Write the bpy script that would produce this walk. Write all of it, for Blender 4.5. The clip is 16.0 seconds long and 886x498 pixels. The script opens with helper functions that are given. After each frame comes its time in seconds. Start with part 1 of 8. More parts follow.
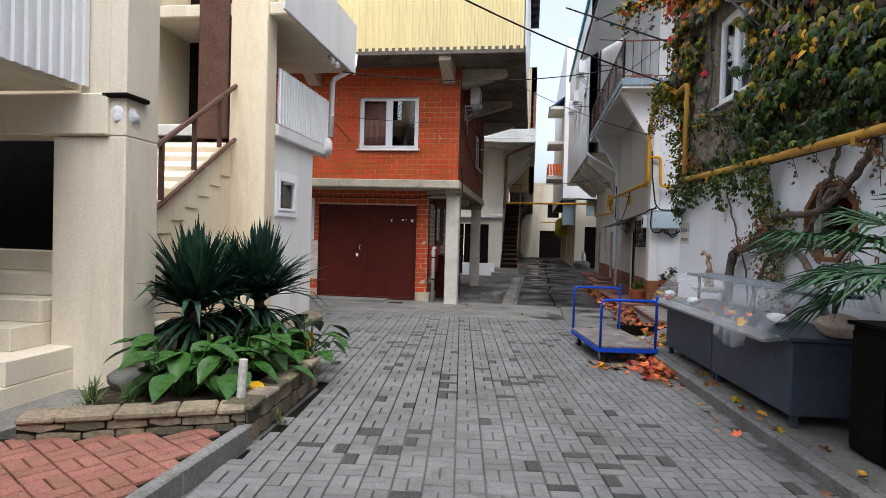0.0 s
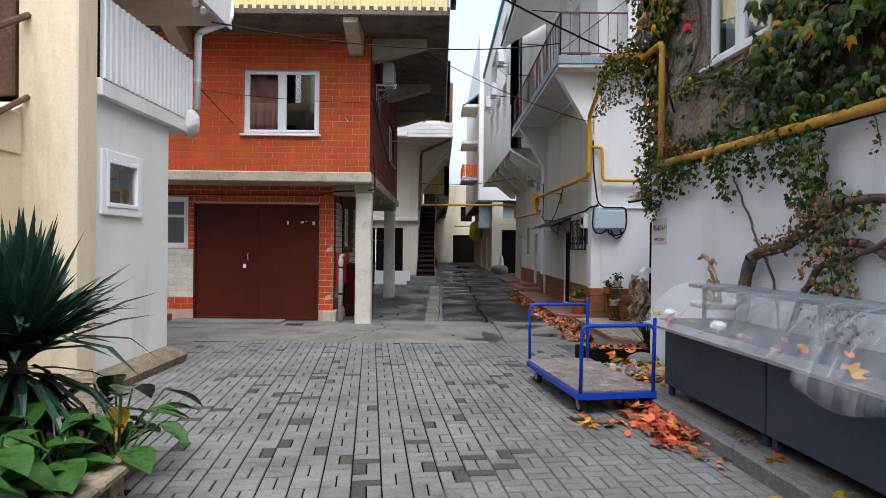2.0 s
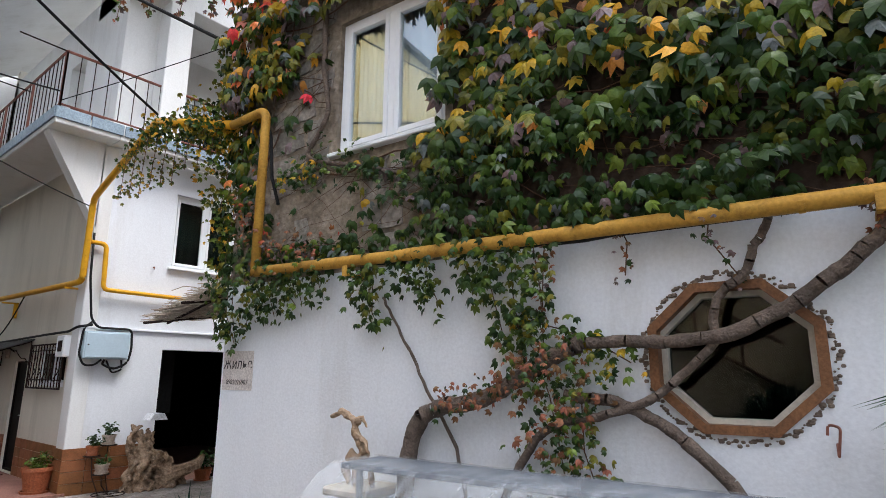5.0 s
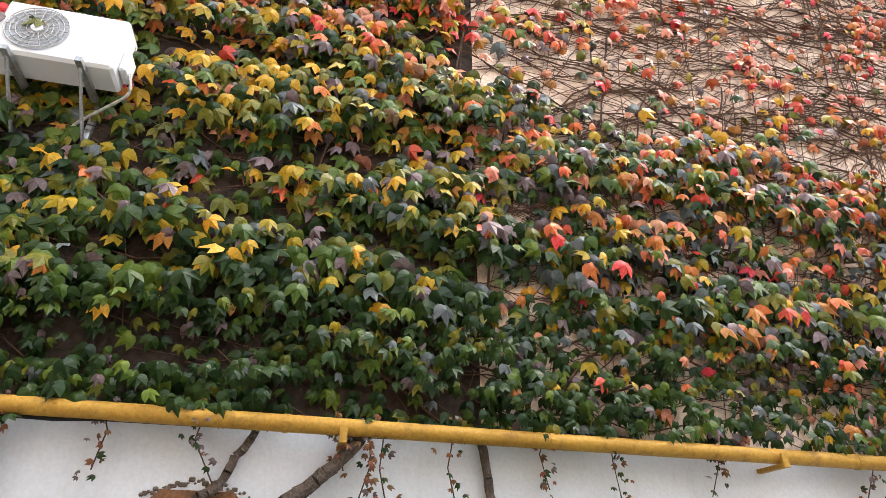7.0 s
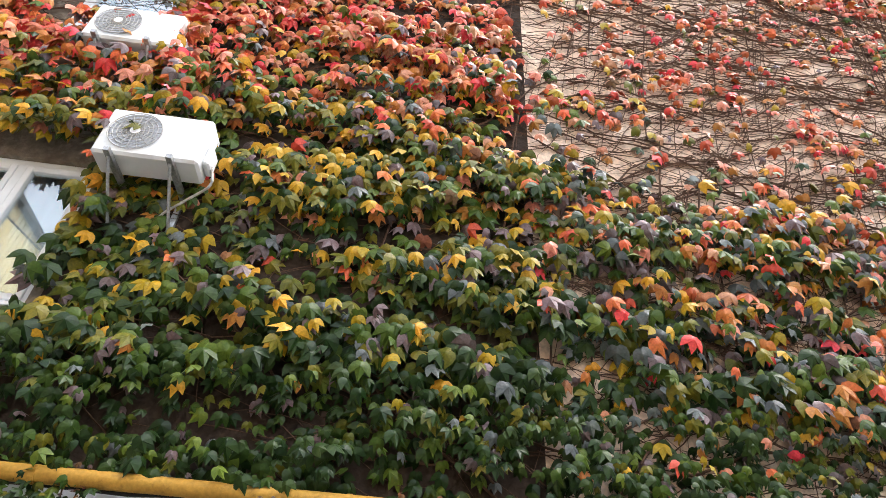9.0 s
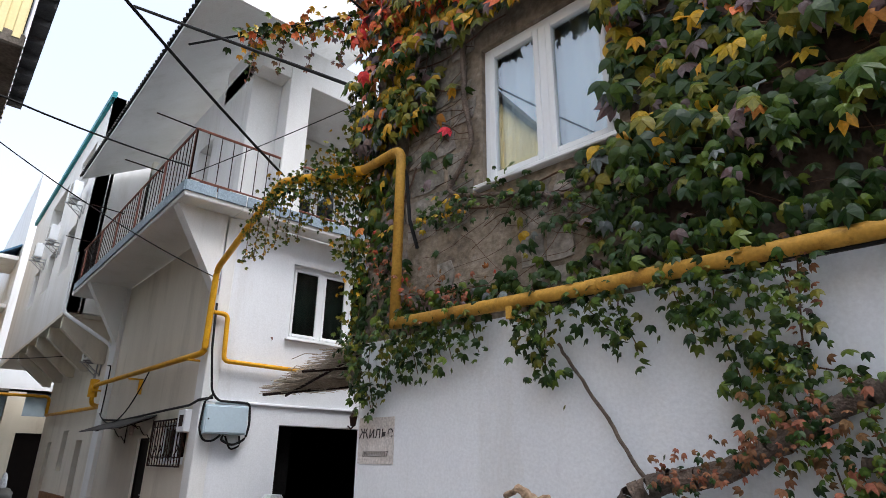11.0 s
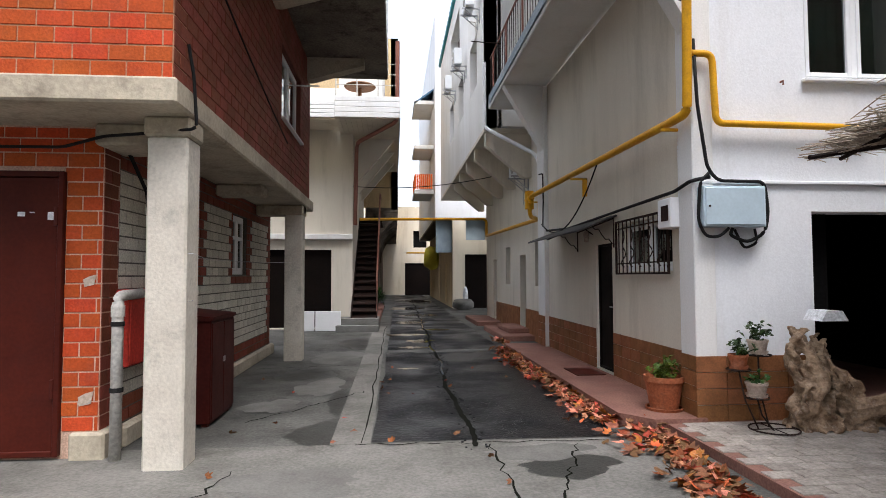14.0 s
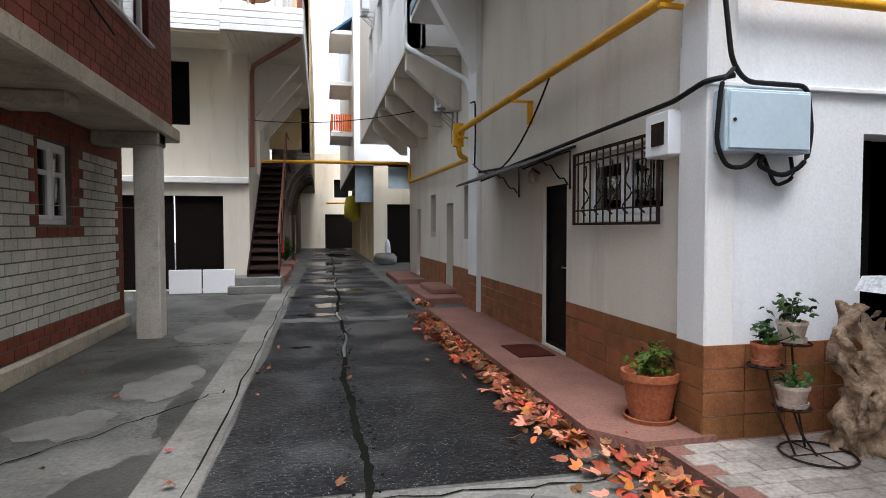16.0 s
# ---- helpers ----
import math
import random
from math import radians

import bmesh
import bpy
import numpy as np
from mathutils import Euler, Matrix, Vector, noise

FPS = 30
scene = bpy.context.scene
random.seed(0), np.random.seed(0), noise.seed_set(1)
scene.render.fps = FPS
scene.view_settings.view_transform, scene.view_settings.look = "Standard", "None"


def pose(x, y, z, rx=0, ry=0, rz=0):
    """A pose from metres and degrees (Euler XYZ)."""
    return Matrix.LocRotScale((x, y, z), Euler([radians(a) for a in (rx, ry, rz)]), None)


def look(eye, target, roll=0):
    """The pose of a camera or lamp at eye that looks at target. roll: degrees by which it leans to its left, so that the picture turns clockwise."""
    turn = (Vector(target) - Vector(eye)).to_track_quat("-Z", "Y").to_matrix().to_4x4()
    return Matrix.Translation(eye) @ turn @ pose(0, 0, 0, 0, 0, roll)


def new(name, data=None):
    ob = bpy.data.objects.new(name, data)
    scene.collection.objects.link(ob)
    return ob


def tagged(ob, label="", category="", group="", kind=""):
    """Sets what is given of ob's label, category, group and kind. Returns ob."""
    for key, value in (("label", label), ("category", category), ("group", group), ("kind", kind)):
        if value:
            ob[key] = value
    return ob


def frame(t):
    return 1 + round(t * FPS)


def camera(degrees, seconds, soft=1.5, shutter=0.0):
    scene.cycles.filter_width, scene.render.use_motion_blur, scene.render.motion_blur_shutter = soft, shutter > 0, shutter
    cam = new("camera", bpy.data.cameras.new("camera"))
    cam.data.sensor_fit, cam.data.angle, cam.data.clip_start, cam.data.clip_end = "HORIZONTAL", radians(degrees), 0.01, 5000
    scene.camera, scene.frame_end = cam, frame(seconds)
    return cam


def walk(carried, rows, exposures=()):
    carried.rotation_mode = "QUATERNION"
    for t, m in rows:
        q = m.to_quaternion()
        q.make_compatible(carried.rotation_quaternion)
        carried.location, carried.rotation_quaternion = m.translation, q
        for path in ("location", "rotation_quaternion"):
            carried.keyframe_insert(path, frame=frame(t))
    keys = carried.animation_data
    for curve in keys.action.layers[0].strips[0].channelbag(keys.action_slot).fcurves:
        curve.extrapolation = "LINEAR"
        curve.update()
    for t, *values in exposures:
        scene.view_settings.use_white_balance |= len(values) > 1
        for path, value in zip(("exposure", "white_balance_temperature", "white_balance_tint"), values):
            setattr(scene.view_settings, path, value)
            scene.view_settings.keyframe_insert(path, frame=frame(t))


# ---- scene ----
cam = camera(74.6, 16.0, soft=0.6)
# K: metres in one unit of the plan below (the plan's unit is fitted to the doors and the pavers)
K = 1.04
METRES, EYE, TILT, LEAN, TURN = 12.56 * K, 1.57 * K, 0.0, 0.0, 8.6
ROWS = [
    (0.0, 0.0, 0.0, 0.0, 0.03, -1.14, -1.61),
    (0.5, -0.0026, 0.0516, -0.0017, -1.48, -1.11, -1.14),
    (1.0, -0.0011, 0.1024, -0.0014, -3.53, -1.85, -0.94),
    (1.5, -0.0019, 0.1539, -0.0025, -6.28, -1.12, -0.76),
    (2.0, -0.0004, 0.2025, -0.0018, -8.85, -0.41, -0.64),
    (2.5, 0.0041, 0.2491, 0.0006, -11.43, -0.2, -0.44),
    (3.0, 0.0054, 0.2934, 0.001, -14.69, 0.14, -0.37),
    (5.5, 0.0297, 0.4414, 0.0153, -72.66, 18.88, -0.13),
    (6.0, 0.0289, 0.4384, 0.0167, -85.35, 25.86, -0.07),
    (6.5, 0.0285, 0.4348, 0.017, -97.12, 29.06, -0.2),
    (7.0, 0.0264, 0.4323, 0.0178, -106.79, 30.41, -0.45),
    (7.5, 0.0251, 0.4302, 0.0184, -113.61, 31.85, -0.67),
    (8.0, 0.0206, 0.43, 0.0176, -116.08, 37.39, -0.82),
    (10.5, 0.0444, 0.4708, 0.0075, -60.86, 25.48, -0.55),
    (11.0, 0.0558, 0.5033, 0.0035, -50.16, 19.96, -0.67),
    (11.5, 0.0609, 0.5417, 0.0017, -41.57, 15.13, -0.51),
    (12.0, 0.0691, 0.5833, -0.0003, -36.04, 12.31, -0.4),
    (12.5, 0.0731, 0.6284, -0.0026, -28.86, 9.96, -0.26),
    (13.0, 0.0842, 0.6755, -0.0055, -21.57, 7.47, -0.07),
    (13.5, 0.0919, 0.7205, -0.0076, -16.16, 4.97, 0.14),
    (14.0, 0.1058, 0.7656, -0.0096, -13.44, 2.64, 0.17),
    (14.5, 0.1188, 0.8113, -0.0108, -12.39, 0.44, 0.21),
    (15.0, 0.1326, 0.8538, -0.0116, -12.81, -0.95, 0.17),
    (15.5, 0.153, 0.896, -0.011, -14.98, -1.65, 0.17),
    (16.0, 0.172, 0.9354, -0.0108, -20.57, -2.08, 0.07),
]
walk(cam, [(t, pose(0, 0, EYE, TILT, LEAN, TURN) @ pose(METRES * x, METRES * y, METRES * z, 90 + pitch, roll, yaw)) for t, x, y, z, yaw, pitch, roll in ROWS],
     exposures=[(0.0, -1.74, 6040, 10), (3.0, -1.55, 5990, 10), (5.5, -1.1, 6140, 10), (6.5, -0.7, 6490, 10), (8.0, -0.3, 6590, 10), (10.5, -1.3, 6140, 10), (11.5, -1.52, 6090, 10), (13.5, -1.44, 6290, 12), (14.5, -1.18, 6190, 11), (16.0, -1.1, 6040, 10)])

import itertools

# ---- world and light: a bright overcast day ----
world = bpy.data.worlds.new("world")
scene.world = world
world.use_nodes = True
wn = world.node_tree.nodes
sky = wn.new("ShaderNodeTexSky")
sky.sky_type, sky.sun_disc = "NISHITA", False
sky.sun_elevation, sky.sun_rotation = radians(66), radians(160)
sky.dust_density, sky.air_density, sky.ozone_density = 6.0, 1.0, 1.0
wn["Background"].inputs["Strength"].default_value = 0.15
cloud = wn.new("ShaderNodeHueSaturation")            # high thin cloud takes the blue out of the sky
cloud.inputs["Saturation"].default_value, cloud.inputs["Value"].default_value = 0.44, 8.4
world.node_tree.links.new(sky.outputs[0], cloud.inputs["Color"])
world.node_tree.links.new(cloud.outputs[0], wn["Background"].inputs["Color"])
sun = new("sun", bpy.data.lights.new("sun", "SUN"))
sun.data.energy, sun.data.angle, sun.data.color = 0.7, radians(50), (1.0, 0.97, 0.93)
sun.matrix_basis = look((0, 0, 20), (-2.9, 8.0, 0))

# ---- materials ----
RNG = random.Random(7)


def mat(name, c1, c2=None, rough=0.8, big=1.5, fine=40.0, bump=0.15, metal=0.0, grain=0.25, stain=None, stain_amount=0.0,
        streak=False, vary=0.0, island=False, spec=0.14):
    """A painted, mineral or organic surface: two colours in large patches, fine grain, stains, relief."""
    m = bpy.data.materials.new(name)
    m.use_nodes = True
    nt = m.node_tree
    nd, ln = nt.nodes, nt.links
    bsdf = nd["Principled BSDF"]
    geo = nd.new("ShaderNodeNewGeometry")
    c2 = c2 or tuple(c * 0.8 for c in c1)
    mapping = nd.new("ShaderNodeMapping")
    ln.new(geo.outputs["Position"], mapping.inputs["Vector"])
    n1 = nd.new("ShaderNodeTexNoise")
    n1.inputs["Scale"].default_value, n1.inputs["Detail"].default_value, n1.inputs["Roughness"].default_value = big, 6, 0.65
    if streak:
        mapping.inputs["Scale"].default_value = (1, 1, 0.18)
    ln.new(mapping.outputs[0], n1.inputs["Vector"])
    n2 = nd.new("ShaderNodeTexNoise")
    n2.inputs["Scale"].default_value, n2.inputs["Detail"].default_value = fine, 5
    ln.new(geo.outputs["Position"], n2.inputs["Vector"])
    ramp = nd.new("ShaderNodeValToRGB")
    ramp.color_ramp.elements[0].position, ramp.color_ramp.elements[1].position = 0.36, 0.66
    ramp.color_ramp.elements[0].color, ramp.color_ramp.elements[1].color = (*c1, 1), (*c2, 1)
    ln.new(n1.outputs["Fac"], ramp.inputs["Fac"])
    col = ramp.outputs["Color"]
    if stain:
        n3 = nd.new("ShaderNodeTexNoise")
        n3.inputs["Scale"].default_value, n3.inputs["Detail"].default_value, n3.inputs["Roughness"].default_value = big * 2.3, 8, 0.72
        ln.new(mapping.outputs[0], n3.inputs["Vector"])
        r3 = nd.new("ShaderNodeValToRGB")
        r3.color_ramp.elements[0].position, r3.color_ramp.elements[1].position = 0.52, 0.68
        ln.new(n3.outputs["Fac"], r3.inputs["Fac"])
        mul = nd.new("ShaderNodeMath")
        mul.operation = "MULTIPLY"
        mul.inputs[1].default_value = stain_amount
        ln.new(r3.outputs["Color"], mul.inputs[0])
        mx = nd.new("ShaderNodeMix")
        mx.data_type = "RGBA"
        mx.inputs["B"].default_value = (*stain, 1)
        ln.new(mul.outputs[0], mx.inputs["Factor"])
        ln.new(col, mx.inputs["A"])
        col = mx.outputs["Result"]
    hsv = nd.new("ShaderNodeHueSaturation")
    ln.new(col, hsv.inputs["Color"])
    val = nd.new("ShaderNodeMapRange")
    val.inputs["From Min"].default_value, val.inputs["From Max"].default_value = 0.3, 0.7
    val.inputs["To Min"].default_value, val.inputs["To Max"].default_value = 1 - grain, 1 + grain
    ln.new(n2.outputs["Fac"], val.inputs["Value"])
    out = val.outputs["Result"]
    if vary:
        if island:
            rnd = geo.outputs["Random Per Island"]
        else:
            rnd = nd.new("ShaderNodeObjectInfo").outputs["Random"]
        vr = nd.new("ShaderNodeMapRange")
        vr.inputs["To Min"].default_value, vr.inputs["To Max"].default_value = 1 - vary, 1 + vary
        ln.new(rnd, vr.inputs["Value"])
        m2 = nd.new("ShaderNodeMath")
        m2.operation = "MULTIPLY"
        ln.new(out, m2.inputs[0])
        ln.new(vr.outputs["Result"], m2.inputs[1])
        out = m2.outputs[0]
        hr = nd.new("ShaderNodeMapRange")
        hr.inputs["To Min"].default_value, hr.inputs["To Max"].default_value = 0.5 + 0.06 * vary, 0.5 - 0.06 * vary
        ln.new(rnd, hr.inputs["Value"])
        ln.new(hr.outputs["Result"], hsv.inputs["Hue"])
    ln.new(out, hsv.inputs["Value"])
    ln.new(hsv.outputs["Color"], bsdf.inputs["Base Color"])
    rr = nd.new("ShaderNodeMapRange")
    rr.inputs["To Min"].default_value, rr.inputs["To Max"].default_value = max(0.03, rough - 0.18), min(1, rough + 0.12)
    ln.new(n1.outputs["Fac"], rr.inputs["Value"])
    ln.new(rr.outputs["Result"], bsdf.inputs["Roughness"])
    bsdf.inputs["Metallic"].default_value = metal
    bsdf.inputs["Specular IOR Level"].default_value = spec
    if bump:
        bp = nd.new("ShaderNodeBump")
        bp.inputs["Strength"].default_value, bp.inputs["Distance"].default_value = bump, 0.02
        ln.new(n2.outputs["Fac"], bp.inputs["Height"])
        ln.new(bp.outputs["Normal"], bsdf.inputs["Normal"])
    return m


def glass(name, tint=(0.9, 0.95, 0.95), rough=0.02, gloss=(0.10, 0.75)):
    m = bpy.data.materials.new(name)
    m.use_nodes = True
    nd, ln = m.node_tree.nodes, m.node_tree.links
    nd.remove(nd["Principled BSDF"])
    tr, gl, mx, fr = (nd.new("ShaderNodeBsdf" + k) if k in ("Transparent", "Glossy") else nd.new("ShaderNode" + k)
                      for k in ("Transparent", "Glossy", "MixShader", "LayerWeight"))
    tr.inputs["Color"].default_value = (*tint, 1)
    gl.inputs["Roughness"].default_value = rough
    fr.inputs["Blend"].default_value = 0.3
    sc = nd.new("ShaderNodeMapRange")
    sc.inputs["To Min"].default_value, sc.inputs["To Max"].default_value = gloss
    ln.new(fr.outputs["Facing"], sc.inputs["Value"])
    ln.new(sc.outputs["Result"], mx.inputs[0])
    ln.new(tr.outputs[0], mx.inputs[1])
    ln.new(gl.outputs[0], mx.inputs[2])
    ln.new(mx.outputs[0], nd["Material Output"].inputs["Surface"])
    return m


def film(name):
    """Cloudy, creased plastic sheet."""
    m = bpy.data.materials.new(name)
    m.use_nodes = True
    nd, ln = m.node_tree.nodes, m.node_tree.links
    b = nd["Principled BSDF"]
    b.inputs["Base Color"].default_value = (0.72, 0.76, 0.8, 1)
    b.inputs["Roughness"].default_value = 0.22
    geo, n1 = nd.new("ShaderNodeNewGeometry"), nd.new("ShaderNodeTexNoise")
    mp = nd.new("ShaderNodeMapping")
    mp.inputs["Scale"].default_value = (5, 16, 3)
    n1.inputs["Scale"].default_value, n1.inputs["Detail"].default_value = 1.2, 6
    ln.new(geo.outputs["Position"], mp.inputs[0])
    ln.new(mp.outputs[0], n1.inputs["Vector"])
    mr = nd.new("ShaderNodeMapRange")
    mr.inputs["From Min"].default_value, mr.inputs["From Max"].default_value = 0.35, 0.75
    mr.inputs["To Min"].default_value, mr.inputs["To Max"].default_value = 0.10, 0.40
    ln.new(n1.outputs["Fac"], mr.inputs["Value"])
    ln.new(mr.outputs["Result"], b.inputs["Alpha"])
    bp = nd.new("ShaderNodeBump")
    bp.inputs["Strength"].default_value = 0.5
    ln.new(n1.outputs["Fac"], bp.inputs["Height"])
    ln.new(bp.outputs["Normal"], b.inputs["Normal"])
    return m


def asphalt(name):
    """Dark damp asphalt: pale chips of stone in black binder, worn grey patches, uneven wetness."""
    m = bpy.data.materials.new(name)
    m.use_nodes = True
    nd, ln = m.node_tree.nodes, m.node_tree.links
    b = nd["Principled BSDF"]
    geo = nd.new("ShaderNodeNewGeometry")

    def tex(kind, scale, detail=0):
        t = nd.new(kind)
        t.inputs["Scale"].default_value = scale
        if detail:
            t.inputs["Detail"].default_value = detail
        ln.new(geo.outputs["Position"], t.inputs["Vector"])
        return t

    def ramp(src, lo, hi, c0, c1):
        r = nd.new("ShaderNodeValToRGB")
        r.color_ramp.elements[0].position, r.color_ramp.elements[1].position = lo, hi
        r.color_ramp.elements[0].color, r.color_ramp.elements[1].color = (*c0, 1), (*c1, 1)
        ln.new(src, r.inputs["Fac"])
        return r.outputs["Color"]
    patch, worn, wet = tex("ShaderNodeTexNoise", 1.3, 8), tex("ShaderNodeTexNoise", 22, 6), tex("ShaderNodeTexNoise", 0.8, 6)
    chips = tex("ShaderNodeTexVoronoi", 62)
    base = ramp(worn.outputs["Fac"], 0.38, 0.7, (0.004, 0.0042, 0.0047), (0.019, 0.0195, 0.021))
    grey = nd.new("ShaderNodeMix")
    grey.data_type = "RGBA"
    grey.inputs["B"].default_value = (0.075, 0.076, 0.075, 1)
    ln.new(ramp(patch.outputs["Fac"], 0.56, 0.72, (0, 0, 0), (0.42, 0.42, 0.42)), grey.inputs["Factor"])
    ln.new(base, grey.inputs["A"])
    pick = nd.new("ShaderNodeMath")
    pick.operation = "MULTIPLY"
    sep = nd.new("ShaderNodeSeparateColor")
    ln.new(chips.outputs["Color"], sep.inputs[0])
    ln.new(ramp(sep.outputs[0], 0.80, 0.86, (0, 0, 0), (1, 1, 1)), pick.inputs[0])
    ln.new(ramp(chips.outputs["Distance"], 0.30, 0.42, (1, 1, 1), (0, 0, 0)), pick.inputs[1])
    out = nd.new("ShaderNodeMix")
    out.data_type = "RGBA"
    out.inputs["B"].default_value = (0.17, 0.17, 0.165, 1)
    ln.new(pick.outputs[0], out.inputs["Factor"])
    ln.new(grey.outputs["Result"], out.inputs["A"])
    ln.new(out.outputs["Result"], b.inputs["Base Color"])
    ln.new(ramp(wet.outputs["Fac"], 0.42, 0.62, (0.3, 0.3, 0.3), (0.72, 0.72, 0.72)), b.inputs["Roughness"])
    b.inputs["Specular IOR Level"].default_value = 0.13
    bp = nd.new("ShaderNodeBump")
    bp.inputs["Strength"].default_value, bp.inputs["Distance"].default_value = 0.9, 0.01
    ln.new(worn.outputs["Fac"], bp.inputs["Height"])
    ln.new(bp.outputs["Normal"], b.inputs["Normal"])
    return m


M_CONCRETE = mat("concrete", (0.125, 0.124, 0.116), (0.066, 0.066, 0.061), 0.72, 0.7, 30, 0.4, grain=0.22, stain=(0.036, 0.037, 0.032), stain_amount=0.7)
M_SCREED = mat("screed", (0.195, 0.19, 0.175), (0.115, 0.113, 0.103), 0.75, 0.9, 35, 0.4, grain=0.2, stain=(0.07, 0.068, 0.056), stain_amount=0.6)
M_ASPHALT = asphalt("wet_asphalt")
M_WET = mat("standing_water", (0.010, 0.010, 0.011), (0.014, 0.014, 0.015), 0.08, 2, 20, 0.02, spec=0.5)
M_JOINT = mat("paving_joint", (0.010, 0.010, 0.008), (0.006, 0.007, 0.005), 0.95, 2, 60, 0.3, spec=0.03)
M_PAVER = mat("grey_paver", (0.175, 0.177, 0.175), (0.125, 0.126, 0.124), 0.8, 1.1, 55, 0.4, grain=0.16, vary=0.11, spec=0.25, stain=(0.05, 0.053, 0.044), stain_amount=0.5)
M_PAVER_J = mat("grey_paver_joined", (0.175, 0.177, 0.175), (0.125, 0.126, 0.124), 0.8, 1.1, 55, 0.4, grain=0.16, vary=0.11, island=True, spec=0.25, stain=(0.05, 0.053, 0.044), stain_amount=0.5)
M_PAVER_DK = mat("dark_paver", (0.065, 0.066, 0.060), (0.045, 0.047, 0.042), 0.75, 1.5, 55, 0.3)
M_REDPAVER = mat("red_paver", (0.27, 0.125, 0.095), (0.18, 0.08, 0.062), 0.8, 1.6, 55, 0.3, vary=0.15, stain=(0.12, 0.08, 0.06), stain_amount=0.6)
M_KERB = mat("kerb_concrete", (0.20, 0.20, 0.192), (0.13, 0.13, 0.125), 0.85, 1.3, 40, 0.3, stain=(0.11, 0.11, 0.09), stain_amount=0.5)
M_WHITE = mat("white_plaster", (0.77, 0.795, 0.83), (0.71, 0.73, 0.765), 0.85, 0.6, 45, 0.12, grain=0.05, streak=True, stain=(0.48, 0.46, 0.42), stain_amount=0.3)
M_WHITE_UP = mat("pale_plaster", (0.76, 0.765, 0.76), (0.68, 0.68, 0.66), 0.85, 0.8, 45, 0.1, grain=0.05, streak=True, stain=(0.42, 0.40, 0.35), stain_amount=0.3)
M_CREAM = mat("cream_plaster", (0.72, 0.66, 0.54), (0.62, 0.56, 0.45), 0.85, 0.7, 45, 0.12, grain=0.06, streak=True, stain=(0.40, 0.32, 0.21), stain_amount=0.4)
M_BEIGE = mat("beige_plaster", (0.74, 0.66, 0.50), (0.64, 0.54, 0.38), 0.85, 0.9, 40, 0.12, grain=0.06, streak=True, stain=(0.46, 0.33, 0.18), stain_amount=0.45)
M_GREYWALL = mat("grey_cream_render", (0.70, 0.66, 0.57), (0.62, 0.58, 0.50), 0.85, 0.7, 45, 0.1, grain=0.05, streak=True, stain=(0.30, 0.28, 0.23), stain_amount=0.3)
M_OCHRE = mat("ochre_plaster", (0.60, 0.46, 0.27), (0.50, 0.38, 0.22), 0.85, 0.8, 40, 0.1, streak=True, stain=(0.25, 0.2, 0.13), stain_amount=0.4)
M_SLAB = mat("rough_concrete", (0.50, 0.45, 0.35), (0.36, 0.32, 0.25), 0.9, 1.3, 28, 0.35, grain=0.12, stain=(0.17, 0.15, 0.12), stain_amount=0.55)
# stained concrete, with the shade under overhangs darkened into the colour
M_SOFFIT = mat("stained_shaded_soffit", (0.20, 0.175, 0.145), (0.11, 0.095, 0.08), 0.9, 0.9, 25, 0.4, stain=(0.022, 0.02, 0.018), stain_amount=0.9)
M_COLUMN = mat("bare_concrete_post", (0.60, 0.57, 0.50), (0.50, 0.465, 0.40), 0.9, 1.6, 32, 0.3, grain=0.09, stain=(0.26, 0.25, 0.22), stain_amount=0.5)
M_BRICK = mat("orange_brick", (0.50, 0.088, 0.022), (0.38, 0.060, 0.017), 0.75, 1.6, 45, 0.3, grain=0.16, vary=0.14, stain=(0.24, 0.06, 0.04), stain_amount=0.35)
M_BRICK_J = mat("orange_brick_joined", (0.50, 0.088, 0.022), (0.38, 0.060, 0.017), 0.75, 1.6, 45, 0.3, grain=0.16, vary=0.14, island=True, stain=(0.24, 0.06, 0.04), stain_amount=0.35)
# alley-side brick and mortar, darker than the front: shade put into the colour
M_BRICK_SHADE = mat("shaded_red_brick", (0.23, 0.066, 0.040), (0.165, 0.048, 0.031), 0.75, 1.6, 45, 0.3, grain=0.16, vary=0.14)
M_BRICK_SHADE_J = mat("shaded_red_brick_joined", (0.23, 0.066, 0.040), (0.165, 0.048, 0.031), 0.75, 1.6, 45, 0.3, grain=0.16, vary=0.14, island=True)
M_MORTAR = mat("mortar", (0.48, 0.30, 0.20), (0.34, 0.18, 0.11), 0.95, 3, 60, 0.3)
M_MORTAR_P = mat("pale_mortar", (0.60, 0.43, 0.34), (0.48, 0.32, 0.24), 0.95, 3, 60, 0.3)
M_MORTAR_SHADE = mat("shaded_mortar", (0.17, 0.06, 0.045), (0.12, 0.045, 0.035), 0.95, 3, 60, 0.3)
M_WBRICK = mat("silicate_brick", (0.60, 0.58, 0.50), (0.50, 0.48, 0.41), 0.85, 2, 50, 0.25, vary=0.1)
M_WBRICK_J = mat("silicate_brick_joined", (0.60, 0.58, 0.50), (0.50, 0.48, 0.41), 0.85, 2, 50, 0.25, vary=0.1, island=True)
M_WMORTAR = mat("grey_mortar", (0.16, 0.15, 0.13), (0.11, 0.10, 0.09), 0.95, 3, 60, 0.3)
M_TILE = mat("brown_tile", (0.27, 0.115, 0.05), (0.18, 0.075, 0.033), 0.45, 5, 60, 0.08, grain=0.2, vary=0.15)
M_PINK = mat("pink_walkway", (0.26, 0.135, 0.105), (0.20, 0.10, 0.08), 0.75, 1.5, 40, 0.2, stain=(0.16, 0.11, 0.09), stain_amount=0.4)
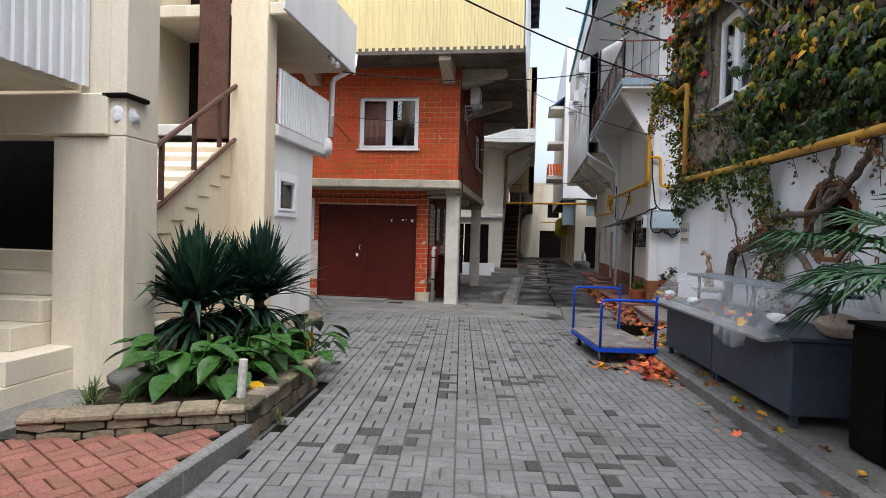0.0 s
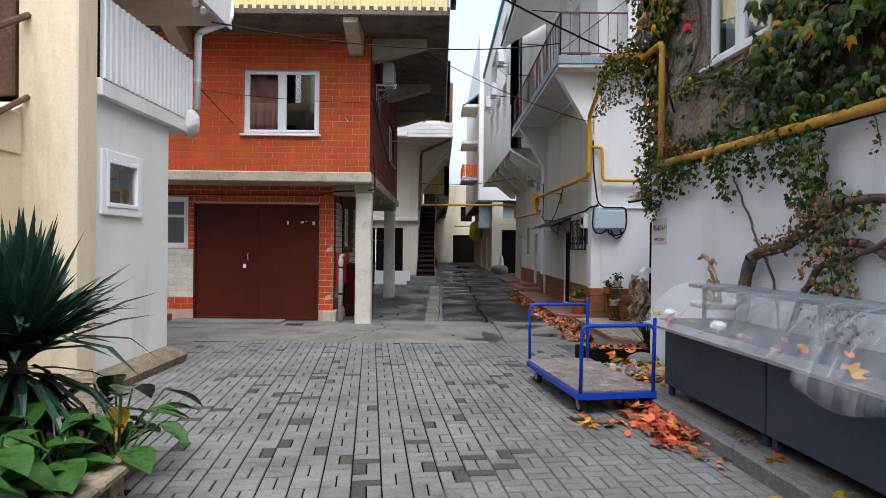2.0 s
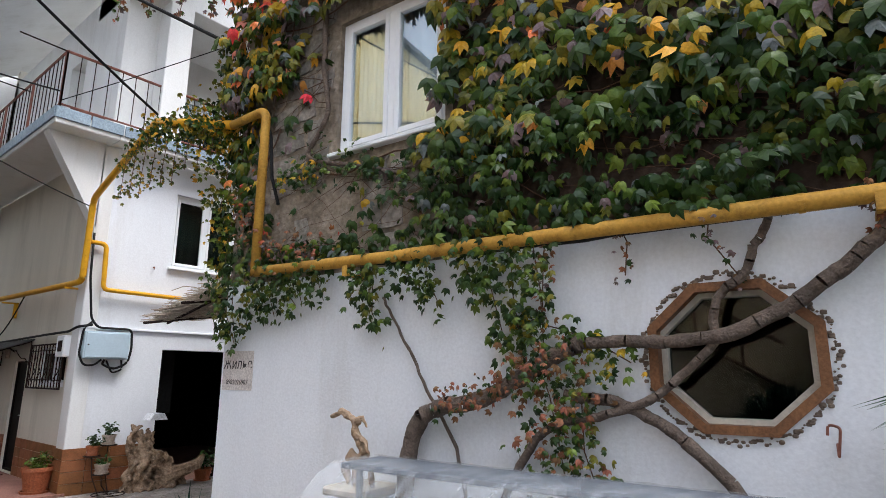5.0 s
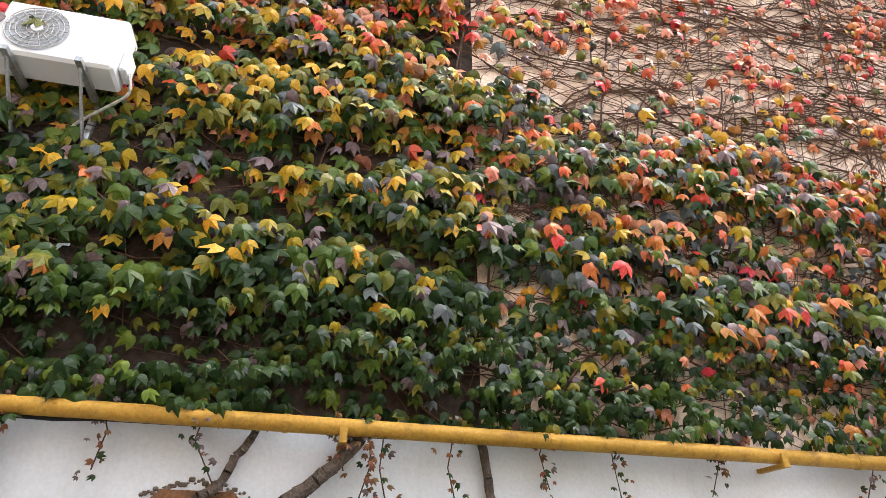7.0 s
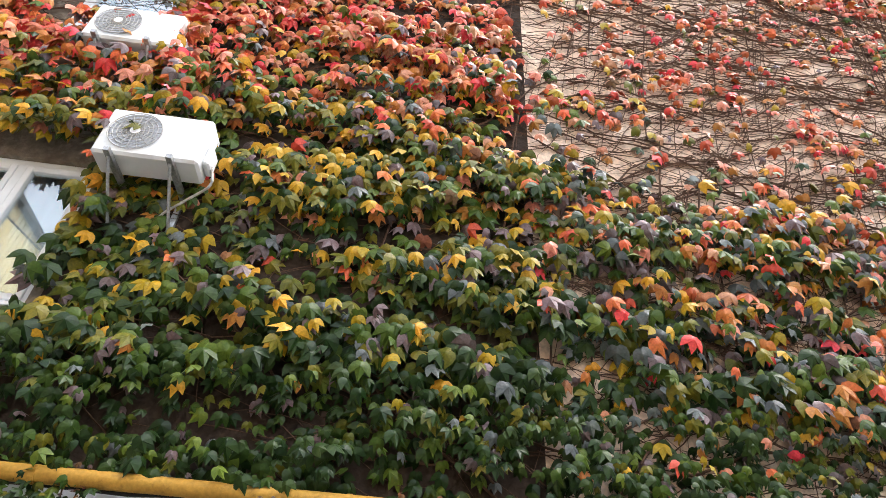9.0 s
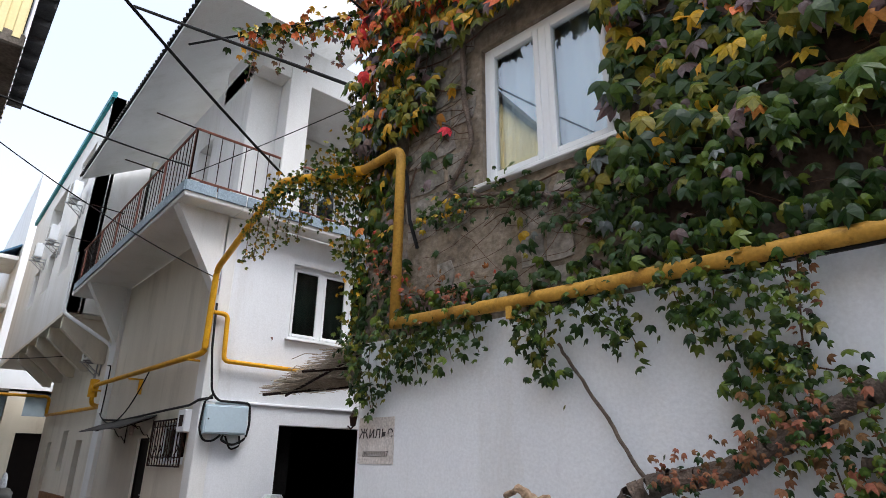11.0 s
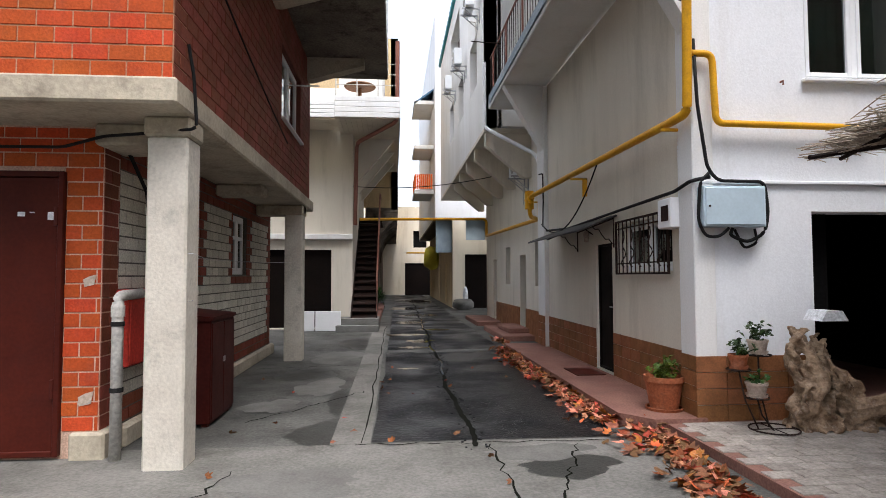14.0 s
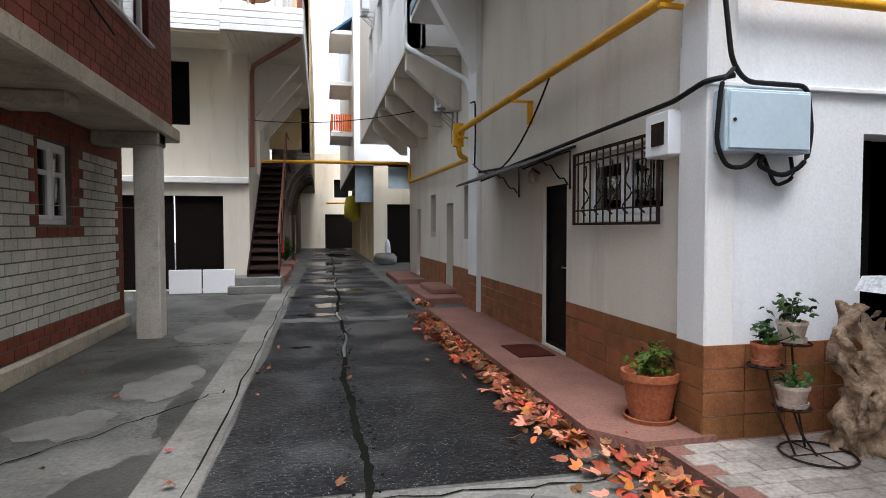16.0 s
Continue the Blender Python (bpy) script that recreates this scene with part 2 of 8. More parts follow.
M_PATIO = mat("patio_tile", (0.36, 0.325, 0.295), (0.25, 0.225, 0.20), 0.6, 4, 35, 0.2, vary=0.15, stain=(0.17, 0.15, 0.13), stain_amount=0.5)
M_GARAGE = mat("maroon_steel", (0.075, 0.013, 0.008), (0.048, 0.008, 0.005), 0.5, 1.2, 30, 0.08, grain=0.12, spec=0.14, stain=(0.05, 0.012, 0.01), stain_amount=0.4)
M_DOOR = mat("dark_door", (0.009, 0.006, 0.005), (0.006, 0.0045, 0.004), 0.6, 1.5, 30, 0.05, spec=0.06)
M_CHEST = mat("dark_brown_enamel", (0.048, 0.008, 0.006), (0.032, 0.006, 0.005), 0.5, 1.5, 30, 0.05, spec=0.1)
# near-black for unlit rooms and openings: the shade is in the colour
M_BLACK = mat("interior_shade_black", (0.007, 0.007, 0.007), (0.005, 0.005, 0.005), 0.95, 1, 20, 0.1, spec=0.02)
M_PVC = mat("white_upvc", (0.80, 0.82, 0.84), (0.76, 0.78, 0.80), 0.35, 1, 20, 0.02, grain=0.02)
M_GLASS = glass("window_glass")
M_DARKGLASS = glass("green_glass", (0.35, 0.42, 0.40), gloss=(0.035, 0.45))
M_CURTAIN = mat("white_curtain", (0.76, 0.80, 0.88), (0.66, 0.71, 0.80), 0.9, 3, 60, 0.1, grain=0.06)
M_PINKCURT = mat("pink_curtain", (0.55, 0.25, 0.22), (0.42, 0.17, 0.15), 0.9, 3, 60, 0.1)
M_GREENCURT = mat("green_curtain", (0.04, 0.11, 0.10), (0.025, 0.07, 0.065), 0.9, 3, 60, 0.1)
M_CORRW = mat("white_sheet_metal", (0.74, 0.76, 0.78), (0.66, 0.68, 0.70), 0.5, 1, 30, 0.05, grain=0.04, streak=True, stain=(0.5, 0.49, 0.45), stain_amount=0.3)
M_CORRY = mat("yellow_sheet_metal", (0.72, 0.62, 0.33), (0.64, 0.55, 0.29), 0.5, 1, 30, 0.05, grain=0.04, streak=True, stain=(0.42, 0.34, 0.18), stain_amount=0.3)
M_ROOF = mat("dark_roof_sheet", (0.07, 0.068, 0.066), (0.045, 0.045, 0.045), 0.7, 2, 30, 0.2)
M_YPIPE = mat("yellow_gas_pipe", (0.52, 0.30, 0.055), (0.42, 0.225, 0.04), 0.5, 3.5, 50, 0.15, grain=0.15, stain=(0.14, 0.07, 0.025), stain_amount=0.6)
M_YPIPE2 = mat("bright_gas_pipe", (0.72, 0.38, 0.02), (0.62, 0.31, 0.02), 0.4, 3.5, 50, 0.08, grain=0.1, stain=(0.25, 0.13, 0.03), stain_amount=0.3)
M_GPIPE = mat("grey_pvc_pipe", (0.50, 0.49, 0.46), (0.40, 0.39, 0.37), 0.5, 2, 30, 0.05)
M_CABLE = mat("black_cable", (0.012, 0.012, 0.013), (0.02, 0.02, 0.02), 0.6, 5, 60, 0.05, spec=0.08)
M_BLUE = mat("blue_paint", (0.012, 0.07, 0.50), (0.01, 0.05, 0.40), 0.4, 4, 60, 0.08, stain=(0.05, 0.06, 0.12), stain_amount=0.35)
M_DECK = mat("worn_plywood", (0.22, 0.19, 0.18), (0.12, 0.10, 0.095), 0.75, 3, 40, 0.2, stain=(0.42, 0.40, 0.40), stain_amount=0.6)
M_RUBBER = mat("rubber", (0.025, 0.025, 0.025), (0.04, 0.038, 0.036), 0.8, 5, 50, 0.1)
M_STEEL = mat("galvanised_steel", (0.45, 0.46, 0.47), (0.35, 0.36, 0.37), 0.4, 3, 50, 0.05, metal=0.7)
M_COUNTER = mat("slate_blue_steel", (0.060, 0.075, 0.105), (0.045, 0.058, 0.082), 0.45, 1.2, 30, 0.04, grain=0.1, stain=(0.10, 0.115, 0.135), stain_amount=0.35)
M_ALU = mat("brushed_aluminium", (0.55, 0.57, 0.60), (0.45, 0.47, 0.5), 0.35, 3, 60, 0.05, metal=0.8)
M_FILM = film("plastic_film")
M_EBOX = mat("pale_blue_enamel", (0.46, 0.57, 0.64), (0.42, 0.52, 0.59), 0.45, 2, 30, 0.03, grain=0.04)
M_RAIL = mat("brown_rail_paint", (0.115, 0.062, 0.047), (0.085, 0.045, 0.035), 0.5, 3, 40, 0.1)
M_REDRAIL = mat("rust_red_paint", (0.24, 0.10, 0.075), (0.18, 0.075, 0.055), 0.6, 4, 40, 0.1)
M_IRON = mat("wrought_iron", (0.02, 0.015, 0.014), (0.035, 0.02, 0.016), 0.8, 5, 50, 0.1, spec=0.06)
M_STONE = mat("rubble_stone", (0.30, 0.27, 0.235), (0.17, 0.15, 0.13), 0.95, 4, 22, 0.8, vary=0.25, stain=(0.38, 0.35, 0.31), stain_amount=0.5)
M_STONEBED = mat("earth_mortar", (0.27, 0.225, 0.175), (0.15, 0.12, 0.09), 0.95, 3, 18, 1.0, stain=(0.38, 0.34, 0.29), stain_amount=0.5)
M_TANWALL = mat("tan_block_wall", (0.80, 0.62, 0.49), (0.70, 0.51, 0.38), 0.9, 1.2, 25, 0.5, stain=(0.72, 0.62, 0.53), stain_amount=0.6)
# old brown wall darkened so that shade behind leaves is in the colour
M_SHADEWALL = mat("shade_brown_wall", (0.060, 0.042, 0.032), (0.028, 0.02, 0.016), 0.95, 1.5, 25, 0.6, stain=(0.10, 0.066, 0.045), stain_amount=0.5)
M_STEM = mat("vine_stem", (0.13, 0.075, 0.05), (0.085, 0.05, 0.036), 0.9, 6, 60, 0.3)
M_BARK = mat("vine_bark", (0.17, 0.13, 0.105), (0.09, 0.07, 0.058), 0.95, 8, 70, 0.8, streak=False)
M_ROOT = mat("weathered_driftwood", (0.40, 0.285, 0.19), (0.12, 0.075, 0.045), 0.85, 7, 30, 1.0, stain=(0.48, 0.40, 0.32), stain_amount=0.5)
M_WOODFRAME = mat("varnished_window_wood", (0.22, 0.105, 0.05), (0.14, 0.068, 0.035), 0.55, 5, 60, 0.2, stain=(0.10, 0.06, 0.04), stain_amount=0.5)
# crumbled render; also the far ochre wall with its shade painted in
M_BROKEN_SHADE = mat("chipped_and_shaded_render", (0.22, 0.17, 0.135), (0.13, 0.10, 0.08), 0.95, 8, 40, 1.0)
M_TERRA = mat("terracotta", (0.36, 0.12, 0.055), (0.29, 0.09, 0.04), 0.7, 3, 40, 0.1, stain=(0.45, 0.25, 0.17), stain_amount=0.3)
M_CERAMIC = mat("pale_ceramic", (0.50, 0.42, 0.35), (0.42, 0.34, 0.28), 0.5, 3, 40, 0.05)
M_SOIL = mat("soil", (0.045, 0.032, 0.022), (0.03, 0.022, 0.016), 1.0, 8, 40, 1.0)
M_FIELD = mat("planter_fieldstone", (0.24, 0.195, 0.13), (0.11, 0.098, 0.08), 0.9, 3, 30, 0.5, vary=0.5, stain=(0.08, 0.10, 0.04), stain_amount=0.5)
M_RUBBLE = mat("rubble", (0.34, 0.33, 0.32), (0.22, 0.21, 0.2), 0.95, 6, 40, 0.6, vary=0.3, island=True)
M_REDBOX = mat("red_cabinet", (0.50, 0.05, 0.035), (0.40, 0.04, 0.03), 0.5, 2, 30, 0.05)
M_ORANGE = mat("orange_cloth", (0.75, 0.16, 0.03), (0.65, 0.12, 0.02), 0.8, 3, 40, 0.1)
M_TARP = mat("yellow_tarp", (0.62, 0.55, 0.06), (0.52, 0.45, 0.05), 0.6, 3, 20, 0.4)
M_BLUEROOF = mat("blue_roof", (0.07, 0.16, 0.26), (0.06, 0.13, 0.22), 0.5, 2, 30, 0.1)
M_TEAL = mat("teal_gutter", (0.02, 0.20, 0.22), (0.02, 0.16, 0.18), 0.5, 2, 30, 0.05)
M_BLUETILE = mat("blue_grey_edge", (0.27, 0.34, 0.40), (0.22, 0.28, 0.33), 0.6, 3, 40, 0.1)
M_THATCH = mat("dead_vine_thatch", (0.46, 0.40, 0.33), (0.27, 0.22, 0.17), 0.95, 7, 50, 0.8)
M_PAPER = mat("paper", (0.62, 0.58, 0.55), (0.55, 0.50, 0.47), 0.9, 5, 60, 0.05)
M_INK = mat("ink", (0.05, 0.045, 0.045), (0.07, 0.06, 0.06), 0.8, 5, 60, 0.0)
M_WHITEBAG = mat("white_bag", (0.78, 0.80, 0.82), (0.7, 0.72, 0.75), 0.4, 8, 30, 0.6)


def leafmat(name, c1, c2, rough=0.40, vary=0.38, island=True):
    return mat(name, c1, c2, rough, 14, 60, 0.1, grain=0.22, vary=vary, island=island, spec=0.22)


M_LEAVES = [leafmat("leaf_dark_green", (0.011, 0.032, 0.005), (0.024, 0.050, 0.008)),
            leafmat("leaf_green", (0.050, 0.094, 0.010), (0.075, 0.112, 0.012)),
            leafmat("leaf_yellow", (0.52, 0.30, 0.018), (0.38, 0.25, 0.018)),
            leafmat("leaf_orange", (0.56, 0.19, 0.045), (0.48, 0.13, 0.035)),
            leafmat("leaf_red", (0.55, 0.075, 0.036), (0.44, 0.055, 0.03), vary=0.3),
            # purple leaf, greyed with the sky's sheen in its colour
            leafmat("leaf_purple_sheen", (0.120, 0.072, 0.070), (0.16, 0.125, 0.13)),
            leafmat("leaf_brown", (0.23, 0.105, 0.05), (0.15, 0.065, 0.032), 0.75),
            leafmat("leaf_olive", (0.150, 0.135, 0.012), (0.090, 0.100, 0.010)),
            leafmat("leaf_salmon", (0.62, 0.27, 0.17), (0.55, 0.20, 0.11), vary=0.3),
            # leaf whose grey-blue colour paints the sky's reflection
            leafmat("leaf_sky_sheen", (0.085, 0.105, 0.095), (0.12, 0.13, 0.135)),
            leafmat("leaf_russet", (0.34, 0.085, 0.032), (0.22, 0.05, 0.025), 0.7)]
M_YUCCA = leafmat("yucca_blade", (0.012, 0.040, 0.024), (0.028, 0.064, 0.042), 0.38, island=False)
M_BROAD = leafmat("broad_leaf", (0.018, 0.060, 0.012), (0.036, 0.095, 0.018), 0.32)
M_PALM = leafmat("palm_blade", (0.028, 0.085, 0.036), (0.05, 0.11, 0.05), 0.45)
M_GRASS = leafmat("grass_blade", (0.08, 0.12, 0.03), (0.11, 0.15, 0.05), 0.6)

# ---- geometry helpers ----
WORLD = {}


class Geo:
    """Collects faces in plan units; m places what is added next."""

    def __init__(self, m=None):
        self.v, self.f, self.mi, self.m = [], [], [], m or Matrix()

    def add(self, verts, faces, mi=0):
        n = len(self.v)
        self.v += [self.m @ Vector(p) for p in verts]
        self.f += [[i + n for i in f] for f in faces]
        self.mi += [mi] * len(faces)
        return self

    def box(self, x0, x1, y0, y1, z0, z1, c=0.0, mi=0):
        x0, x1 = min(x0, x1), max(x0, x1)
        y0, y1 = min(y0, y1), max(y0, y1)
        if c <= 0:
            return self.add([(x, y, z) for z in (z0, z1) for y in (y0, y1) for x in (x0, x1)],
                            [(0, 2, 3, 1), (4, 5, 7, 6), (0, 1, 5, 4), (2, 6, 7, 3), (0, 4, 6, 2), (1, 3, 7, 5)], mi)
        lo, hi = (x0, y0, z0), (x1, y1, z1)
        c = min(c, 0.45 * min(h - l for l, h in zip(lo, hi)))
        verts, idx = [], {}
        for ax in range(3):
            for sg in itertools.product((0, 1), repeat=3):
                p = [(lo[k] if sg[k] == 0 else hi[k]) for k in range(3)]
                for k in range(3):
                    if k != ax:
                        p[k] += c if sg[k] == 0 else -c
                idx[ax, sg] = len(verts)
                verts.append(p)
        faces = []
        for ax in range(3):
            o1, o2 = [k for k in range(3) if k != ax]
            for s in (0, 1):
                ring = []
                for a, b in ((0, 0), (1, 0), (1, 1), (0, 1)):
                    sg = [0, 0, 0]
                    sg[ax], sg[o1], sg[o2] = s, a, b
                    ring.append(idx[ax, tuple(sg)])
                faces.append(ring)
            for a, b in itertools.product((0, 1), repeat=2):
                s0, s1 = [0, 0, 0], [0, 0, 0]
                s0[o1], s0[o2], s1[o1], s1[o2] = a, b, a, b
                s1[ax] = 1
                faces.append([idx[o1, tuple(s0)], idx[o1, tuple(s1)], idx[o2, tuple(s1)], idx[o2, tuple(s0)]])
        for sg in itertools.product((0, 1), repeat=3):
            faces.append([idx[k, sg] for k in range(3)])
        return self.add(verts, faces, mi)

    def prism(self, outline, axis, a, b, mi=0):
        """A flat outline drawn out along an axis from a to b; the outline gives the other two coordinates in order."""
        n = len(outline)

        def at(p, d):
            q = list(p)
            q.insert(axis, d)
            return q
        verts = [at(p, a) for p in outline] + [at(p, b) for p in outline]
        faces = [list(range(n)), list(range(2 * n - 1, n - 1, -1))] + [(i, (i + 1) % n, n + (i + 1) % n, n + i) for i in range(n)]
        return self.add(verts, faces, mi)

    def tube(self, pts, r, sides=8, mi=0, r2=None, cap=True):
        pts = [Vector(p) for p in pts]
        n = len(pts)
        verts, faces = [], []
        for i, p in enumerate(pts):
            d = (pts[min(i + 1, n - 1)] - pts[max(i - 1, 0)])
            d = d.normalized() if d.length > 1e-9 else Vector((0, 0, 1))
            a = d.cross(Vector((0, 0, 1)) if abs(d.z) < 0.9 else Vector((1, 0, 0))).normalized()
            b = d.cross(a)
            rr = r if r2 is None else r + (r2 - r) * i / max(1, n - 1)
            rr = rr[i] if isinstance(rr, (list, tuple)) else rr
            verts += [p + rr * (math.cos(t) * a + math.sin(t) * b) for t in (2 * math.pi * k / sides for k in range(sides))]
        for i in range(n - 1):
            for k in range(sides):
                faces.append((i * sides + k, i * sides + (k + 1) % sides, (i + 1) * sides + (k + 1) % sides, (i + 1) * sides + k))
        if cap:
            faces += [list(range(sides - 1, -1, -1)), list(range((n - 1) * sides, n * sides))]
        return self.add(verts, faces, mi)

    def revolve(self, profile, cx, cy, sides=20, mi=0):
        verts, faces = [], []
        for r, z in profile:
            verts += [(cx + r * math.cos(2 * math.pi * k / sides), cy + r * math.sin(2 * math.pi * k / sides), z) for k in range(sides)]
        for i in range(len(profile) - 1):
            for k in range(sides):
                faces.append((i * sides + k, i * sides + (k + 1) % sides, (i + 1) * sides + (k + 1) % sides, (i + 1) * sides + k))
        return self.add(verts, faces, mi)

    def mesh(self, name, mats, base, fix=True, smooth=False):
        inv = base.inverted()
        me = bpy.data.meshes.new(name)
        me.from_pydata([inv @ (p * K) for p in self.v], [], self.f)
        for m in mats if isinstance(mats, (list, tuple)) else [mats]:
            me.materials.append(m)
        if any(self.mi):
            me.polygons.foreach_set("material_index", self.mi)
        if fix and len(self.f) < 60000:
            bm = bmesh.new()
            bm.from_mesh(me)
            bmesh.ops.recalc_face_normals(bm, faces=bm.faces)
            bm.to_mesh(me)
            bm.free()
        if smooth:
            me.polygons.foreach_set("use_smooth", [True] * len(me.polygons))
        me.update()
        return me


def thing(name, at, label, category, group="", kind=""):
    """An Empty at the base of a thing (plan units); its parts are added with part()."""
    ob = new(name)
    m = at if isinstance(at, Matrix) else Matrix.Translation(Vector(at))
    m = m.copy()
    m.translation = m.translation * K
    ob.matrix_basis = m
    WORLD[ob.name] = m
    ob.empty_display_size = 0.1
    return tagged(ob, label, category, group, kind)


def part(name, geo, material, parent, label="", fix=True, smooth=False):
    base = WORLD[parent.name]
    ob = new(name, geo.mesh(name, material, base, fix, smooth))
    ob.parent = parent
    WORLD[ob.name] = base
    return tagged(ob, label)


def solid(name, geo, material, label="", category="", group="", kind="", fix=True, smooth=False):
    """A thing of one mesh, its origin at the middle of its base."""
    xs, ys, zs = zip(*[tuple(p) for p in geo.v])
    m = Matrix.Translation(Vector(((min(xs) + max(xs)) / 2, (min(ys) + max(ys)) / 2, min(zs))) * K)
    ob = new(name, geo.mesh(name, material, m, fix, smooth))
    ob.matrix_basis = m
    WORLD[ob.name] = m
    return tagged(ob, label, category, group, kind)


def bent(pts, r, n=4):
    """Points of a pipe's run with rounded bends of radius r."""
    pts = [Vector(p) for p in pts]
    out = [pts[0]]
    for a, b, c in zip(pts, pts[1:], pts[2:]):
        d1, d2 = (a - b), (c - b)
        q = min(r, d1.length * 0.45, d2.length * 0.45)
        p1, p2 = b + d1.normalized() * q, b + d2.normalized() * q
        for i in range(n + 1):
            t = i / n
            out.append((1 - t) ** 2 * p1 + 2 * t * (1 - t) * b + t * t * p2)
    return out + [pts[-1]]


def sag(a, b, drop, n=14):
    a, b = Vector(a), Vector(b)
    return [a.lerp(b, i / n) - Vector((0, 0, 4 * drop * (i / n) * (1 - i / n))) for i in range(n + 1)]


def plane(origin, along, out):
    """A frame on a wall: x along it, y out of it, z up."""
    a, o = Vector(along).normalized(), Vector(out).normalized()
    return Matrix(((a.x, o.x, 0, origin[0]), (a.y, o.y, 0, origin[1]), (0, 0, 1, origin[2]), (0, 0, 0, 1)))


def walled(F, u0, u1, z0, z1, thick, holes=(), g=None):
    """A wall's faces in the frame F, with holes (u0, u1, z0, z1) right through it."""
    g = g or Geo()
    g.m = F
    us = sorted({u0, u1, *[min(max(h[i], u0), u1) for h in holes for i in (0, 1)]})
    zs = sorted({z0, z1, *[min(max(h[i], z0), z1) for h in holes for i in (2, 3)]})

    def full(i, j):
        if not (0 <= i < len(us) - 1 and 0 <= j < len(zs) - 1):
            return False
        u, z = (us[i] + us[i + 1]) / 2, (zs[j] + zs[j + 1]) / 2
        return not any(h[0] < u < h[1] and h[2] < z < h[3] for h in holes)
    for i in range(len(us) - 1):
        for j in range(len(zs) - 1):
            if not full(i, j):
                continue
            a, b, c, d = us[i], us[i + 1], zs[j], zs[j + 1]
            for y in (0, -thick):
                g.add([(a, y, c), (b, y, c), (b, y, d), (a, y, d)], [(0, 1, 2, 3)])
            for ok, e in ((full(i - 1, j), ((a, c), (a, d))), (full(i + 1, j), ((b, c), (b, d))),
                          (full(i, j - 1), ((a, c), (b, c))), (full(i, j + 1), ((a, d), (b, d)))):
                if not ok:
                    g.add([(e[0][0], 0, e[0][1]), (e[1][0], 0, e[1][1]), (e[1][0], -thick, e[1][1]), (e[0][0], -thick, e[0][1])], [(0, 1, 2, 3)])
    return g


def wall(name, F, u0, u1, z0, z1, thick, material, holes=(), label=""):
    return solid(name, walled(F, u0, u1, z0, z1, thick, holes), material, label, "wall", kind="structure")


def corrugated(F, u0, u1, z0, z1, pitch=0.15, depth=0.03, slope=0.0):
    """A trapezoidal sheet, standing, with a return at the back."""
    g = Geo(F)
    n = max(1, round((u1 - u0) / pitch))
    p = (u1 - u0) / n
    prof = []
    for i in range(n):
        u = u0 + i * p
        prof += [(u, 0), (u + 0.42 * p, 0), (u + 0.5 * p, depth), (u + 0.92 * p, depth)]
    prof.append((u1, 0))
    verts, faces = [], []
    for u, d in prof:
        verts += [(u, d, z0 + slope * (u - u0)), (u, d, z1 + slope * (u - u0)), (u, d - 0.012, z1 + slope * (u - u0)), (u, d - 0.012, z0 + slope * (u - u0))]
    for i in range(len(prof) - 1):
        for k in range(4):
            faces.append((4 * i + k, 4 * i + (k + 1) % 4, 4 * i + 4 + (k + 1) % 4, 4 * i + 4 + k))
    g.add(verts, faces)
    return g


def rect_frame(F, u0, u1, z0, z1, bar, y0, y1, c=0.006):
    g = Geo(F)
    g.box(u0, u0 + bar, y0, y1, z0, z1, c)
    g.box(u1 - bar, u1, y0, y1, z0, z1, c)
    g.box(u0 + bar, u1 - bar, y0, y1, z0, z0 + bar, c)
    g.box(u0 + bar, u1 - bar, y0, y1, z1 - bar, z1, c)
    return g


WINDOWS = [0]


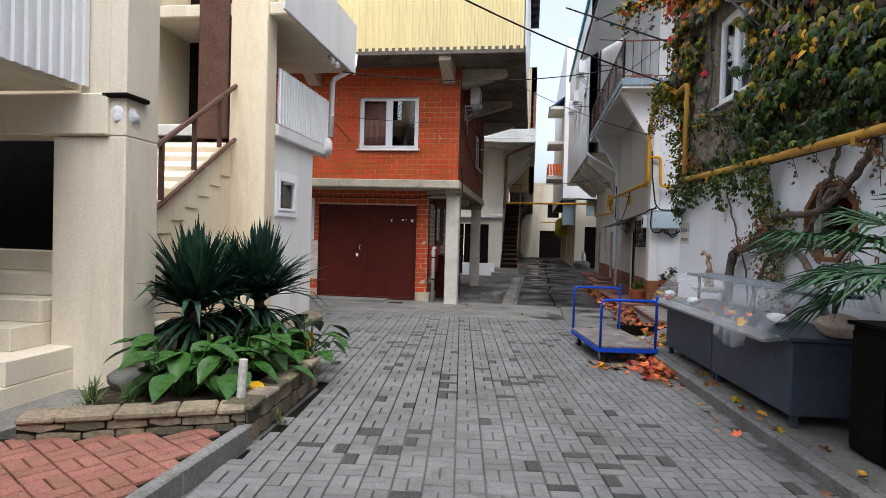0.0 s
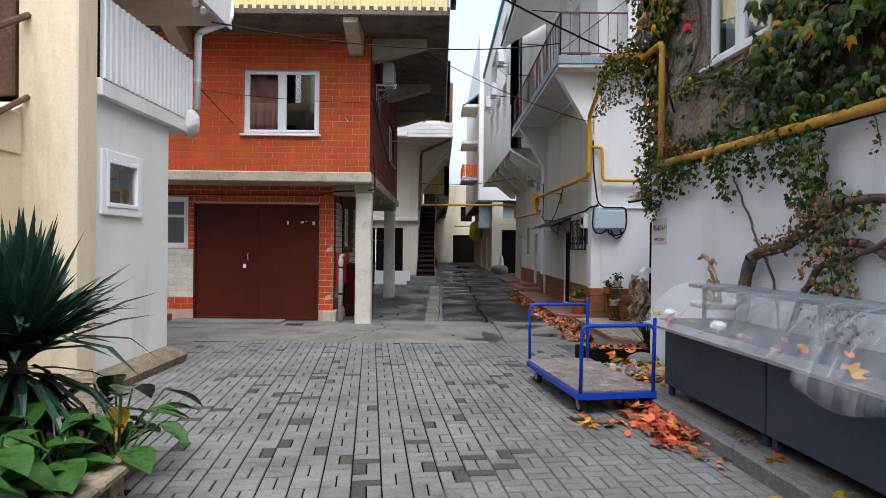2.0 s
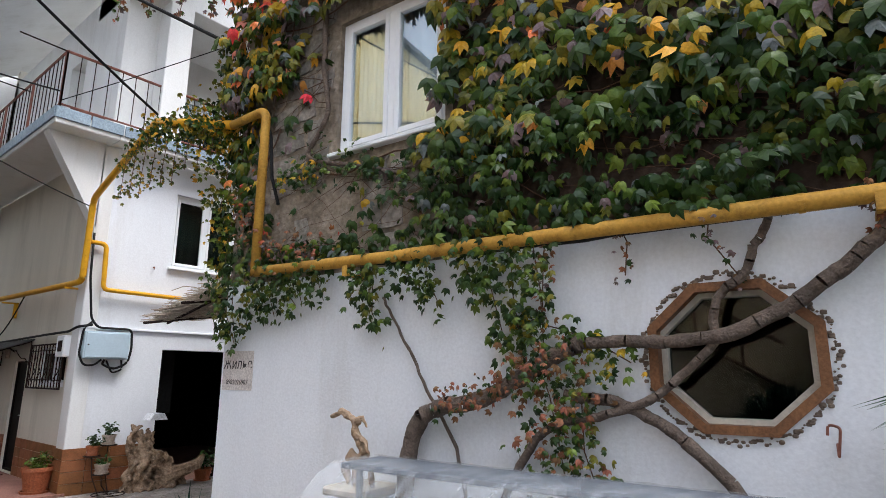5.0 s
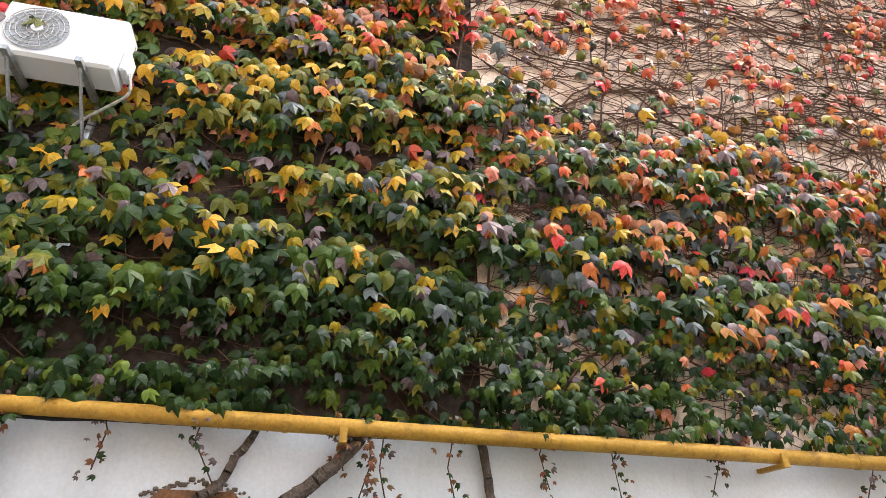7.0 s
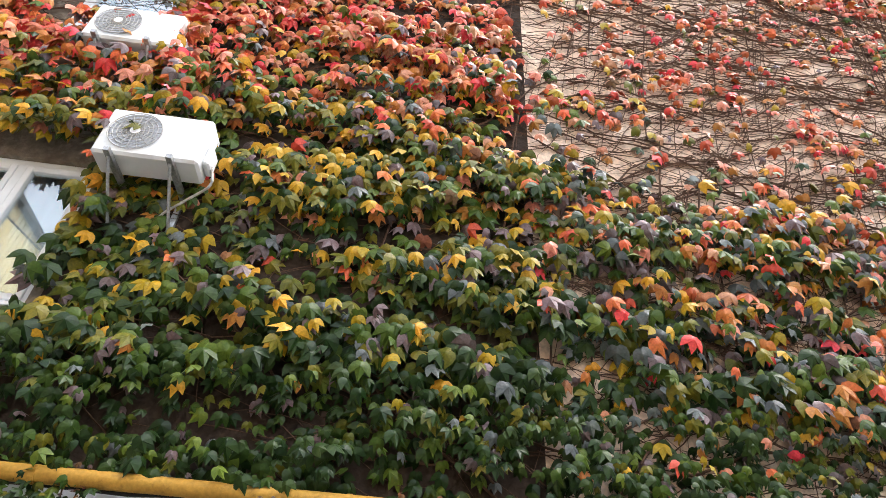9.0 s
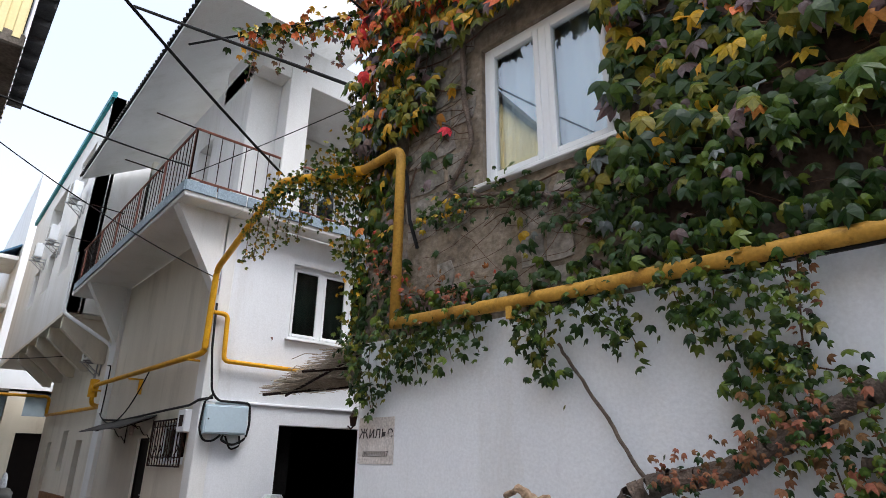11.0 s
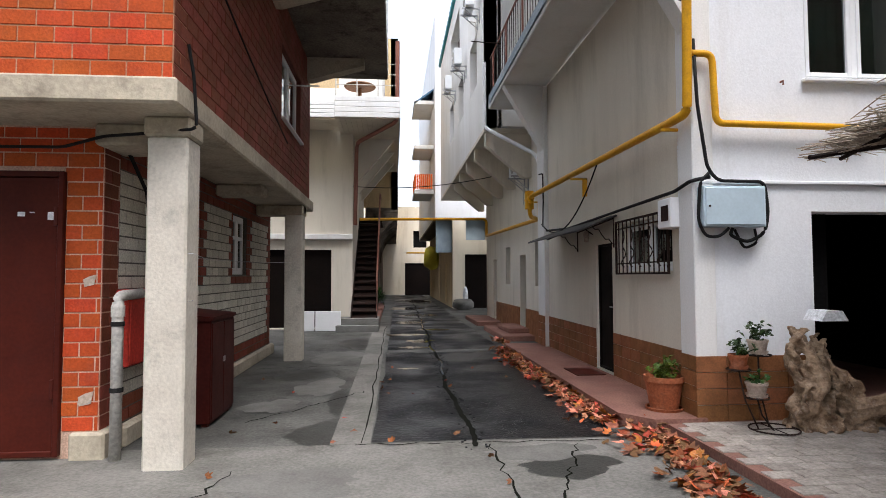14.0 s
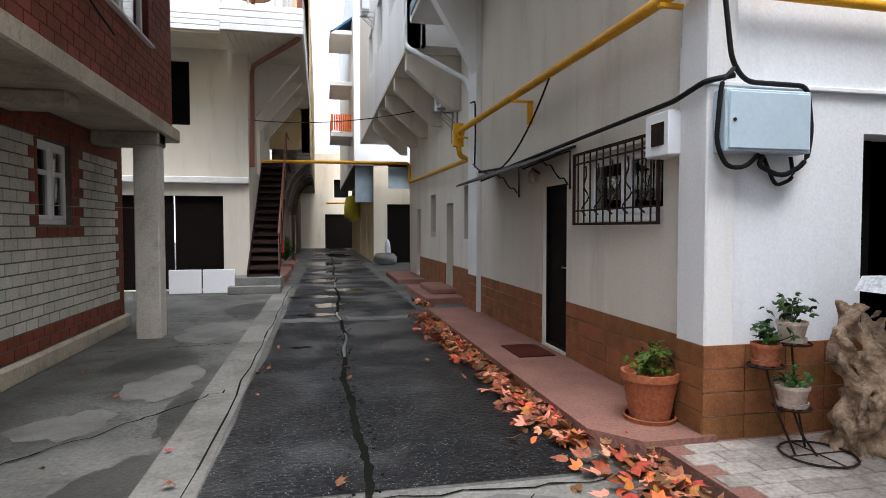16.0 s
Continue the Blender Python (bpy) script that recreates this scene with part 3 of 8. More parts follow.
def window(F, u0, u1, z0, z1, sashes=2, deep=0.08, label="", curtain=None, bar=0.06, pane_mat=None, sill=True, room=True, spread=(0, 1), upper=False):
    """A plastic window set in its opening: frame, sashes, panes, sill, the curtain and a near-black lining that paints
    the room's shade.
    """
    WINDOWS[0] += 1
    w = thing("window_%d" % WINDOWS[0], F @ Vector(((u0 + u1) / 2, 0, z0)), label or "white plastic double window set in the wall", "window", kind="structure")
    part("window_frame", rect_frame(F, u0, u1, z0, z1, bar, -deep - 0.06, -deep), M_PVC, w)
    n = sashes
    iw = (u1 - u0 - 2 * bar) / n
    for i in range(n):
        a, b = u0 + bar + i * iw, u0 + bar + (i + 1) * iw
        if i:
            part("mullion", Geo(F).box(a - 0.035, a + 0.035, -deep - 0.06, -deep + 0.004, z0 + bar, z1 - bar, 0.005), M_PVC, w)
        la, lb = a + (0.035 if i else 0.0), b - (0.035 if i < n - 1 else 0.0)
        s = part("sash", rect_frame(F, la, lb, z0 + bar, z1 - bar, 0.05, -deep - 0.045, -deep + 0.010), M_PVC, w)
        if upper:
            zm = z0 + 0.62 * (z1 - z0)
            part("glazing_bar", Geo(F).box(la + 0.05, lb - 0.05, -deep - 0.04, -deep + 0.008, zm - 0.03, zm + 0.03, 0.004), M_PVC, w)
        p = part("pane", Geo(F).box(la + 0.045, lb - 0.045, -deep - 0.025, -deep - 0.018, z0 + bar + 0.045, z1 - bar - 0.045), pane_mat or M_GLASS, w)
        p.visible_shadow = False
    if sill:
        part("window_sill", Geo(F).box(u0 - 0.05, u1 + 0.05, -deep, 0.07, z0 - 0.035, z0 + 0.002, 0.008), M_PVC, w)
    if room:
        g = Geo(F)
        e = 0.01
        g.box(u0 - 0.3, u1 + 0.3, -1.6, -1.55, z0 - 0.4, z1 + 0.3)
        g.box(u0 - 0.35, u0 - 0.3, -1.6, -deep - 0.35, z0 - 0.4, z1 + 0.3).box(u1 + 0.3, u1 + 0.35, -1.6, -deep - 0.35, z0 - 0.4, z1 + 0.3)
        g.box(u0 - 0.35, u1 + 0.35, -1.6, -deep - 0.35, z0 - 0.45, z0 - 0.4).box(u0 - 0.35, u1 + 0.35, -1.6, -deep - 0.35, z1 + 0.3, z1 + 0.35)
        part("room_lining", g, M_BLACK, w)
    if curtain:
        g = Geo(F)
        a, b = u0 + bar + spread[0] * (u1 - u0 - 2 * bar), u0 + bar + spread[1] * (u1 - u0 - 2 * bar)
        k = int((b - a) / 0.022)
        verts, faces = [], []
        for i in range(k + 1):
            y = -deep - 0.16 + 0.028 * math.sin(i * 0.95 + 0.6 * math.sin(i * 0.31))
            for zz, yy in ((z0 - 0.1, y), (z1 + 0.05, y * 0.6 - 0.07), (z1 + 0.05, y * 0.6 - 0.073), (z0 - 0.1, y - 0.003)):
                verts.append((a + (b - a) * i / k, yy, zz))
        for i in range(k):
            faces += [(4 * i + q, 4 * i + (q + 1) % 4, 4 * i + 4 + (q + 1) % 4, 4 * i + 4 + q) for q in range(4)]
        part("curtain", g.add(verts, faces), curtain, w, smooth=True)
    return w


LEAF = [(0, 0.0), (-0.20, 0.10), (-0.44, -0.02), (-0.56, -0.28), (-0.58, -0.72), (-0.24, -0.54), (0, -1.10),
        (0.24, -0.54), (0.58, -0.72), (0.56, -0.28), (0.44, -0.02), (0.20, 0.10)]


def leaf_points(size, m, fold=0.17, cup=0.22):
    """A three-lobed vine leaf, folded along its middle and drooping."""
    pts = [Vector((x * size, y * size, size * (-fold * abs(x) * 2 - cup * (y * y)))) for x, y in LEAF]
    pts.append(Vector((0, -0.32 * size, size * 0.07)))
    return [m @ p for p in pts]


LEAF_FACES = [(i, (i + 1) % 12, 12) for i in range(12)]


def turned(at, rx, ry, rz):
    return Matrix.Translation(at) @ Euler((rx, ry, rz)).to_matrix().to_4x4()

# ---- ground ----
def G(y):
    """The height of the ground: it falls gently towards the alley."""
    return -0.0095 * min(max(y, 0.0), 14.0)


def sheet(x0, x1, ys, dz, thick=0.0):
    g = Geo()
    verts, faces = [], []
    for y in ys:
        verts += [(x0, y, G(y) + dz), (x1, y, G(y) + dz)]
    for i in range(len(ys) - 1):
        faces.append((2 * i, 2 * i + 1, 2 * i + 3, 2 * i + 2))
    return g.add(verts, faces)


solid("ground", sheet(-400, 400, [-400, -30, 0, 3, 6, 9, 12, 14, 40, 100, 400], 0), M_CONCRETE, "grey weathered concrete yard with damp stains", "ground", kind="structure", fix=False)

WALLDIR = Vector((0.08, -1.0, 0)).normalized()
WALLOUT = Vector((-1.0, -0.08, 0)).normalized()
IVY = plane((2.56, 10.42, 0), WALLDIR, WALLOUT)      # x: back from the corner, y: out of the wall

# asphalt of the alley with a ragged, patched near edge
g = Geo()
rnd = random.Random(3)
edge_l, edge_r = [], []
for i in range(60):
    y = 15.35 + i * 0.75
    edge_l.append((-0.32 + 0.008 * (y - 15) + rnd.uniform(-0.03, 0.03), y))
    edge_r.append((2.0 + (0.2 if y > 16 else 0) + rnd.uniform(-0.02, 0.02), y))
for i in range(59):
    a, b, c, d = edge_l[i], edge_r[i], edge_r[i + 1], edge_l[i + 1]
    g.add([(*p, -0.1275) for p in (a, b, c, d)], [(0, 1, 2, 3)])
solid("road", g, M_ASPHALT, "dark wet patched asphalt of the alley", "road", kind="structure", fix=False)
# broken groove down the middle, with crumbled edges
g = Geo()
gw = Geo()
rnd = random.Random(31)
last = None
for i in range(330):
    y = 15.1 + i * 0.085
    x = 0.60 + 0.014 * (y - 14) + 0.035 * math.sin(y * 1.3) + 0.015 * math.sin(y * 4.1)
    row = (x - 0.016 - rnd.uniform(0, 0.026), x + 0.016 + rnd.uniform(0, 0.026), y)
    if last:
        g.add([(last[0], last[2], G(last[2]) + 0.0125), (last[1], last[2], G(last[2]) + 0.0125), (row[1], y, G(y) + 0.0125), (row[0], y, G(y) + 0.0125)], [(0, 1, 2, 3)])
        if math.sin(y * 2.3) + math.sin(y * 0.7) > 0.5:
            gw.add([(x - 0.018, y - 0.088, G(y) + 0.0145), (x + 0.02, y - 0.088, G(y) + 0.0145), (x + 0.02, y, G(y) + 0.0145), (x - 0.018, y, G(y) + 0.0145)], [(0, 1, 2, 3)])
    last = row
solid("drain_gully", g, M_JOINT, "dark broken groove running down the asphalt", "gully", kind="structure", fix=False)
solid("gully_water", gw, M_WET, "thin water standing in the groove", "water", kind="structure", fix=False)
g = Geo()
for i in range(260):
    y = rnd.uniform(15.0, 26)
    x = 0.60 + 0.014 * (y - 14) + 0.035 * math.sin(y * 1.3) + rnd.choice((-1, 1)) * rnd.uniform(0.045, 0.12)
    s = rnd.uniform(0.005, 0.014)
    g.box(x - s, x + s, y - s * 1.3, y + s * 1.3, G(y) - 0.01, G(y) + 0.008 + s * 0.5)
solid("asphalt_crumbs", g, M_ASPHALT, "loose crumbs of asphalt beside the groove", "crumb", kind="stuff", fix=False)
g = Geo()
for cx, cy, rx, ry in ((0.1, 19.7, 0.16, 0.08), (0.35, 22.6, 0.3, 0.2), (0.5, 23.9, 0.3, 0.3), (0.3, 25.4, 0.45, 0.25), (1.0, 26.8, 0.5, 0.3), (0.4, 29.5, 0.5, 0.5), (1.0, 33, 0.7, 0.7), (0.5, 38, 0.8, 1.2), (1.3, 46, 0.7, 2.0)):
    n = 48
    ring = []
    for k in range(n):
        a = 2 * math.pi * k / n
        f = 1 + 0.7 * noise.noise(Vector((math.cos(a) * 1.6 + cx * 7, math.sin(a) * 1.6 + cy, 0))) + 0.25 * noise.noise(Vector((math.cos(a) * 5 + cx, math.sin(a) * 5 + cy, 3)))
        ring.append((cx + rx * f * math.cos(a), cy + ry * f * math.sin(a), -0.1235))
    g.add(ring, [list(range(n))])
solid("puddle", g, M_WET, "shallow puddles on the asphalt", "puddle", kind="stuff", fix=False)
# crumbled pale strip where a trench was filled
g = Geo()
last = None
for i in range(64):
    x = -0.3 + i * 0.04
    row = (x, 21.75 + 0.12 * noise.noise(Vector((x * 3, 1, 0))) + rnd.uniform(-0.04, 0.04), 22.25 + 0.2 * noise.noise(Vector((x * 3, 9, 0))) + rnd.uniform(-0.05, 0.05))
    if last:
        g.add([(last[0], last[1], -0.1238), (row[0], row[1], -0.1238), (row[0], row[2], -0.1238), (last[0], last[2], -0.1238)], [(0, 1, 2, 3)])
    last = row
solid("trench_strip", g, M_CONCRETE, "crumbled concrete strip across the asphalt", "pavement", kind="structure", fix=False)

# concrete apron before the brick house, with cracks and a pale strip
strip = sheet(-6.8, 2.2, [12.3, 13.0, 14.0, 15.3], 0.004)
solid("concrete_apron", strip, M_SCREED, "pale concrete strip between pavers and asphalt", "pavement", kind="structure", fix=False)
gs = thing("gutter_edging", (-0.5, 20, -0.2), "row of pale concrete edging slabs", "kerb", kind="structure")
for y0, y1 in ((15.3, 17.6), (17.62, 20.2), (20.22, 22.9), (22.92, 25.4), (25.42, 28.2)):
    part("slab", Geo().box(-0.72, -0.34, y0, y1, -0.2, -0.1235, 0.003), M_SCREED, gs)

# ---- the ivy-covered house: stone and block walls over a white rendered storey ----
OCT_U, OCT_Z = 4.22, 1.83
wall("wall_white_lower", IVY, -0.16, 14.5, -0.15, 2.55, 0.35, M_WHITE, [(OCT_U - 0.42, OCT_U + 0.42, OCT_Z - 0.39, OCT_Z + 0.39)], "white rendered lower wall, stained and chipped")
WIN_I = (1.22, 2.38, 3.60, 4.88)
stone_wall = wall("wall_stone_upper", IVY, -0.14, 2.45, 2.55, 9.8, 0.4, M_STONEBED, [WIN_I, (1.3, 2.3, 6.45, 7.7)], "rubble stone upper wall under ivy")
wall("wall_dark_upper", IVY, 2.45, 5.75, 2.55, 9.8, 0.4, M_SHADEWALL, [], "old wall behind dense creeper, leaf shade in its dark colour")
wall("wall_block_upper", IVY, 5.75, 12.8, 2.55, 9.75, 0.4, M_TANWALL, [], "tan block upper wall laced with bare vine stems")
g = Geo(IVY).box(-0.1, 12.8, -2.0, 0.03, 9.8, 9.86, 0.02)
solid("roof_eaves", g, M_ROOF, "thin dark roof edge of the ivy house", "roof", kind="structure")
# the gable end and back, which close the house
g = Geo(IVY)
g.box(-0.14, 0.2, -7, -0.41, -0.15, 9.8)
g.box(12.45, 12.8, -7, -0.41, -0.15, 9.8)
solid("wall_ivy_house_ends", g, M_STONEBED, "rough stone end walls of the ivy house", "wall", kind="structure")
# rubble stones that show through round the window
rs = random.Random(11)
z = 2.62
while z < 6.3:
    h = rs.uniform(0.16, 0.28)
    u = 0.03
    while u < 2.5:
        w = rs.uniform(0.2, 0.42)
        if not (u + w > WIN_I[0] - 0.03 and u < WIN_I[1] + 0.03 and z + h > WIN_I[2] - 0.06 and z < WIN_I[3] + 0.1) and not (u < 3.3 and z < 3.5 and rs.random() < 0.55):
            k1, k2, k3, k4 = (rs.uniform(-0.035, 0.035) for _ in range(4))
            g = Geo(IVY).prism([(u + 0.02 + k1, z + 0.03), (u + w * 0.5, z + 0.01 + abs(k4)), (u + w - 0.02 + k2, z + 0.02 + abs(k3)), (u + w - 0.01 - abs(k4), z + h * 0.6), (u + w - 0.03 + k3, z + h - 0.015), (u + w * 0.4, z + h - 0.005 - abs(k2)), (u + 0.02 + k4, z + h - 0.02)], 1, 0.0, rs.uniform(0.003, 0.012))
            part("stone", g, M_STONE, stone_wall)
        u += w
    z += h

window(IVY, *WIN_I, sashes=2, deep=0.04, label="white plastic window with pale curtains in the ivy wall", curtain=M_CURTAIN)
window(IVY, 1.3, 2.3, 6.45, 7.7, sashes=1, deep=0.05, label="upper white plastic window among the ivy", curtain=M_CURTAIN)

# octagonal window, its wooden frame set in broken render
def octagon(r, rot=math.pi / 8, sx=1.0):
    return [(OCT_U + sx * r * math.cos(rot + k * math.pi / 4), OCT_Z + r * 0.93 * math.sin(rot + k * math.pi / 4)) for k in range(8)]


def oct_ring(r0, r1, y0, y1):
    g = Geo(IVY)
    a, b = octagon(r0), octagon(r1)
    for k in range(8):
        q = (k + 1) % 8
        pts = [a[k], b[k], b[q], a[q]]
        g.add([(u, y, z) for y in (y0, y1) for u, z in pts], [(0, 1, 2, 3), (4, 5, 6, 7), (0, 1, 5, 4), (1, 2, 6, 5), (2, 3, 7, 6), (3, 0, 4, 7)])
    return g


for su in (-1, 1):
    for sz in (-1, 1):
        solid("wall_octagon_corner", Geo(IVY).prism([(OCT_U + su * 0.42, OCT_Z + sz * 0.39), (OCT_U + su * 0.16, OCT_Z + sz * 0.39), (OCT_U + su * 0.42, OCT_Z + sz * 0.15)], 1, -0.3, -0.002), M_WHITE, "white render cut to the octagon", "wall", kind="structure")
ow = thing("window_octagon", IVY @ Vector((OCT_U, 0, OCT_Z - 0.4)), "octagonal wooden window set in chipped white render", "window", kind="structure")
g = Geo(IVY)
rs = random.Random(5)
for k in range(170):
    a = 2 * math.pi * k / 170
    r = 0.455 + rs.uniform(-0.012, 0.022)
    u, z = OCT_U + r * math.cos(a), OCT_Z + 0.95 * r * math.sin(a)
    s = rs.uniform(0.006, 0.017)
    g.box(u - s, u + s, -0.1, rs.uniform(0.002, 0.012), z - s * 0.8, z + s * 0.8, 0.006)
part("broken_surround", g, M_BROKEN_SHADE, ow, "crumbled brown render round the frame")
part("outer_frame", oct_ring(0.405, 0.46, -0.14, 0.03), M_WOODFRAME, ow, "varnished wooden outer frame")
part("inner_frame", oct_ring(0.372, 0.412, -0.16, -0.05), M_COLUMN, ow, "weathered grey-white inner frame")
p = part("pane", Geo(IVY).prism([(u, z) for u, z in octagon(0.37)], 1, -0.11, -0.105), M_DARKGLASS, ow)
p.visible_shadow = False
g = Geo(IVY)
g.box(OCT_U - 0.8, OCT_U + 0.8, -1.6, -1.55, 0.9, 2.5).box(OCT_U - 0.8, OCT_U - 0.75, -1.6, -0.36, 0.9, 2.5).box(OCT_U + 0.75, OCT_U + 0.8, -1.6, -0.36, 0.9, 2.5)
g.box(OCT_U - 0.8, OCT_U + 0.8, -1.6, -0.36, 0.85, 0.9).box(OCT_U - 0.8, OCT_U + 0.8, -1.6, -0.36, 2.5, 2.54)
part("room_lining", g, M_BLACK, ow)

# ---- the brick house ----
BF = plane((0, 14.36, 0), (1, 0, 0), (0, -1, 0))       # upper front
BS = plane((-1.85, 0, 0), (0, 1, 0), (1, 0, 0))        # upper alley side
LF = plane((0, 15.10, 0), (1, 0, 0), (0, -1, 0))       # lower front
LS = plane((-2.70, 0, 0), (0, 1, 0), (1, 0, 0))        # lower alley side
WA = (-4.42, -2.88, 3.75, 5.10)
WS = (18.72, 20.5, 3.90, 5.05)
wall("wall_brick_upper_front", BF, -9.0, -1.85, 3.0, 5.8, 0.3, M_MORTAR, [WA], "orange brick upper front with pale joints")
wall("wall_brick_upper_side", BS, 14.66, 21.7, 3.0, 5.8, 0.3, M_MORTAR_SHADE, [WS], "red brick upper side, its shade in the darker colour")
GAR = (-5.68, -3.03, -0.10, 2.36)
WL = (-6.49, -5.84, 1.42, 2.53)
wall("wall_brick_lower_front", LF, -9.0, -2.70, -0.15, 2.79, 0.3, M_MORTAR_P, [GAR, WL], "orange brick lower front around the garage door")
W1, W2 = (16.54, 17.44, 1.48, 2.42), (19.26, 20.15, 1.48, 2.46)
wall("wall_brick_lower_side", LS, 15.40, 22.1, -0.15, 2.79, 0.3, M_WMORTAR, [W1, W2], "pale silicate brick lower side with red trim")
wall("wall_brick_back", plane((0, 22.1, 0), (1, 0, 0), (0, 1, 0)), -9.0, -2.70, -0.15, 5.8, 0.2, M_MORTAR_SHADE)
# slab between the storeys, chipped at its edge, and its beams
g = Geo()
g.box(-9.0, -1.80, 14.30, 22.0, 2.79, 3.0, 0.02)
solid("slab_storey", g, M_SLAB, "rough concrete floor slab with a chipped edge", "slab", kind="structure")
g = Geo()
g.box(-2.72, -2.08, 14.95, 15.5, 2.60, 2.79, 0.02)
g.box(-2.70, -2.02, 18.3, 18.65, 2.62, 2.79, 0.03)
g.box(-2.70, -1.82, 20.8, 21.2, 2.60, 2.79, 0.02)
solid("beam_soffit", g, M_SLAB, "short concrete beams under the slab", "beam", kind="structure")
for y in (14.69, 20.83):
    c = thing("concrete_post", (-2.0, y + 0.16, -0.15), "square bare concrete post with flaking patches", "post", "posts of the brick house")
    part("shaft", Geo().box(-2.17, -1.84, y, y + 0.32, -0.15, 2.62, 0.018), M_COLUMN, c)
    part("head", Geo().box(-2.20 if y < 15 else -2.15, -1.82, y - 0.01, y + 0.34, 2.62, 2.79, 0.02), M_SLAB, c)
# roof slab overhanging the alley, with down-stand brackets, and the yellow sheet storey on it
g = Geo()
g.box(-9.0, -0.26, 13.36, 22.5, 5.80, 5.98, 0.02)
solid("slab_overhang", g, M_SOFFIT, "stained concrete overhang under the yellow storey, shade in its colour", "slab", kind="structure")
for x in (-2.12, -5.6):
    solid("bracket_front", Geo().prism([(13.45, 5.80), (14.36, 5.80), (14.36, 5.36), (14.2, 5.36), (13.45, 5.70)], 0, x - 0.14, x + 0.14), M_SLAB, "tapered concrete bracket under the overhang", "bracket", kind="structure")
for y in (14.72, 18.1, 21.4):
    solid("bracket_side", Geo().prism([(-0.72, 5.80), (-1.85, 5.80), (-1.85, 5.36), (-1.75, 5.36), (-0.72, 5.66)], 1, y - 0.14, y + 0.14), M_SLAB, "tapered concrete bracket under the overhang", "bracket", kind="structure")
YF = plane((0, 13.38, 0), (1, 0, 0), (0, -1, 0))
solid("cladding_yellow_front", corrugated(YF, -9.0, -0.30, 5.90, 9.6, 0.16, 0.03), M_CORRY, "pale yellow corrugated sheet cladding", "cladding", kind="structure")
YS = plane((-0.28, 0, 0), (0, 1, 0), (1, 0, 0))
solid("cladding_side", corrugated(YS, 13.4, 22.4, 5.90, 9.6, 0.16, 0.03), M_CORRW, "pale corrugated sheet cladding on the alley side", "cladding", kind="structure")
g = Geo().box(-9.0, -0.38, 13.5, 22.3, 5.98, 9.5)
solid("wall_yellow_storey", g, M_CORRY, kind="structure")
g = Geo().box(-9.0, 0.05, 13.2, 22.5, 9.6, 9.72)
for i in range(13):
    g.box(-0.24, 0.03, 13.5 + i * 0.7, 13.62 + i * 0.7, 9.45, 9.6)
solid("roof_yellow_storey", g, M_ROOF, "dark eaves with rafter ends", "roof", kind="structure")
wall("wall_brick_house_far", plane((-0.34, 0, 0), (0, 1, 0), (1, 0, 0)), 22.32, 22.45, 5.98, 9.5, 0.1, M_WHITE_UP)

window(BF, *WA, sashes=2, deep=0.07, label="white plastic window with a pink curtain in orange brick", curtain=M_PINKCURT, spread=(0.0, 0.42))
window(BS, *WS, sashes=2, deep=0.07, label="white plastic window in the shaded brick side")
window(LF, *WL, sashes=1, deep=0.06, label="narrow white window beside the garage door", upper=True, sill=False)
window(LS, *W1, sashes=2, deep=0.06, label="white casement in silicate brick with red trim", upper=True, sill=False, pane_mat=M_DARKGLASS)
window(LS, *W2, sashes=2, deep=0.06, label="white casement in silicate brick with red trim", upper=True, sill=False, pane_mat=M_DARKGLASS)

gd = thing("door_garage", (-4.30, 15.10, -0.10), "maroon double steel garage door, closed", "door", kind="structure")
for a, b in ((-5.65, -4.36), (-4.33, -3.06)):
    part("door_leaf", Geo().box(a, b, 15.07, 15.13, -0.09, 2.33, 0.012), M_GARAGE, gd)
part("door_frame", rect_frame(LF, -5.70, -3.01, -0.10, 2.38, 0.05, -0.05, 0.055), M_GARAGE, gd)
part("cover_strip", Geo().box(-4.39, -4.31, 15.05, 15.072, -0.08, 2.32, 0.006), M_GARAGE, gd)
part("lock_plate", Geo().box(-4.63, -4.57, 15.04, 15.07, 1.0, 1.09, 0.006), M_PVC, gd, "round white lock cover")
part("handle", Geo().tube([(-4.52, 15.05, 1.18), (-4.52, 15.01, 1.2), (-4.52, 15.01, 1.3), (-4.52, 15.05, 1.32)], 0.012, 6), M_STEEL, gd, "small steel handle")
for z in (0.4, 1.9):
    part("hinge", Geo().tube([(-3.07, 15.05, z), (-3.07, 15.05, z + 0.16)], 0.02, 8), M_GARAGE, gd)
g = Geo().box(-6.0, -3.7, 14.5, 15.10, -0.15, -0.09, 0.02)
solid("door_step", g, M_SCREED, "worn concrete threshold slab before the garage door", "step", kind="structure")
solid("plinth_front", Geo().box(-2.92, -2.62, 15.03, 15.4, -0.15, 0.10, 0.02), M_SLAB, "rough concrete plinth under the brick pier", "plinth", kind="structure")
solid("plinth_side", Geo().box(-2.70, -2.60, 15.4, 22.15, -0.15, 0.07, 0.03), M_SLAB, "rough concrete plinth along the pale brick wall", "plinth", kind="structure")

# ---- the white house with the balcony ----
RF = plane((0, 15.5, 0), (1, 0, 0), (0, -1, 0))
RS = plane((3.06, 0, 0), (0, 1, 0), (-1, 0, 0))
GR = (4.29, 7.15, -0.05, 2.12)
WR = (4.27, 6.10, 3.54, 4.88)
DR = (17.97, 18.66, 0.02, 1.93)
WG = (16.12, 17.62, 1.50, 2.16)
wall("wall_white_house_front", RF, 2.98, 9.5, -0.15, 5.4, 0.3, M_WHITE, [GR, WR], "bluish white rendered front of the balcony house")
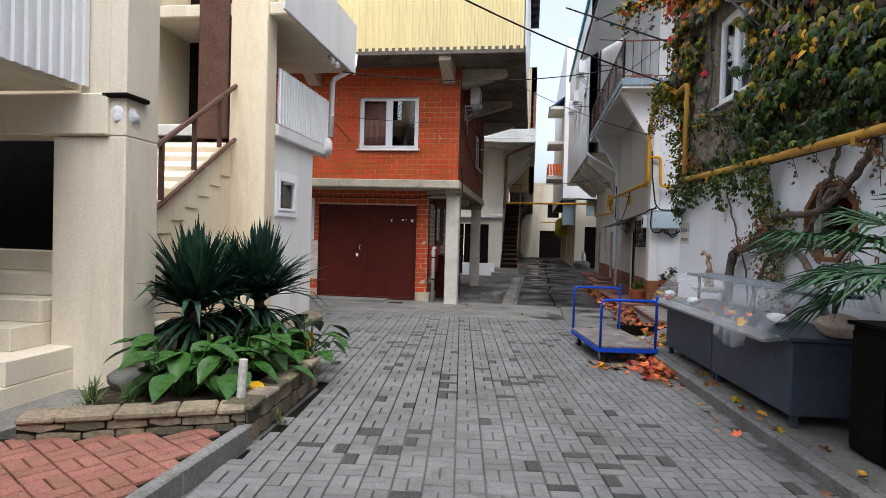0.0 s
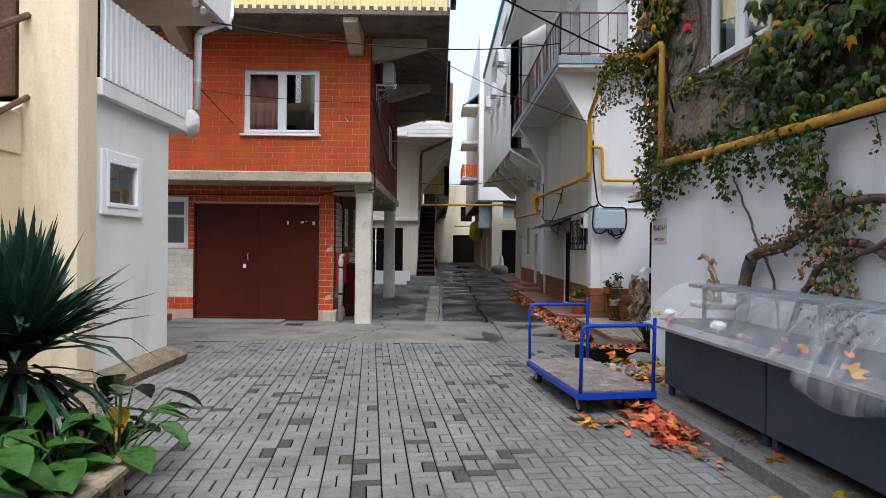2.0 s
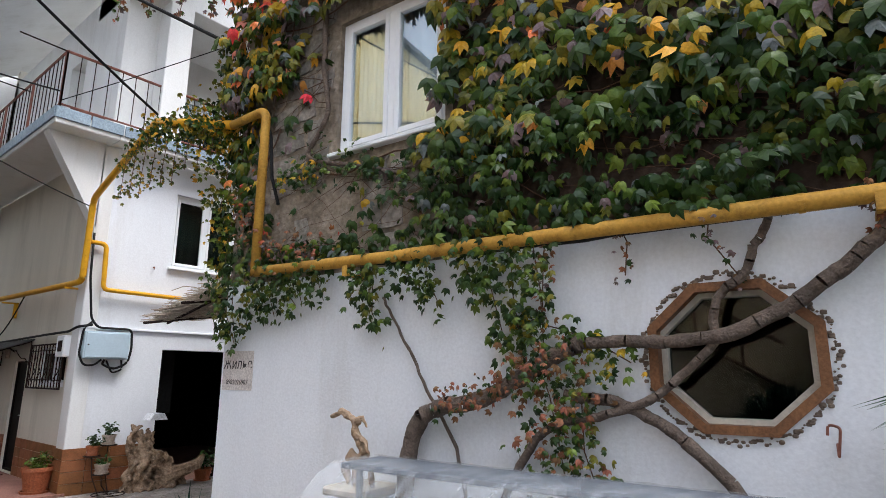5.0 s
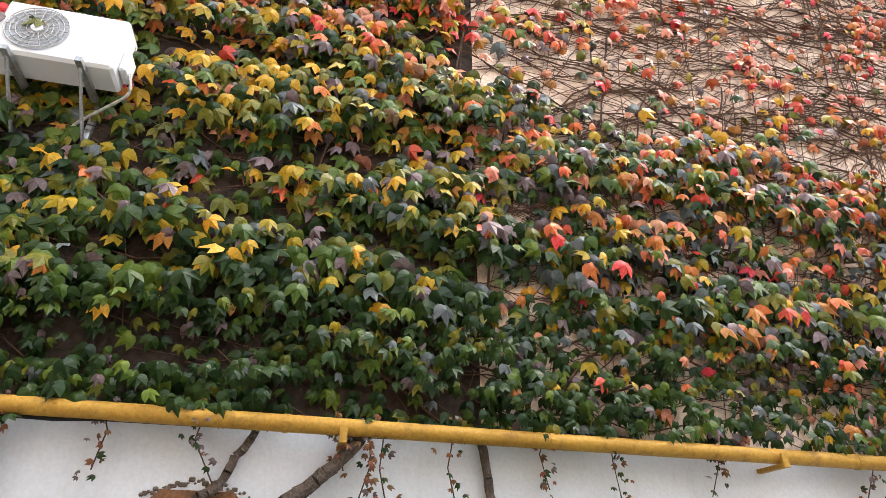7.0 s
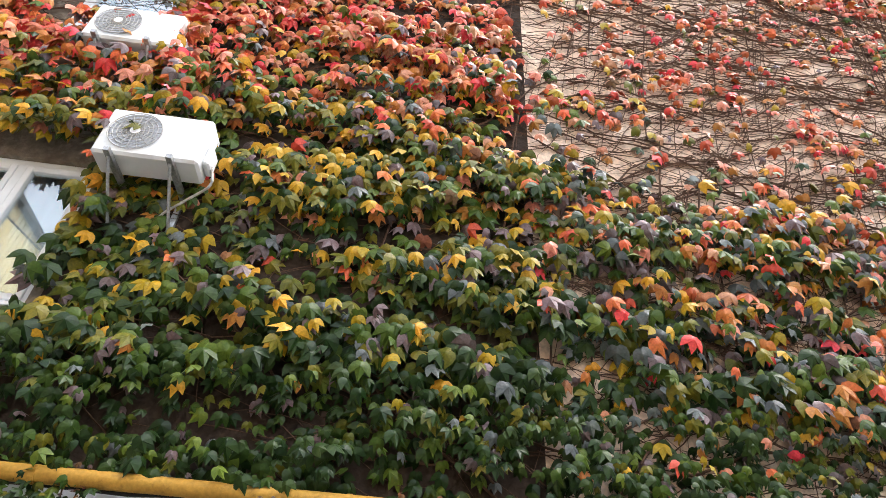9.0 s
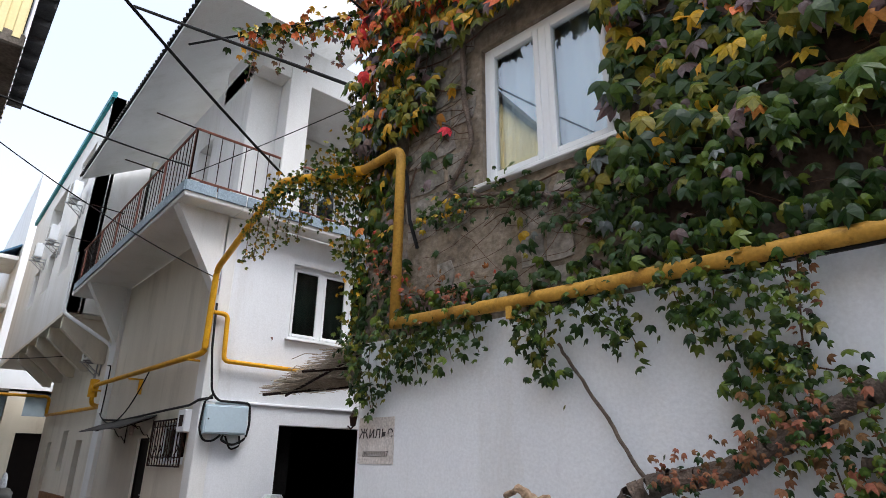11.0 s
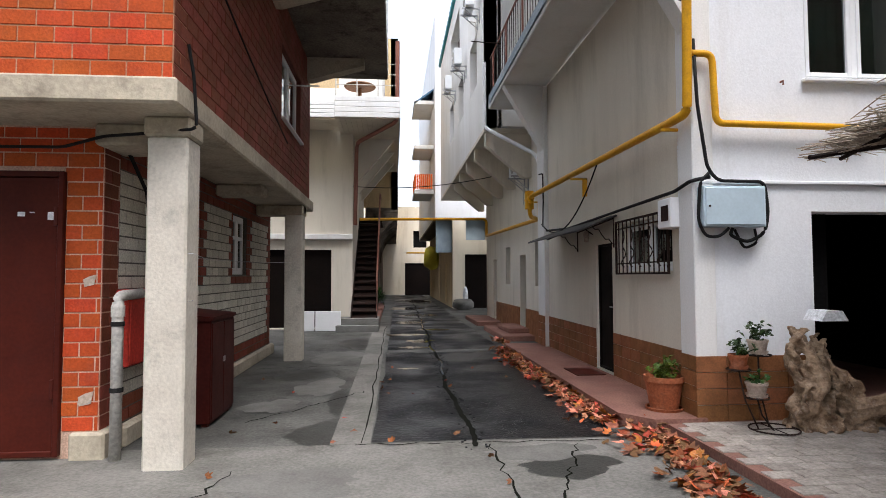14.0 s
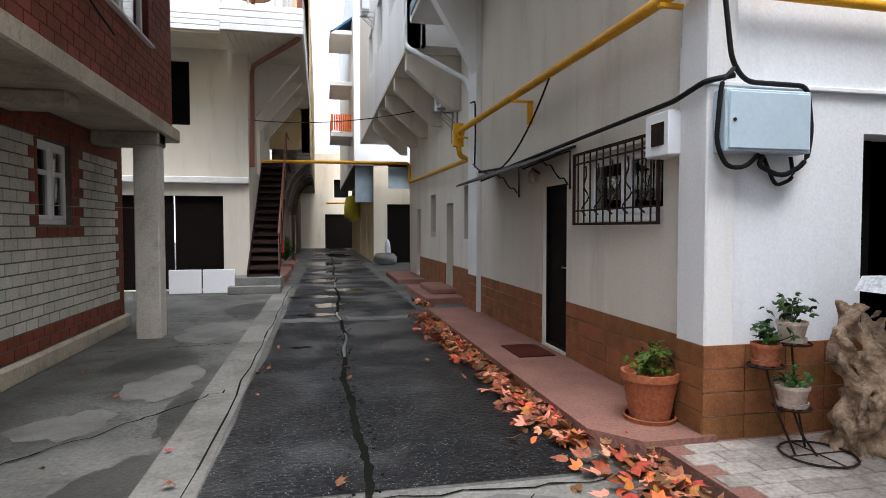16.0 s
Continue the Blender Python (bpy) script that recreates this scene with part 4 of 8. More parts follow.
wall("wall_white_house_side", RS, 15.8, 22.0, -0.15, 5.4, 0.3, M_GREYWALL, [DR, WG], "greyish cream rendered alley side")
g = Geo()
g.box(2.97, 3.2, 15.47, 15.78, -0.15, 5.4, 0.012)
g.box(2.97, 3.2, 21.45, 22.0, -0.15, 5.4, 0.012)
solid("pilaster", g, M_WHITE_UP, "white pilasters at the house corners", "pilaster", kind="structure")
solid("string_course", Geo().box(2.96, 9.5, 15.465, 15.5, 2.40, 2.44, 0.008), M_WHITE, "thin projecting render band", "trim", kind="structure")
wall("wall_white_house_back", plane((0, 22.0, 0), (1, 0, 0), (0, 1, 0)), 3.06, 9.5, -0.15, 9, 0.2, M_GREYWALL)
# garage interior, its shade put into near-black walls
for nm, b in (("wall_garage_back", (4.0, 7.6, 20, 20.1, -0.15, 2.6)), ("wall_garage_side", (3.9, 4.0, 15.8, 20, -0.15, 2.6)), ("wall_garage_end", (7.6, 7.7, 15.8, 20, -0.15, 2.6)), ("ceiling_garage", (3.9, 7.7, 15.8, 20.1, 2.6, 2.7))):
    solid(nm, Geo().box(*b), M_BLACK, "near-black interior of the open garage, shade in its colour", "wall", kind="structure")
# balcony slab, tapered edges, gussets
g = Geo()
g.box(2.13, 3.06, 15.12, 23.3, 5.42, 5.62, 0.015)
g.box(3.06, 9.5, 15.12, 15.5, 5.42, 5.62, 0.015)
solid("slab_balcony", g, M_WHITE_UP, "white balcony slab wrapping the corner", "slab", kind="structure")
be = thing("balcony_edging", (2.2, 15.2, 5.5), "grey-blue edging tiles of the balcony", "trim", kind="structure")
for i in range(14):
    part("tile", Geo().box(2.12 + i * 0.5, 2.60 + i * 0.5, 15.09, 15.12, 5.50, 5.68, 0.006), M_BLUETILE, be)
for i in range(16):
    part("tile", Geo().box(2.10, 2.13, 15.12 + i * 0.5, 15.60 + i * 0.5, 5.50, 5.68, 0.006), M_BLUETILE, be)
g = Geo()
for y in (15.47, 21.5):
    g.prism([(2.16, 5.42), (3.0, 5.42), (3.0, 4.02)], 1, y, y + 0.24)
solid("gusset", g, M_WHITE_UP, "triangular white concrete gussets under the balcony", "bracket", kind="structure")
g = Geo().box(3.06, 4.05, 15.5, 15.75, 5.62, 8.6, 0.01)
solid("wall_upper_pier", g, M_WHITE_UP, "white pier beside the loggia", "wall", kind="structure")
wall("wall_upper_side", RS, 15.75, 22.0, 5.62, 8.7, 0.25, M_WHITE_UP, [(17.2, 18.0, 5.7, 7.7)])
wall("wall_loggia_back", plane((0, 16.9, 0), (1, 0, 0), (0, -1, 0)), 3.35, 9.5, 5.42, 8.6, 0.2, M_WHITE_UP, [(4.7, 5.9, 6.2, 7.5)])
window(plane((0, 16.9, 0), (1, 0, 0), (0, -1, 0)), 4.7, 5.9, 6.2, 7.5, label="white window at the back of the loggia", pane_mat=M_DARKGLASS, curtain=M_CURTAIN)
solid("slab_loggia", Geo().box(3.06, 9.5, 15.12, 16.9, 8.3, 9.1, 0.01), M_WHITE_UP, "white upper balcony parapet", "parapet", kind="structure")
# roof: corrugated dark sheet with pale soffit
g = Geo()
g.prism([(1.74, 8.60), (1.74, 8.66), (6.2, 11.3), (6.2, 11.2)], 1, 14.1, 23.4)
solid("roof_soffit", g, M_WHITE_UP, "white boarded soffit of the roof", "roof", kind="structure")
rm = Matrix(((0.8604, 0, -0.5096, 1.70), (0, 1, 0, 14.05), (0.5096, 0, 0.8604, 8.70), (0, 0, 0, 1)))
g = Geo()
sh = corrugated(Matrix(), 0, 9.4, 0, 5.2, 0.14, 0.035)
g.v = [rm @ Vector((p.z, p.x, p.y)) for p in sh.v]
g.f, g.mi = sh.f, sh.mi
solid("roof_sheet", g, M_ROOF, "dark corrugated roof sheets", "roof", kind="structure")
solid("gable_fascia", Geo().prism([(1.72, 8.45), (1.72, 8.68), (6.2, 11.35), (6.2, 11.1), (3.0, 8.45)], 1, 14.02, 14.08), M_WHITE_UP, "white boarded gable fascia", "trim", kind="structure")

window(RF, *WR, sashes=3, deep=0.08, label="white three-light window with dark green curtains", curtain=M_GREENCURT, pane_mat=M_DARKGLASS)
d = thing("door_black", (3.1, 18.3, 0.02), "black steel entrance door, closed", "door", kind="structure")
part("door_leaf", Geo(RS).box(18.0, 18.63, -0.12, -0.07, 0.03, 1.90, 0.01), M_DOOR, d)
part("door_frame", rect_frame(RS, 17.97, 18.66, 0.02, 1.93, 0.035, -0.14, -0.04), M_DOOR, d)
part("door_handle", Geo(RS).tube([(18.06, -0.07, 0.98), (18.06, -0.03, 0.98), (18.16, -0.03, 0.98)], 0.01, 6), M_STEEL, d, "small steel lever")
# raised pink walkway along the alley wall, and the tiled patio before the garage
g = Geo()
g.prism([(2.24, 15.75), (2.5, 15.42), (3.05, 15.42), (3.05, 22.1), (2.24, 22.1)], 2, -0.2, 0.0)
solid("walkway", g, M_PINK, "raised pinkish concrete walkway along the wall", "walkway", kind="structure")
g = Geo().prism([(2.62, 15.4), (2.62, 12.6), (4.2, 11.2), (10, 11.2), (10, 20), (4.0, 20), (4.0, 15.49), (2.62, 15.49)], 2, -0.2, -0.045)
solid("patio_base", g, M_PINK, "low patio base before the open garage", "patio", kind="structure")

# ---- the cream house with the outside stairs ----
LX = plane((-4.10, 0, 0), (0, 1, 0), (1, 0, 0))
wall("wall_cream_annex", LX, 8.75, 10.45, -0.15, 3.1, 0.25, M_WHITE_UP, [(8.86, 9.72, 1.84, 2.56)], "white rendered annex wall with a tilted window")
wall("wall_cream_annex_end", plane((0, 10.45, 0), (1, 0, 0), (0, 1, 0)), -9, -4.35, -0.15, 3.1, 0.25, M_WHITE_UP)
solid("slab_annex", Geo().box(-9.0, -4.02, 8.75, 11.0, 3.1, 3.3, 0.02), M_WHITE_UP, "white rendered slab edge, broken at the end", "slab", kind="structure")
solid("cladding_annex", corrugated(plane((-4.03, 0, 0), (0, 1, 0), (1, 0, 0)), 8.75, 11.0, 3.30, 4.18, 0.11, 0.022), M_CORRW, "white corrugated balcony cladding", "cladding", kind="structure")
solid("slab_annex_roof", Geo().box(-9.0, -3.75, 8.45, 11.6, 4.9, 5.1, 0.02), M_CREAM, "cream soffit slab over the balcony", "slab", kind="structure")
solid("fascia_annex_roof", Geo().box(-3.74, -3.70, 8.2, 11.7, 4.88, 5.9, 0.01), M_CORRW, "white fascia board", "trim", kind="structure")
g = Geo()
g.box(-4.66, -4.06, 8.40, 8.75, -0.15, 7.5, 0.015)
solid("pillar_far", g, M_BEIGE, "cream rendered pillar at the stair head", "pillar", kind="structure")
g = Geo()
g.box(-4.36, -3.63, 4.75, 5.22, -0.15, 2.40, 0.012)
g.box(-3.80, -3.63, 4.75, 5.22, 2.40, 7.5, 0.012)
g.box(-4.10, -3.80, 4.76, 5.22, 2.78, 7.5, 0.012)
solid("pillar_near", g, M_CREAM, "cream rendered pillar with a peeling corner", "pillar", kind="structure")
solid("beam_near", Geo().box(-6.5, -3.78, 4.70, 5.05, 2.40, 2.78, 0.015), M_CREAM, "cream rendered beam end", "beam", kind="structure")
solid("cladding_near", corrugated(plane((-4.02, 0, 0), (0, 1, 0), (1, 0, 0)), -1.0, 4.75, 2.84, 4.6, 0.12, 0.024), M_CORRW, "white corrugated balcony cladding", "cladding", kind="structure")
solid("slab_near", Geo().box(-9.0, -4.06, -1.0, 4.7, 2.80, 3.0), M_CREAM, "cream slab edge", "slab", kind="structure")
wall("wall_stair_back", plane((-6.1, 0, 0), (0, 1, 0), (1, 0, 0)), 5.2, 12.0, -0.15, 7.5, 0.2, M_BEIGE)
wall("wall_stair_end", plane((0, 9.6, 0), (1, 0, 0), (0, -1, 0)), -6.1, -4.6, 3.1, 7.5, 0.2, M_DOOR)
# added black sheet: stands for the shade in the opening under the landing
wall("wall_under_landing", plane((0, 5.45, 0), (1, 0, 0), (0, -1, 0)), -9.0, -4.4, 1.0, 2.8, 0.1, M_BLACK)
solid("wall_stair_side", Geo().prism([(5.6, -0.15), (5.6, 1.2), (8.4, 2.9), (8.4, -0.15)], 0, -4.80, -4.62), M_BEIGE, "cream wall under the flight", "wall", kind="structure")
# outside flight that rises behind the pillars
st = thing("staircase_upper", (-5.3, 7.0, 1.0), "cream concrete flight rising between the pillars", "staircase", kind="structure")
for i in range(9):
    y, z = 5.75 + i * 0.29, 1.40 + i * 0.178
    part("step", Geo().box(-6.08, -4.60, y, y + 0.30, z - 0.42, z, 0.01), M_BEIGE, st)
g = Geo().prism([(5.6, 1.0), (5.6, 1.26), (8.4, 2.94), (8.4, 2.6)], 0, -6.0, -4.70)
part("stringer", g, M_CREAM, st)
rl = thing("stair_rail", (-4.58, 6.8, 1.6), "brown painted wooden stair handrail", "handrail")
part("top_rail", Geo().tube([(-4.56, 6.0, 2.25), (-4.56, 8.40, 3.81)], 0.035, 8), M_RAIL, rl)
part("bottom_rail", Geo().tube([(-4.56, 6.0, 1.50), (-4.56, 8.40, 2.99)], 0.03, 8), M_RAIL, rl)
for y in (6.62, 7.32, 7.95):
    z = 2.25 + (y - 6.0) * 0.65
    part("baluster", Geo().box(-4.585, -4.535, y - 0.025, y + 0.025, z - 0.72, z), M_RAIL, rl)
# lower steps beside the near pillar
st = thing("staircase_lower", (-5.4, 5.0, 0), "cream tiled entrance steps", "staircase", kind="structure")
for i in range(6):
    y = 3.75 + i * 0.3
    part("step", Geo().box(-7.5, -4.38 if i > 1 else -4.12 + 0.0 * i, y, 6.4, 0.06 + i * 0.21 - (0.2 if i == 0 else 0), 0.27 + i * 0.21, 0.01), M_CREAM, st)

# ---- buildings down the alley ----
L2F = plane((0, 27.5, 0), (1, 0, 0), (0, -1, 0))
L2S = plane((-1.37, 0, 0), (0, 1, 0), (1, 0, 0))
wall("wall_far_left_front", L2F, -9, -1.37, -0.15, 6.0, 0.3, M_GREYWALL, [(-4.4, -2.0, -0.1, 2.25), (-3.5, -2.75, 4.0, 5.6)], "cream rendered end wall down the alley")
wall("wall_far_left_side", L2S, 27.8, 34.0, -0.15, 6.0, 0.3, M_GREYWALL, [(29.5, 30.4, 3.0, 5.0)])
g = Geo().box(-4.4, -3.2, 27.62, 27.68, -0.1, 2.25, 0.01).box(-3.16, -2.0, 27.62, 27.68, -0.1, 2.25, 0.01)
solid("door_far_garage", g, M_DOOR, "dark brown steel double door", "door", kind="structure")
solid("slab_far_ledge", Geo().box(-9, -1.35, 27.35, 27.5, 2.55, 2.72, 0.02), M_WHITE_UP, kind="structure")
solid("wall_far_left_dark_window", Geo().box(-3.5, -2.75, 27.7, 27.75, 4.0, 5.6), M_BLACK, kind="structure")
g = Geo().box(-1.75, 0.02, 25.7, 34.0, 5.82, 5.86)
for i in range(12):
    g.box(-1.75 + i * 0.147, -1.62 + i * 0.147, 25.72, 33.98, 5.80, 5.825)
solid("soffit_far_balcony", g, M_CREAM, "boarded balcony soffit", "soffit", kind="structure")
g = Geo()
for i in range(4):
    g.box(-1.75, 0.04, 25.66, 25.70, 5.82 + i * 0.15, 5.96 + i * 0.15, 0.008)
    g.box(0.02, 0.06, 25.70, 34.0, 5.82 + i * 0.15, 5.96 + i * 0.15, 0.008)
    g.box(-9.0, -1.75, 26.2, 26.25, 5.95 + i * 0.12, 6.06 + i * 0.12, 0.008)
solid("fascia_far_balcony", g, M_CORRW, "white plastic boards round the balcony", "trim", kind="structure")
solid("slab_far_balcony", Geo().box(-9.0, -1.76, 26.26, 27.5, 5.9, 6.05), M_CREAM, kind="structure")
wall("wall_far_left_top", L2F, -9, -0.5, 6.4, 13.0, 0.3, M_WHITE_UP, [(-3.4, -1.8, 7.2, 8.6)])
wall("wall_far_left_top_side", plane((-0.5, 0, 0), (0, 1, 0), (1, 0, 0)), 27.8, 34, 6.4, 13.0, 0.3, M_WHITE_UP, [(29, 30.5, 7.2, 8.6), (31.5, 33, 7.2, 8.6), (29, 30.5, 10, 11.4)])
# brown in place of the ochre: this wall's shade is put into the colour
wall("wall_far_left_third", plane((-1.0, 0, 0), (0, 1, 0), (1, 0, 0)), 34, 62, -0.15, 4.2, 0.3, M_BROKEN_SHADE, [(36, 37, 0, 2), (40, 42, 0, 2.1), (46, 48, 0, 2.1)], "ochre rendered house down the alley, shade in its brown colour")
wall("wall_far_left_third_top", plane((0.05, 0, 0), (0, 1, 0), (1, 0, 0)), 34, 62, 4.2, 11.5, 0.3, M_OCHRE, [(36, 37.5, 5.4, 6.9), (40, 41.5, 5.4, 6.9), (46, 48, 5.4, 6.9), (38, 39.5, 8.4, 9.9)])
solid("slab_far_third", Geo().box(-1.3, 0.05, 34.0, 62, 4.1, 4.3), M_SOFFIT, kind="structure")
wall("wall_far_left_third_end", plane((0, 34.0, 0), (1, 0, 0), (0, -1, 0)), -9, 0.05, 4.3, 11.5, 0.2, M_OCHRE)
for y in (28.3, 30.2, 32.2):
    solid("bracket_far_left", Geo().prism([(-1.36, 5.8), (-0.11, 5.8), (-1.36, 4.3)], 1, y - 0.13, y + 0.13), M_GREYWALL, "sloping concrete bracket under the balcony", "bracket", kind="structure")
# arches in the soffit colour, which paints the shade below the overhang
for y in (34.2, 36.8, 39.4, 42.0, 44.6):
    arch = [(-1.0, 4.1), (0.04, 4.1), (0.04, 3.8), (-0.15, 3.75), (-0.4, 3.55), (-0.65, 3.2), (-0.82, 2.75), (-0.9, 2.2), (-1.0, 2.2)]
    solid("arch_far_left", Geo().prism(arch, 1, y - 0.18, y + 0.18), M_SOFFIT, "concrete arch bracket over the lane edge, shade in its dark colour", "bracket", kind="structure")
R2S = plane((3.30, 0, 0), (0, 1, 0), (-1, 0, 0))
wall("wall_far_right", R2S, 22.0, 31.0, -0.15, 5.0, 0.3, M_GREYWALL, [(24.6, 25.3, 0.05, 2.0), (22.9, 23.6, 1.2, 2.3), (26.6, 27.3, 1.2, 2.3), (28.9, 29.5, 0.05, 2.0)], "cream rendered wall further down the alley")
# near-black sheet behind the openings, painting the shade of the rooms
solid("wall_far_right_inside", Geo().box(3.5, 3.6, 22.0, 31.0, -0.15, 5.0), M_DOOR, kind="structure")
solid("tiles_far_right", Geo().box(3.27, 3.30, 22.1, 24.55, -0.15, 0.6).box(3.27, 3.30, 25.35, 28.85, -0.15, 0.6), M_TILE, kind="structure")
solid("steps_far_right", Geo().box(2.5, 3.3, 23.6, 26.6, -0.2, 0.0, 0.02).box(2.75, 3.3, 24.2, 25.8, 0.0, 0.12, 0.02).box(2.5, 3.3, 28, 31, -0.2, 0.0, 0.02), M_PINK, "pinkish door steps", "step", kind="structure")
g = Geo()
wall("wall_far_right_upper", plane((2.1, 0, 0), (0, 1, 0), (-1, 0, 0)), 23.6, 37.0, 5.1, 11.5, 0.3, M_WHITE_UP, [(25, 26.4, 6.6, 8.0), (28, 29.4, 6.6, 8.0), (31, 32.4, 6.6, 8.0), (25, 27, 9.2, 10.6), (29, 32, 9.2, 10.6)], "white overhanging upper storeys")
# dark sheet behind the windows, room shade put into its colour
solid("wall_far_right_upper_inside", Geo().box(2.42, 2.5, 23.6, 37, 5.1, 11.5), M_SHADEWALL, kind="structure")
wall("wall_far_right_upper_end", plane((0, 23.6, 0), (1, 0, 0), (0, -1, 0)), 2.1, 9, 5.1, 11.5, 0.2, M_WHITE_UP)
solid("soffit_far_right", Geo().box(2.1, 9, 23.8, 37.0, 5.0, 5.1), M_GREYWALL, kind="structure")
g = Geo()
for y in (24.0, 25.9, 27.8, 29.7, 31.6):
    g.prism([(2.15, 5.0), (3.3, 5.0), (3.3, 3.9), (3.1, 3.9), (2.15, 4.7)], 1, y - 0.12, y + 0.12)
solid("bracket_far_right", g, M_GREYWALL, "tapered concrete brackets", "bracket", kind="structure")
R3F = plane((0, 38.0, 0), (1, 0, 0), (0, -1, 0))
wall("wall_far_right_third", R3F, 2.75, 9.0, -0.15, 4.3, 0.3, M_CREAM, [(3.35, 4.6, -0.15, 2.5), (3.4, 4.4, 3.2, 4.2)], "cream garage front down the alley")
solid("door_far_right_garage", Geo().box(3.35, 4.6, 38.1, 38.16, -0.15, 2.5, 0.01), M_DOOR, "dark brown garage door", "door", kind="structure")
wall("wall_far_right_third_side", plane((2.75, 0, 0), (0, 1, 0), (-1, 0, 0)), 38.3, 56, -0.15, 4.3, 0.3, M_OCHRE, [(41, 42.4, 0, 2.1), (46, 47, 0, 2.1)])
wall("wall_far_right_third_top", R3F, 1.9, 9.0, 4.3, 14.5, 0.3, M_CORRW, [(2.5, 3.4, 6.6, 8.6), (2.5, 3.4, 9.6, 11.2)], "white boarded upper storeys")
solid("wall_far_right_third_inside", Geo().box(1.95, 9, 38.35, 38.4, 2.6, 14.4), M_BLUETILE, kind="structure")
wall("wall_far_right_third_top_side", plane((1.9, 0, 0), (0, 1, 0), (-1, 0, 0)), 38.3, 56, 4.3, 14.5, 0.3, M_CORRW)
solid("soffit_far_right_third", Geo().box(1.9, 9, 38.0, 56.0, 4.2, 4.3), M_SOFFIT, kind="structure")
EF = plane((0, 58.0, 0), (1, 0, 0), (0, -1, 0))
wall("wall_alley_end", EF, -9.0, 9.0, -0.15, 7.2, 0.3, M_CREAM, [(0.8, 3.0, -0.15, 2.5), (1.5, 2.6, 3.8, 5.2)], "cream house closing the alley")
solid("door_alley_end", Geo().box(0.8, 3.0, 58.1, 58.15, -0.15, 2.5), M_DOOR, "dark brown garage door at the alley's end", "door", kind="structure")
solid("wall_alley_end_inside", Geo().box(0.6, 9, 58.3, 58.4, 2.6, 7.1), M_BLACK, kind="structure")
wall("wall_distance", plane((0, 80.0, 0), (1, 0, 0), (0, -1, 0)), -20, 20, -0.15, 5.2, 0.3, M_WHITE_UP)
# houses behind the camera that close the yard
wall("wall_yard_back", plane((0, -9.0, 0), (1, 0, 0), (0, 1, 0)), -12, 8, -0.15, 8.0, 0.3, M_CREAM, [(-3, -1.5, 1.2, 2.6), (0.5, 2.0, 1.2, 2.6)], "cream house behind the yard")
solid("wall_yard_back_inside", Geo().box(-12, 8, -9.6, -9.5, -0.15, 8.0), M_BLACK, kind="structure")
wall("wall_yard_left", plane((-9.0, 0, 0), (0, 1, 0), (1, 0, 0)), -9, 4.7, -0.15, 7.5, 0.3, M_CREAM)
# unseen wall added to keep eastern sky light off the white house front
wall("wall_gap_east", plane((9.2, 0, 0), (0, 1, 0), (-1, 0, 0)), 9.5, 15.3, -0.15, 10.5, 0.3, M_GREYWALL)

# ---- gas pipes ----
def on_ivy(u, y, z):
    return IVY @ Vector((u, y, z))


gp = thing("gas_main", on_ivy(5, 0.25, 2.5), "thick yellow steel gas main with rust streaks on the ivy wall", "pipe")
g = Geo(IVY).tube([(0.45, 0.18, 2.61), (2.0, 0.18, 2.575), (6, 0.18, 2.545), (13.2, 0.18, 2.50)], 0.046, 14)
part("run", g, M_YPIPE, gp, smooth=True)
g = Geo(IVY).tube(bent([(0.43, 0.16, 2.58), (0.43, 0.16, 4.18), (-0.1, 0.15, 4.16)], 0.12, 6), 0.043, 14)
part("riser", g, M_YPIPE, gp, smooth=True)
for u in (2.2, 3.0, 4.6, 6.1, 8.2, 10.4):
    part("weld_ring", Geo(IVY).tube([(u, 0.18, 2.585 - 0.0067 * u), (u + 0.03, 0.18, 2.585 - 0.0067 * u)], 0.050, 14), M_YPIPE, gp)
for u in (1.6, 4.9, 7.6, 11):
    part("bracket", Geo(IVY).box(u, u + 0.04, 0.0, 0.22, 2.46, 2.485).box(u, u + 0.04, 0.235, 0.25, 2.46, 2.54), M_YPIPE, gp)
solid("wall_cable", Geo(IVY).tube([(1.5, 0.2, 2.56)] + [(2 + i * 0.5, 0.17 + 0.01 * math.sin(i * 2), 2.53 + 0.02 * math.sin(i * 1.7)) for i in range(20)], 0.012, 6), M_CABLE, "thin grey cable under the gas main", "cable")
solid("black_hose", Geo(IVY).tube([(0.55, 0.05, 3.25), (0.5, 0.1, 3.5), (0.47, 0.12, 3.9), (0.42, 0.15, 4.1)], 0.016, 6), M_CABLE, "black cable behind the yellow riser", "cable")

gp = thing("gas_branch", (2.92, 15.4, 3.1), "bright yellow gas pipe along the white house", "pipe")
a = on_ivy(-0.1, 0.15, 4.16)
part("long_run", Geo().tube(bent([tuple(a), (2.55, 12.6, 4.85), (2.86, 15.3, 4.42), (2.88, 15.38, 3.12), (2.86, 15.6, 3.10), (2.84, 22.1, 3.16), (2.84, 22.2, 2.75), (3.12, 22.6, 2.72), (3.14, 30.0, 2.85), (3.14, 30.0, 3.45), (-1.3, 30.0, 3.42)], 0.16, 5), 0.048, 12), M_YPIPE2, gp, smooth=True)
part("side_branch", Geo().tube(bent([(2.90, 15.40, 3.75), (3.17, 15.40, 3.75), (3.2, 15.40, 3.02), (4.95, 15.40, 3.0), (4.95, 15.5, 3.0)], 0.09, 5), 0.036, 10), M_YPIPE2, gp, smooth=True)
for y in (15.75, 19.0, 22.0):
    part("bracket", Geo().box(2.78, 3.05, y, y + 0.04, 3.02, 3.05).box(2.98, 3.05, y, y + 0.04, 2.75, 3.05), M_YPIPE2, gp)
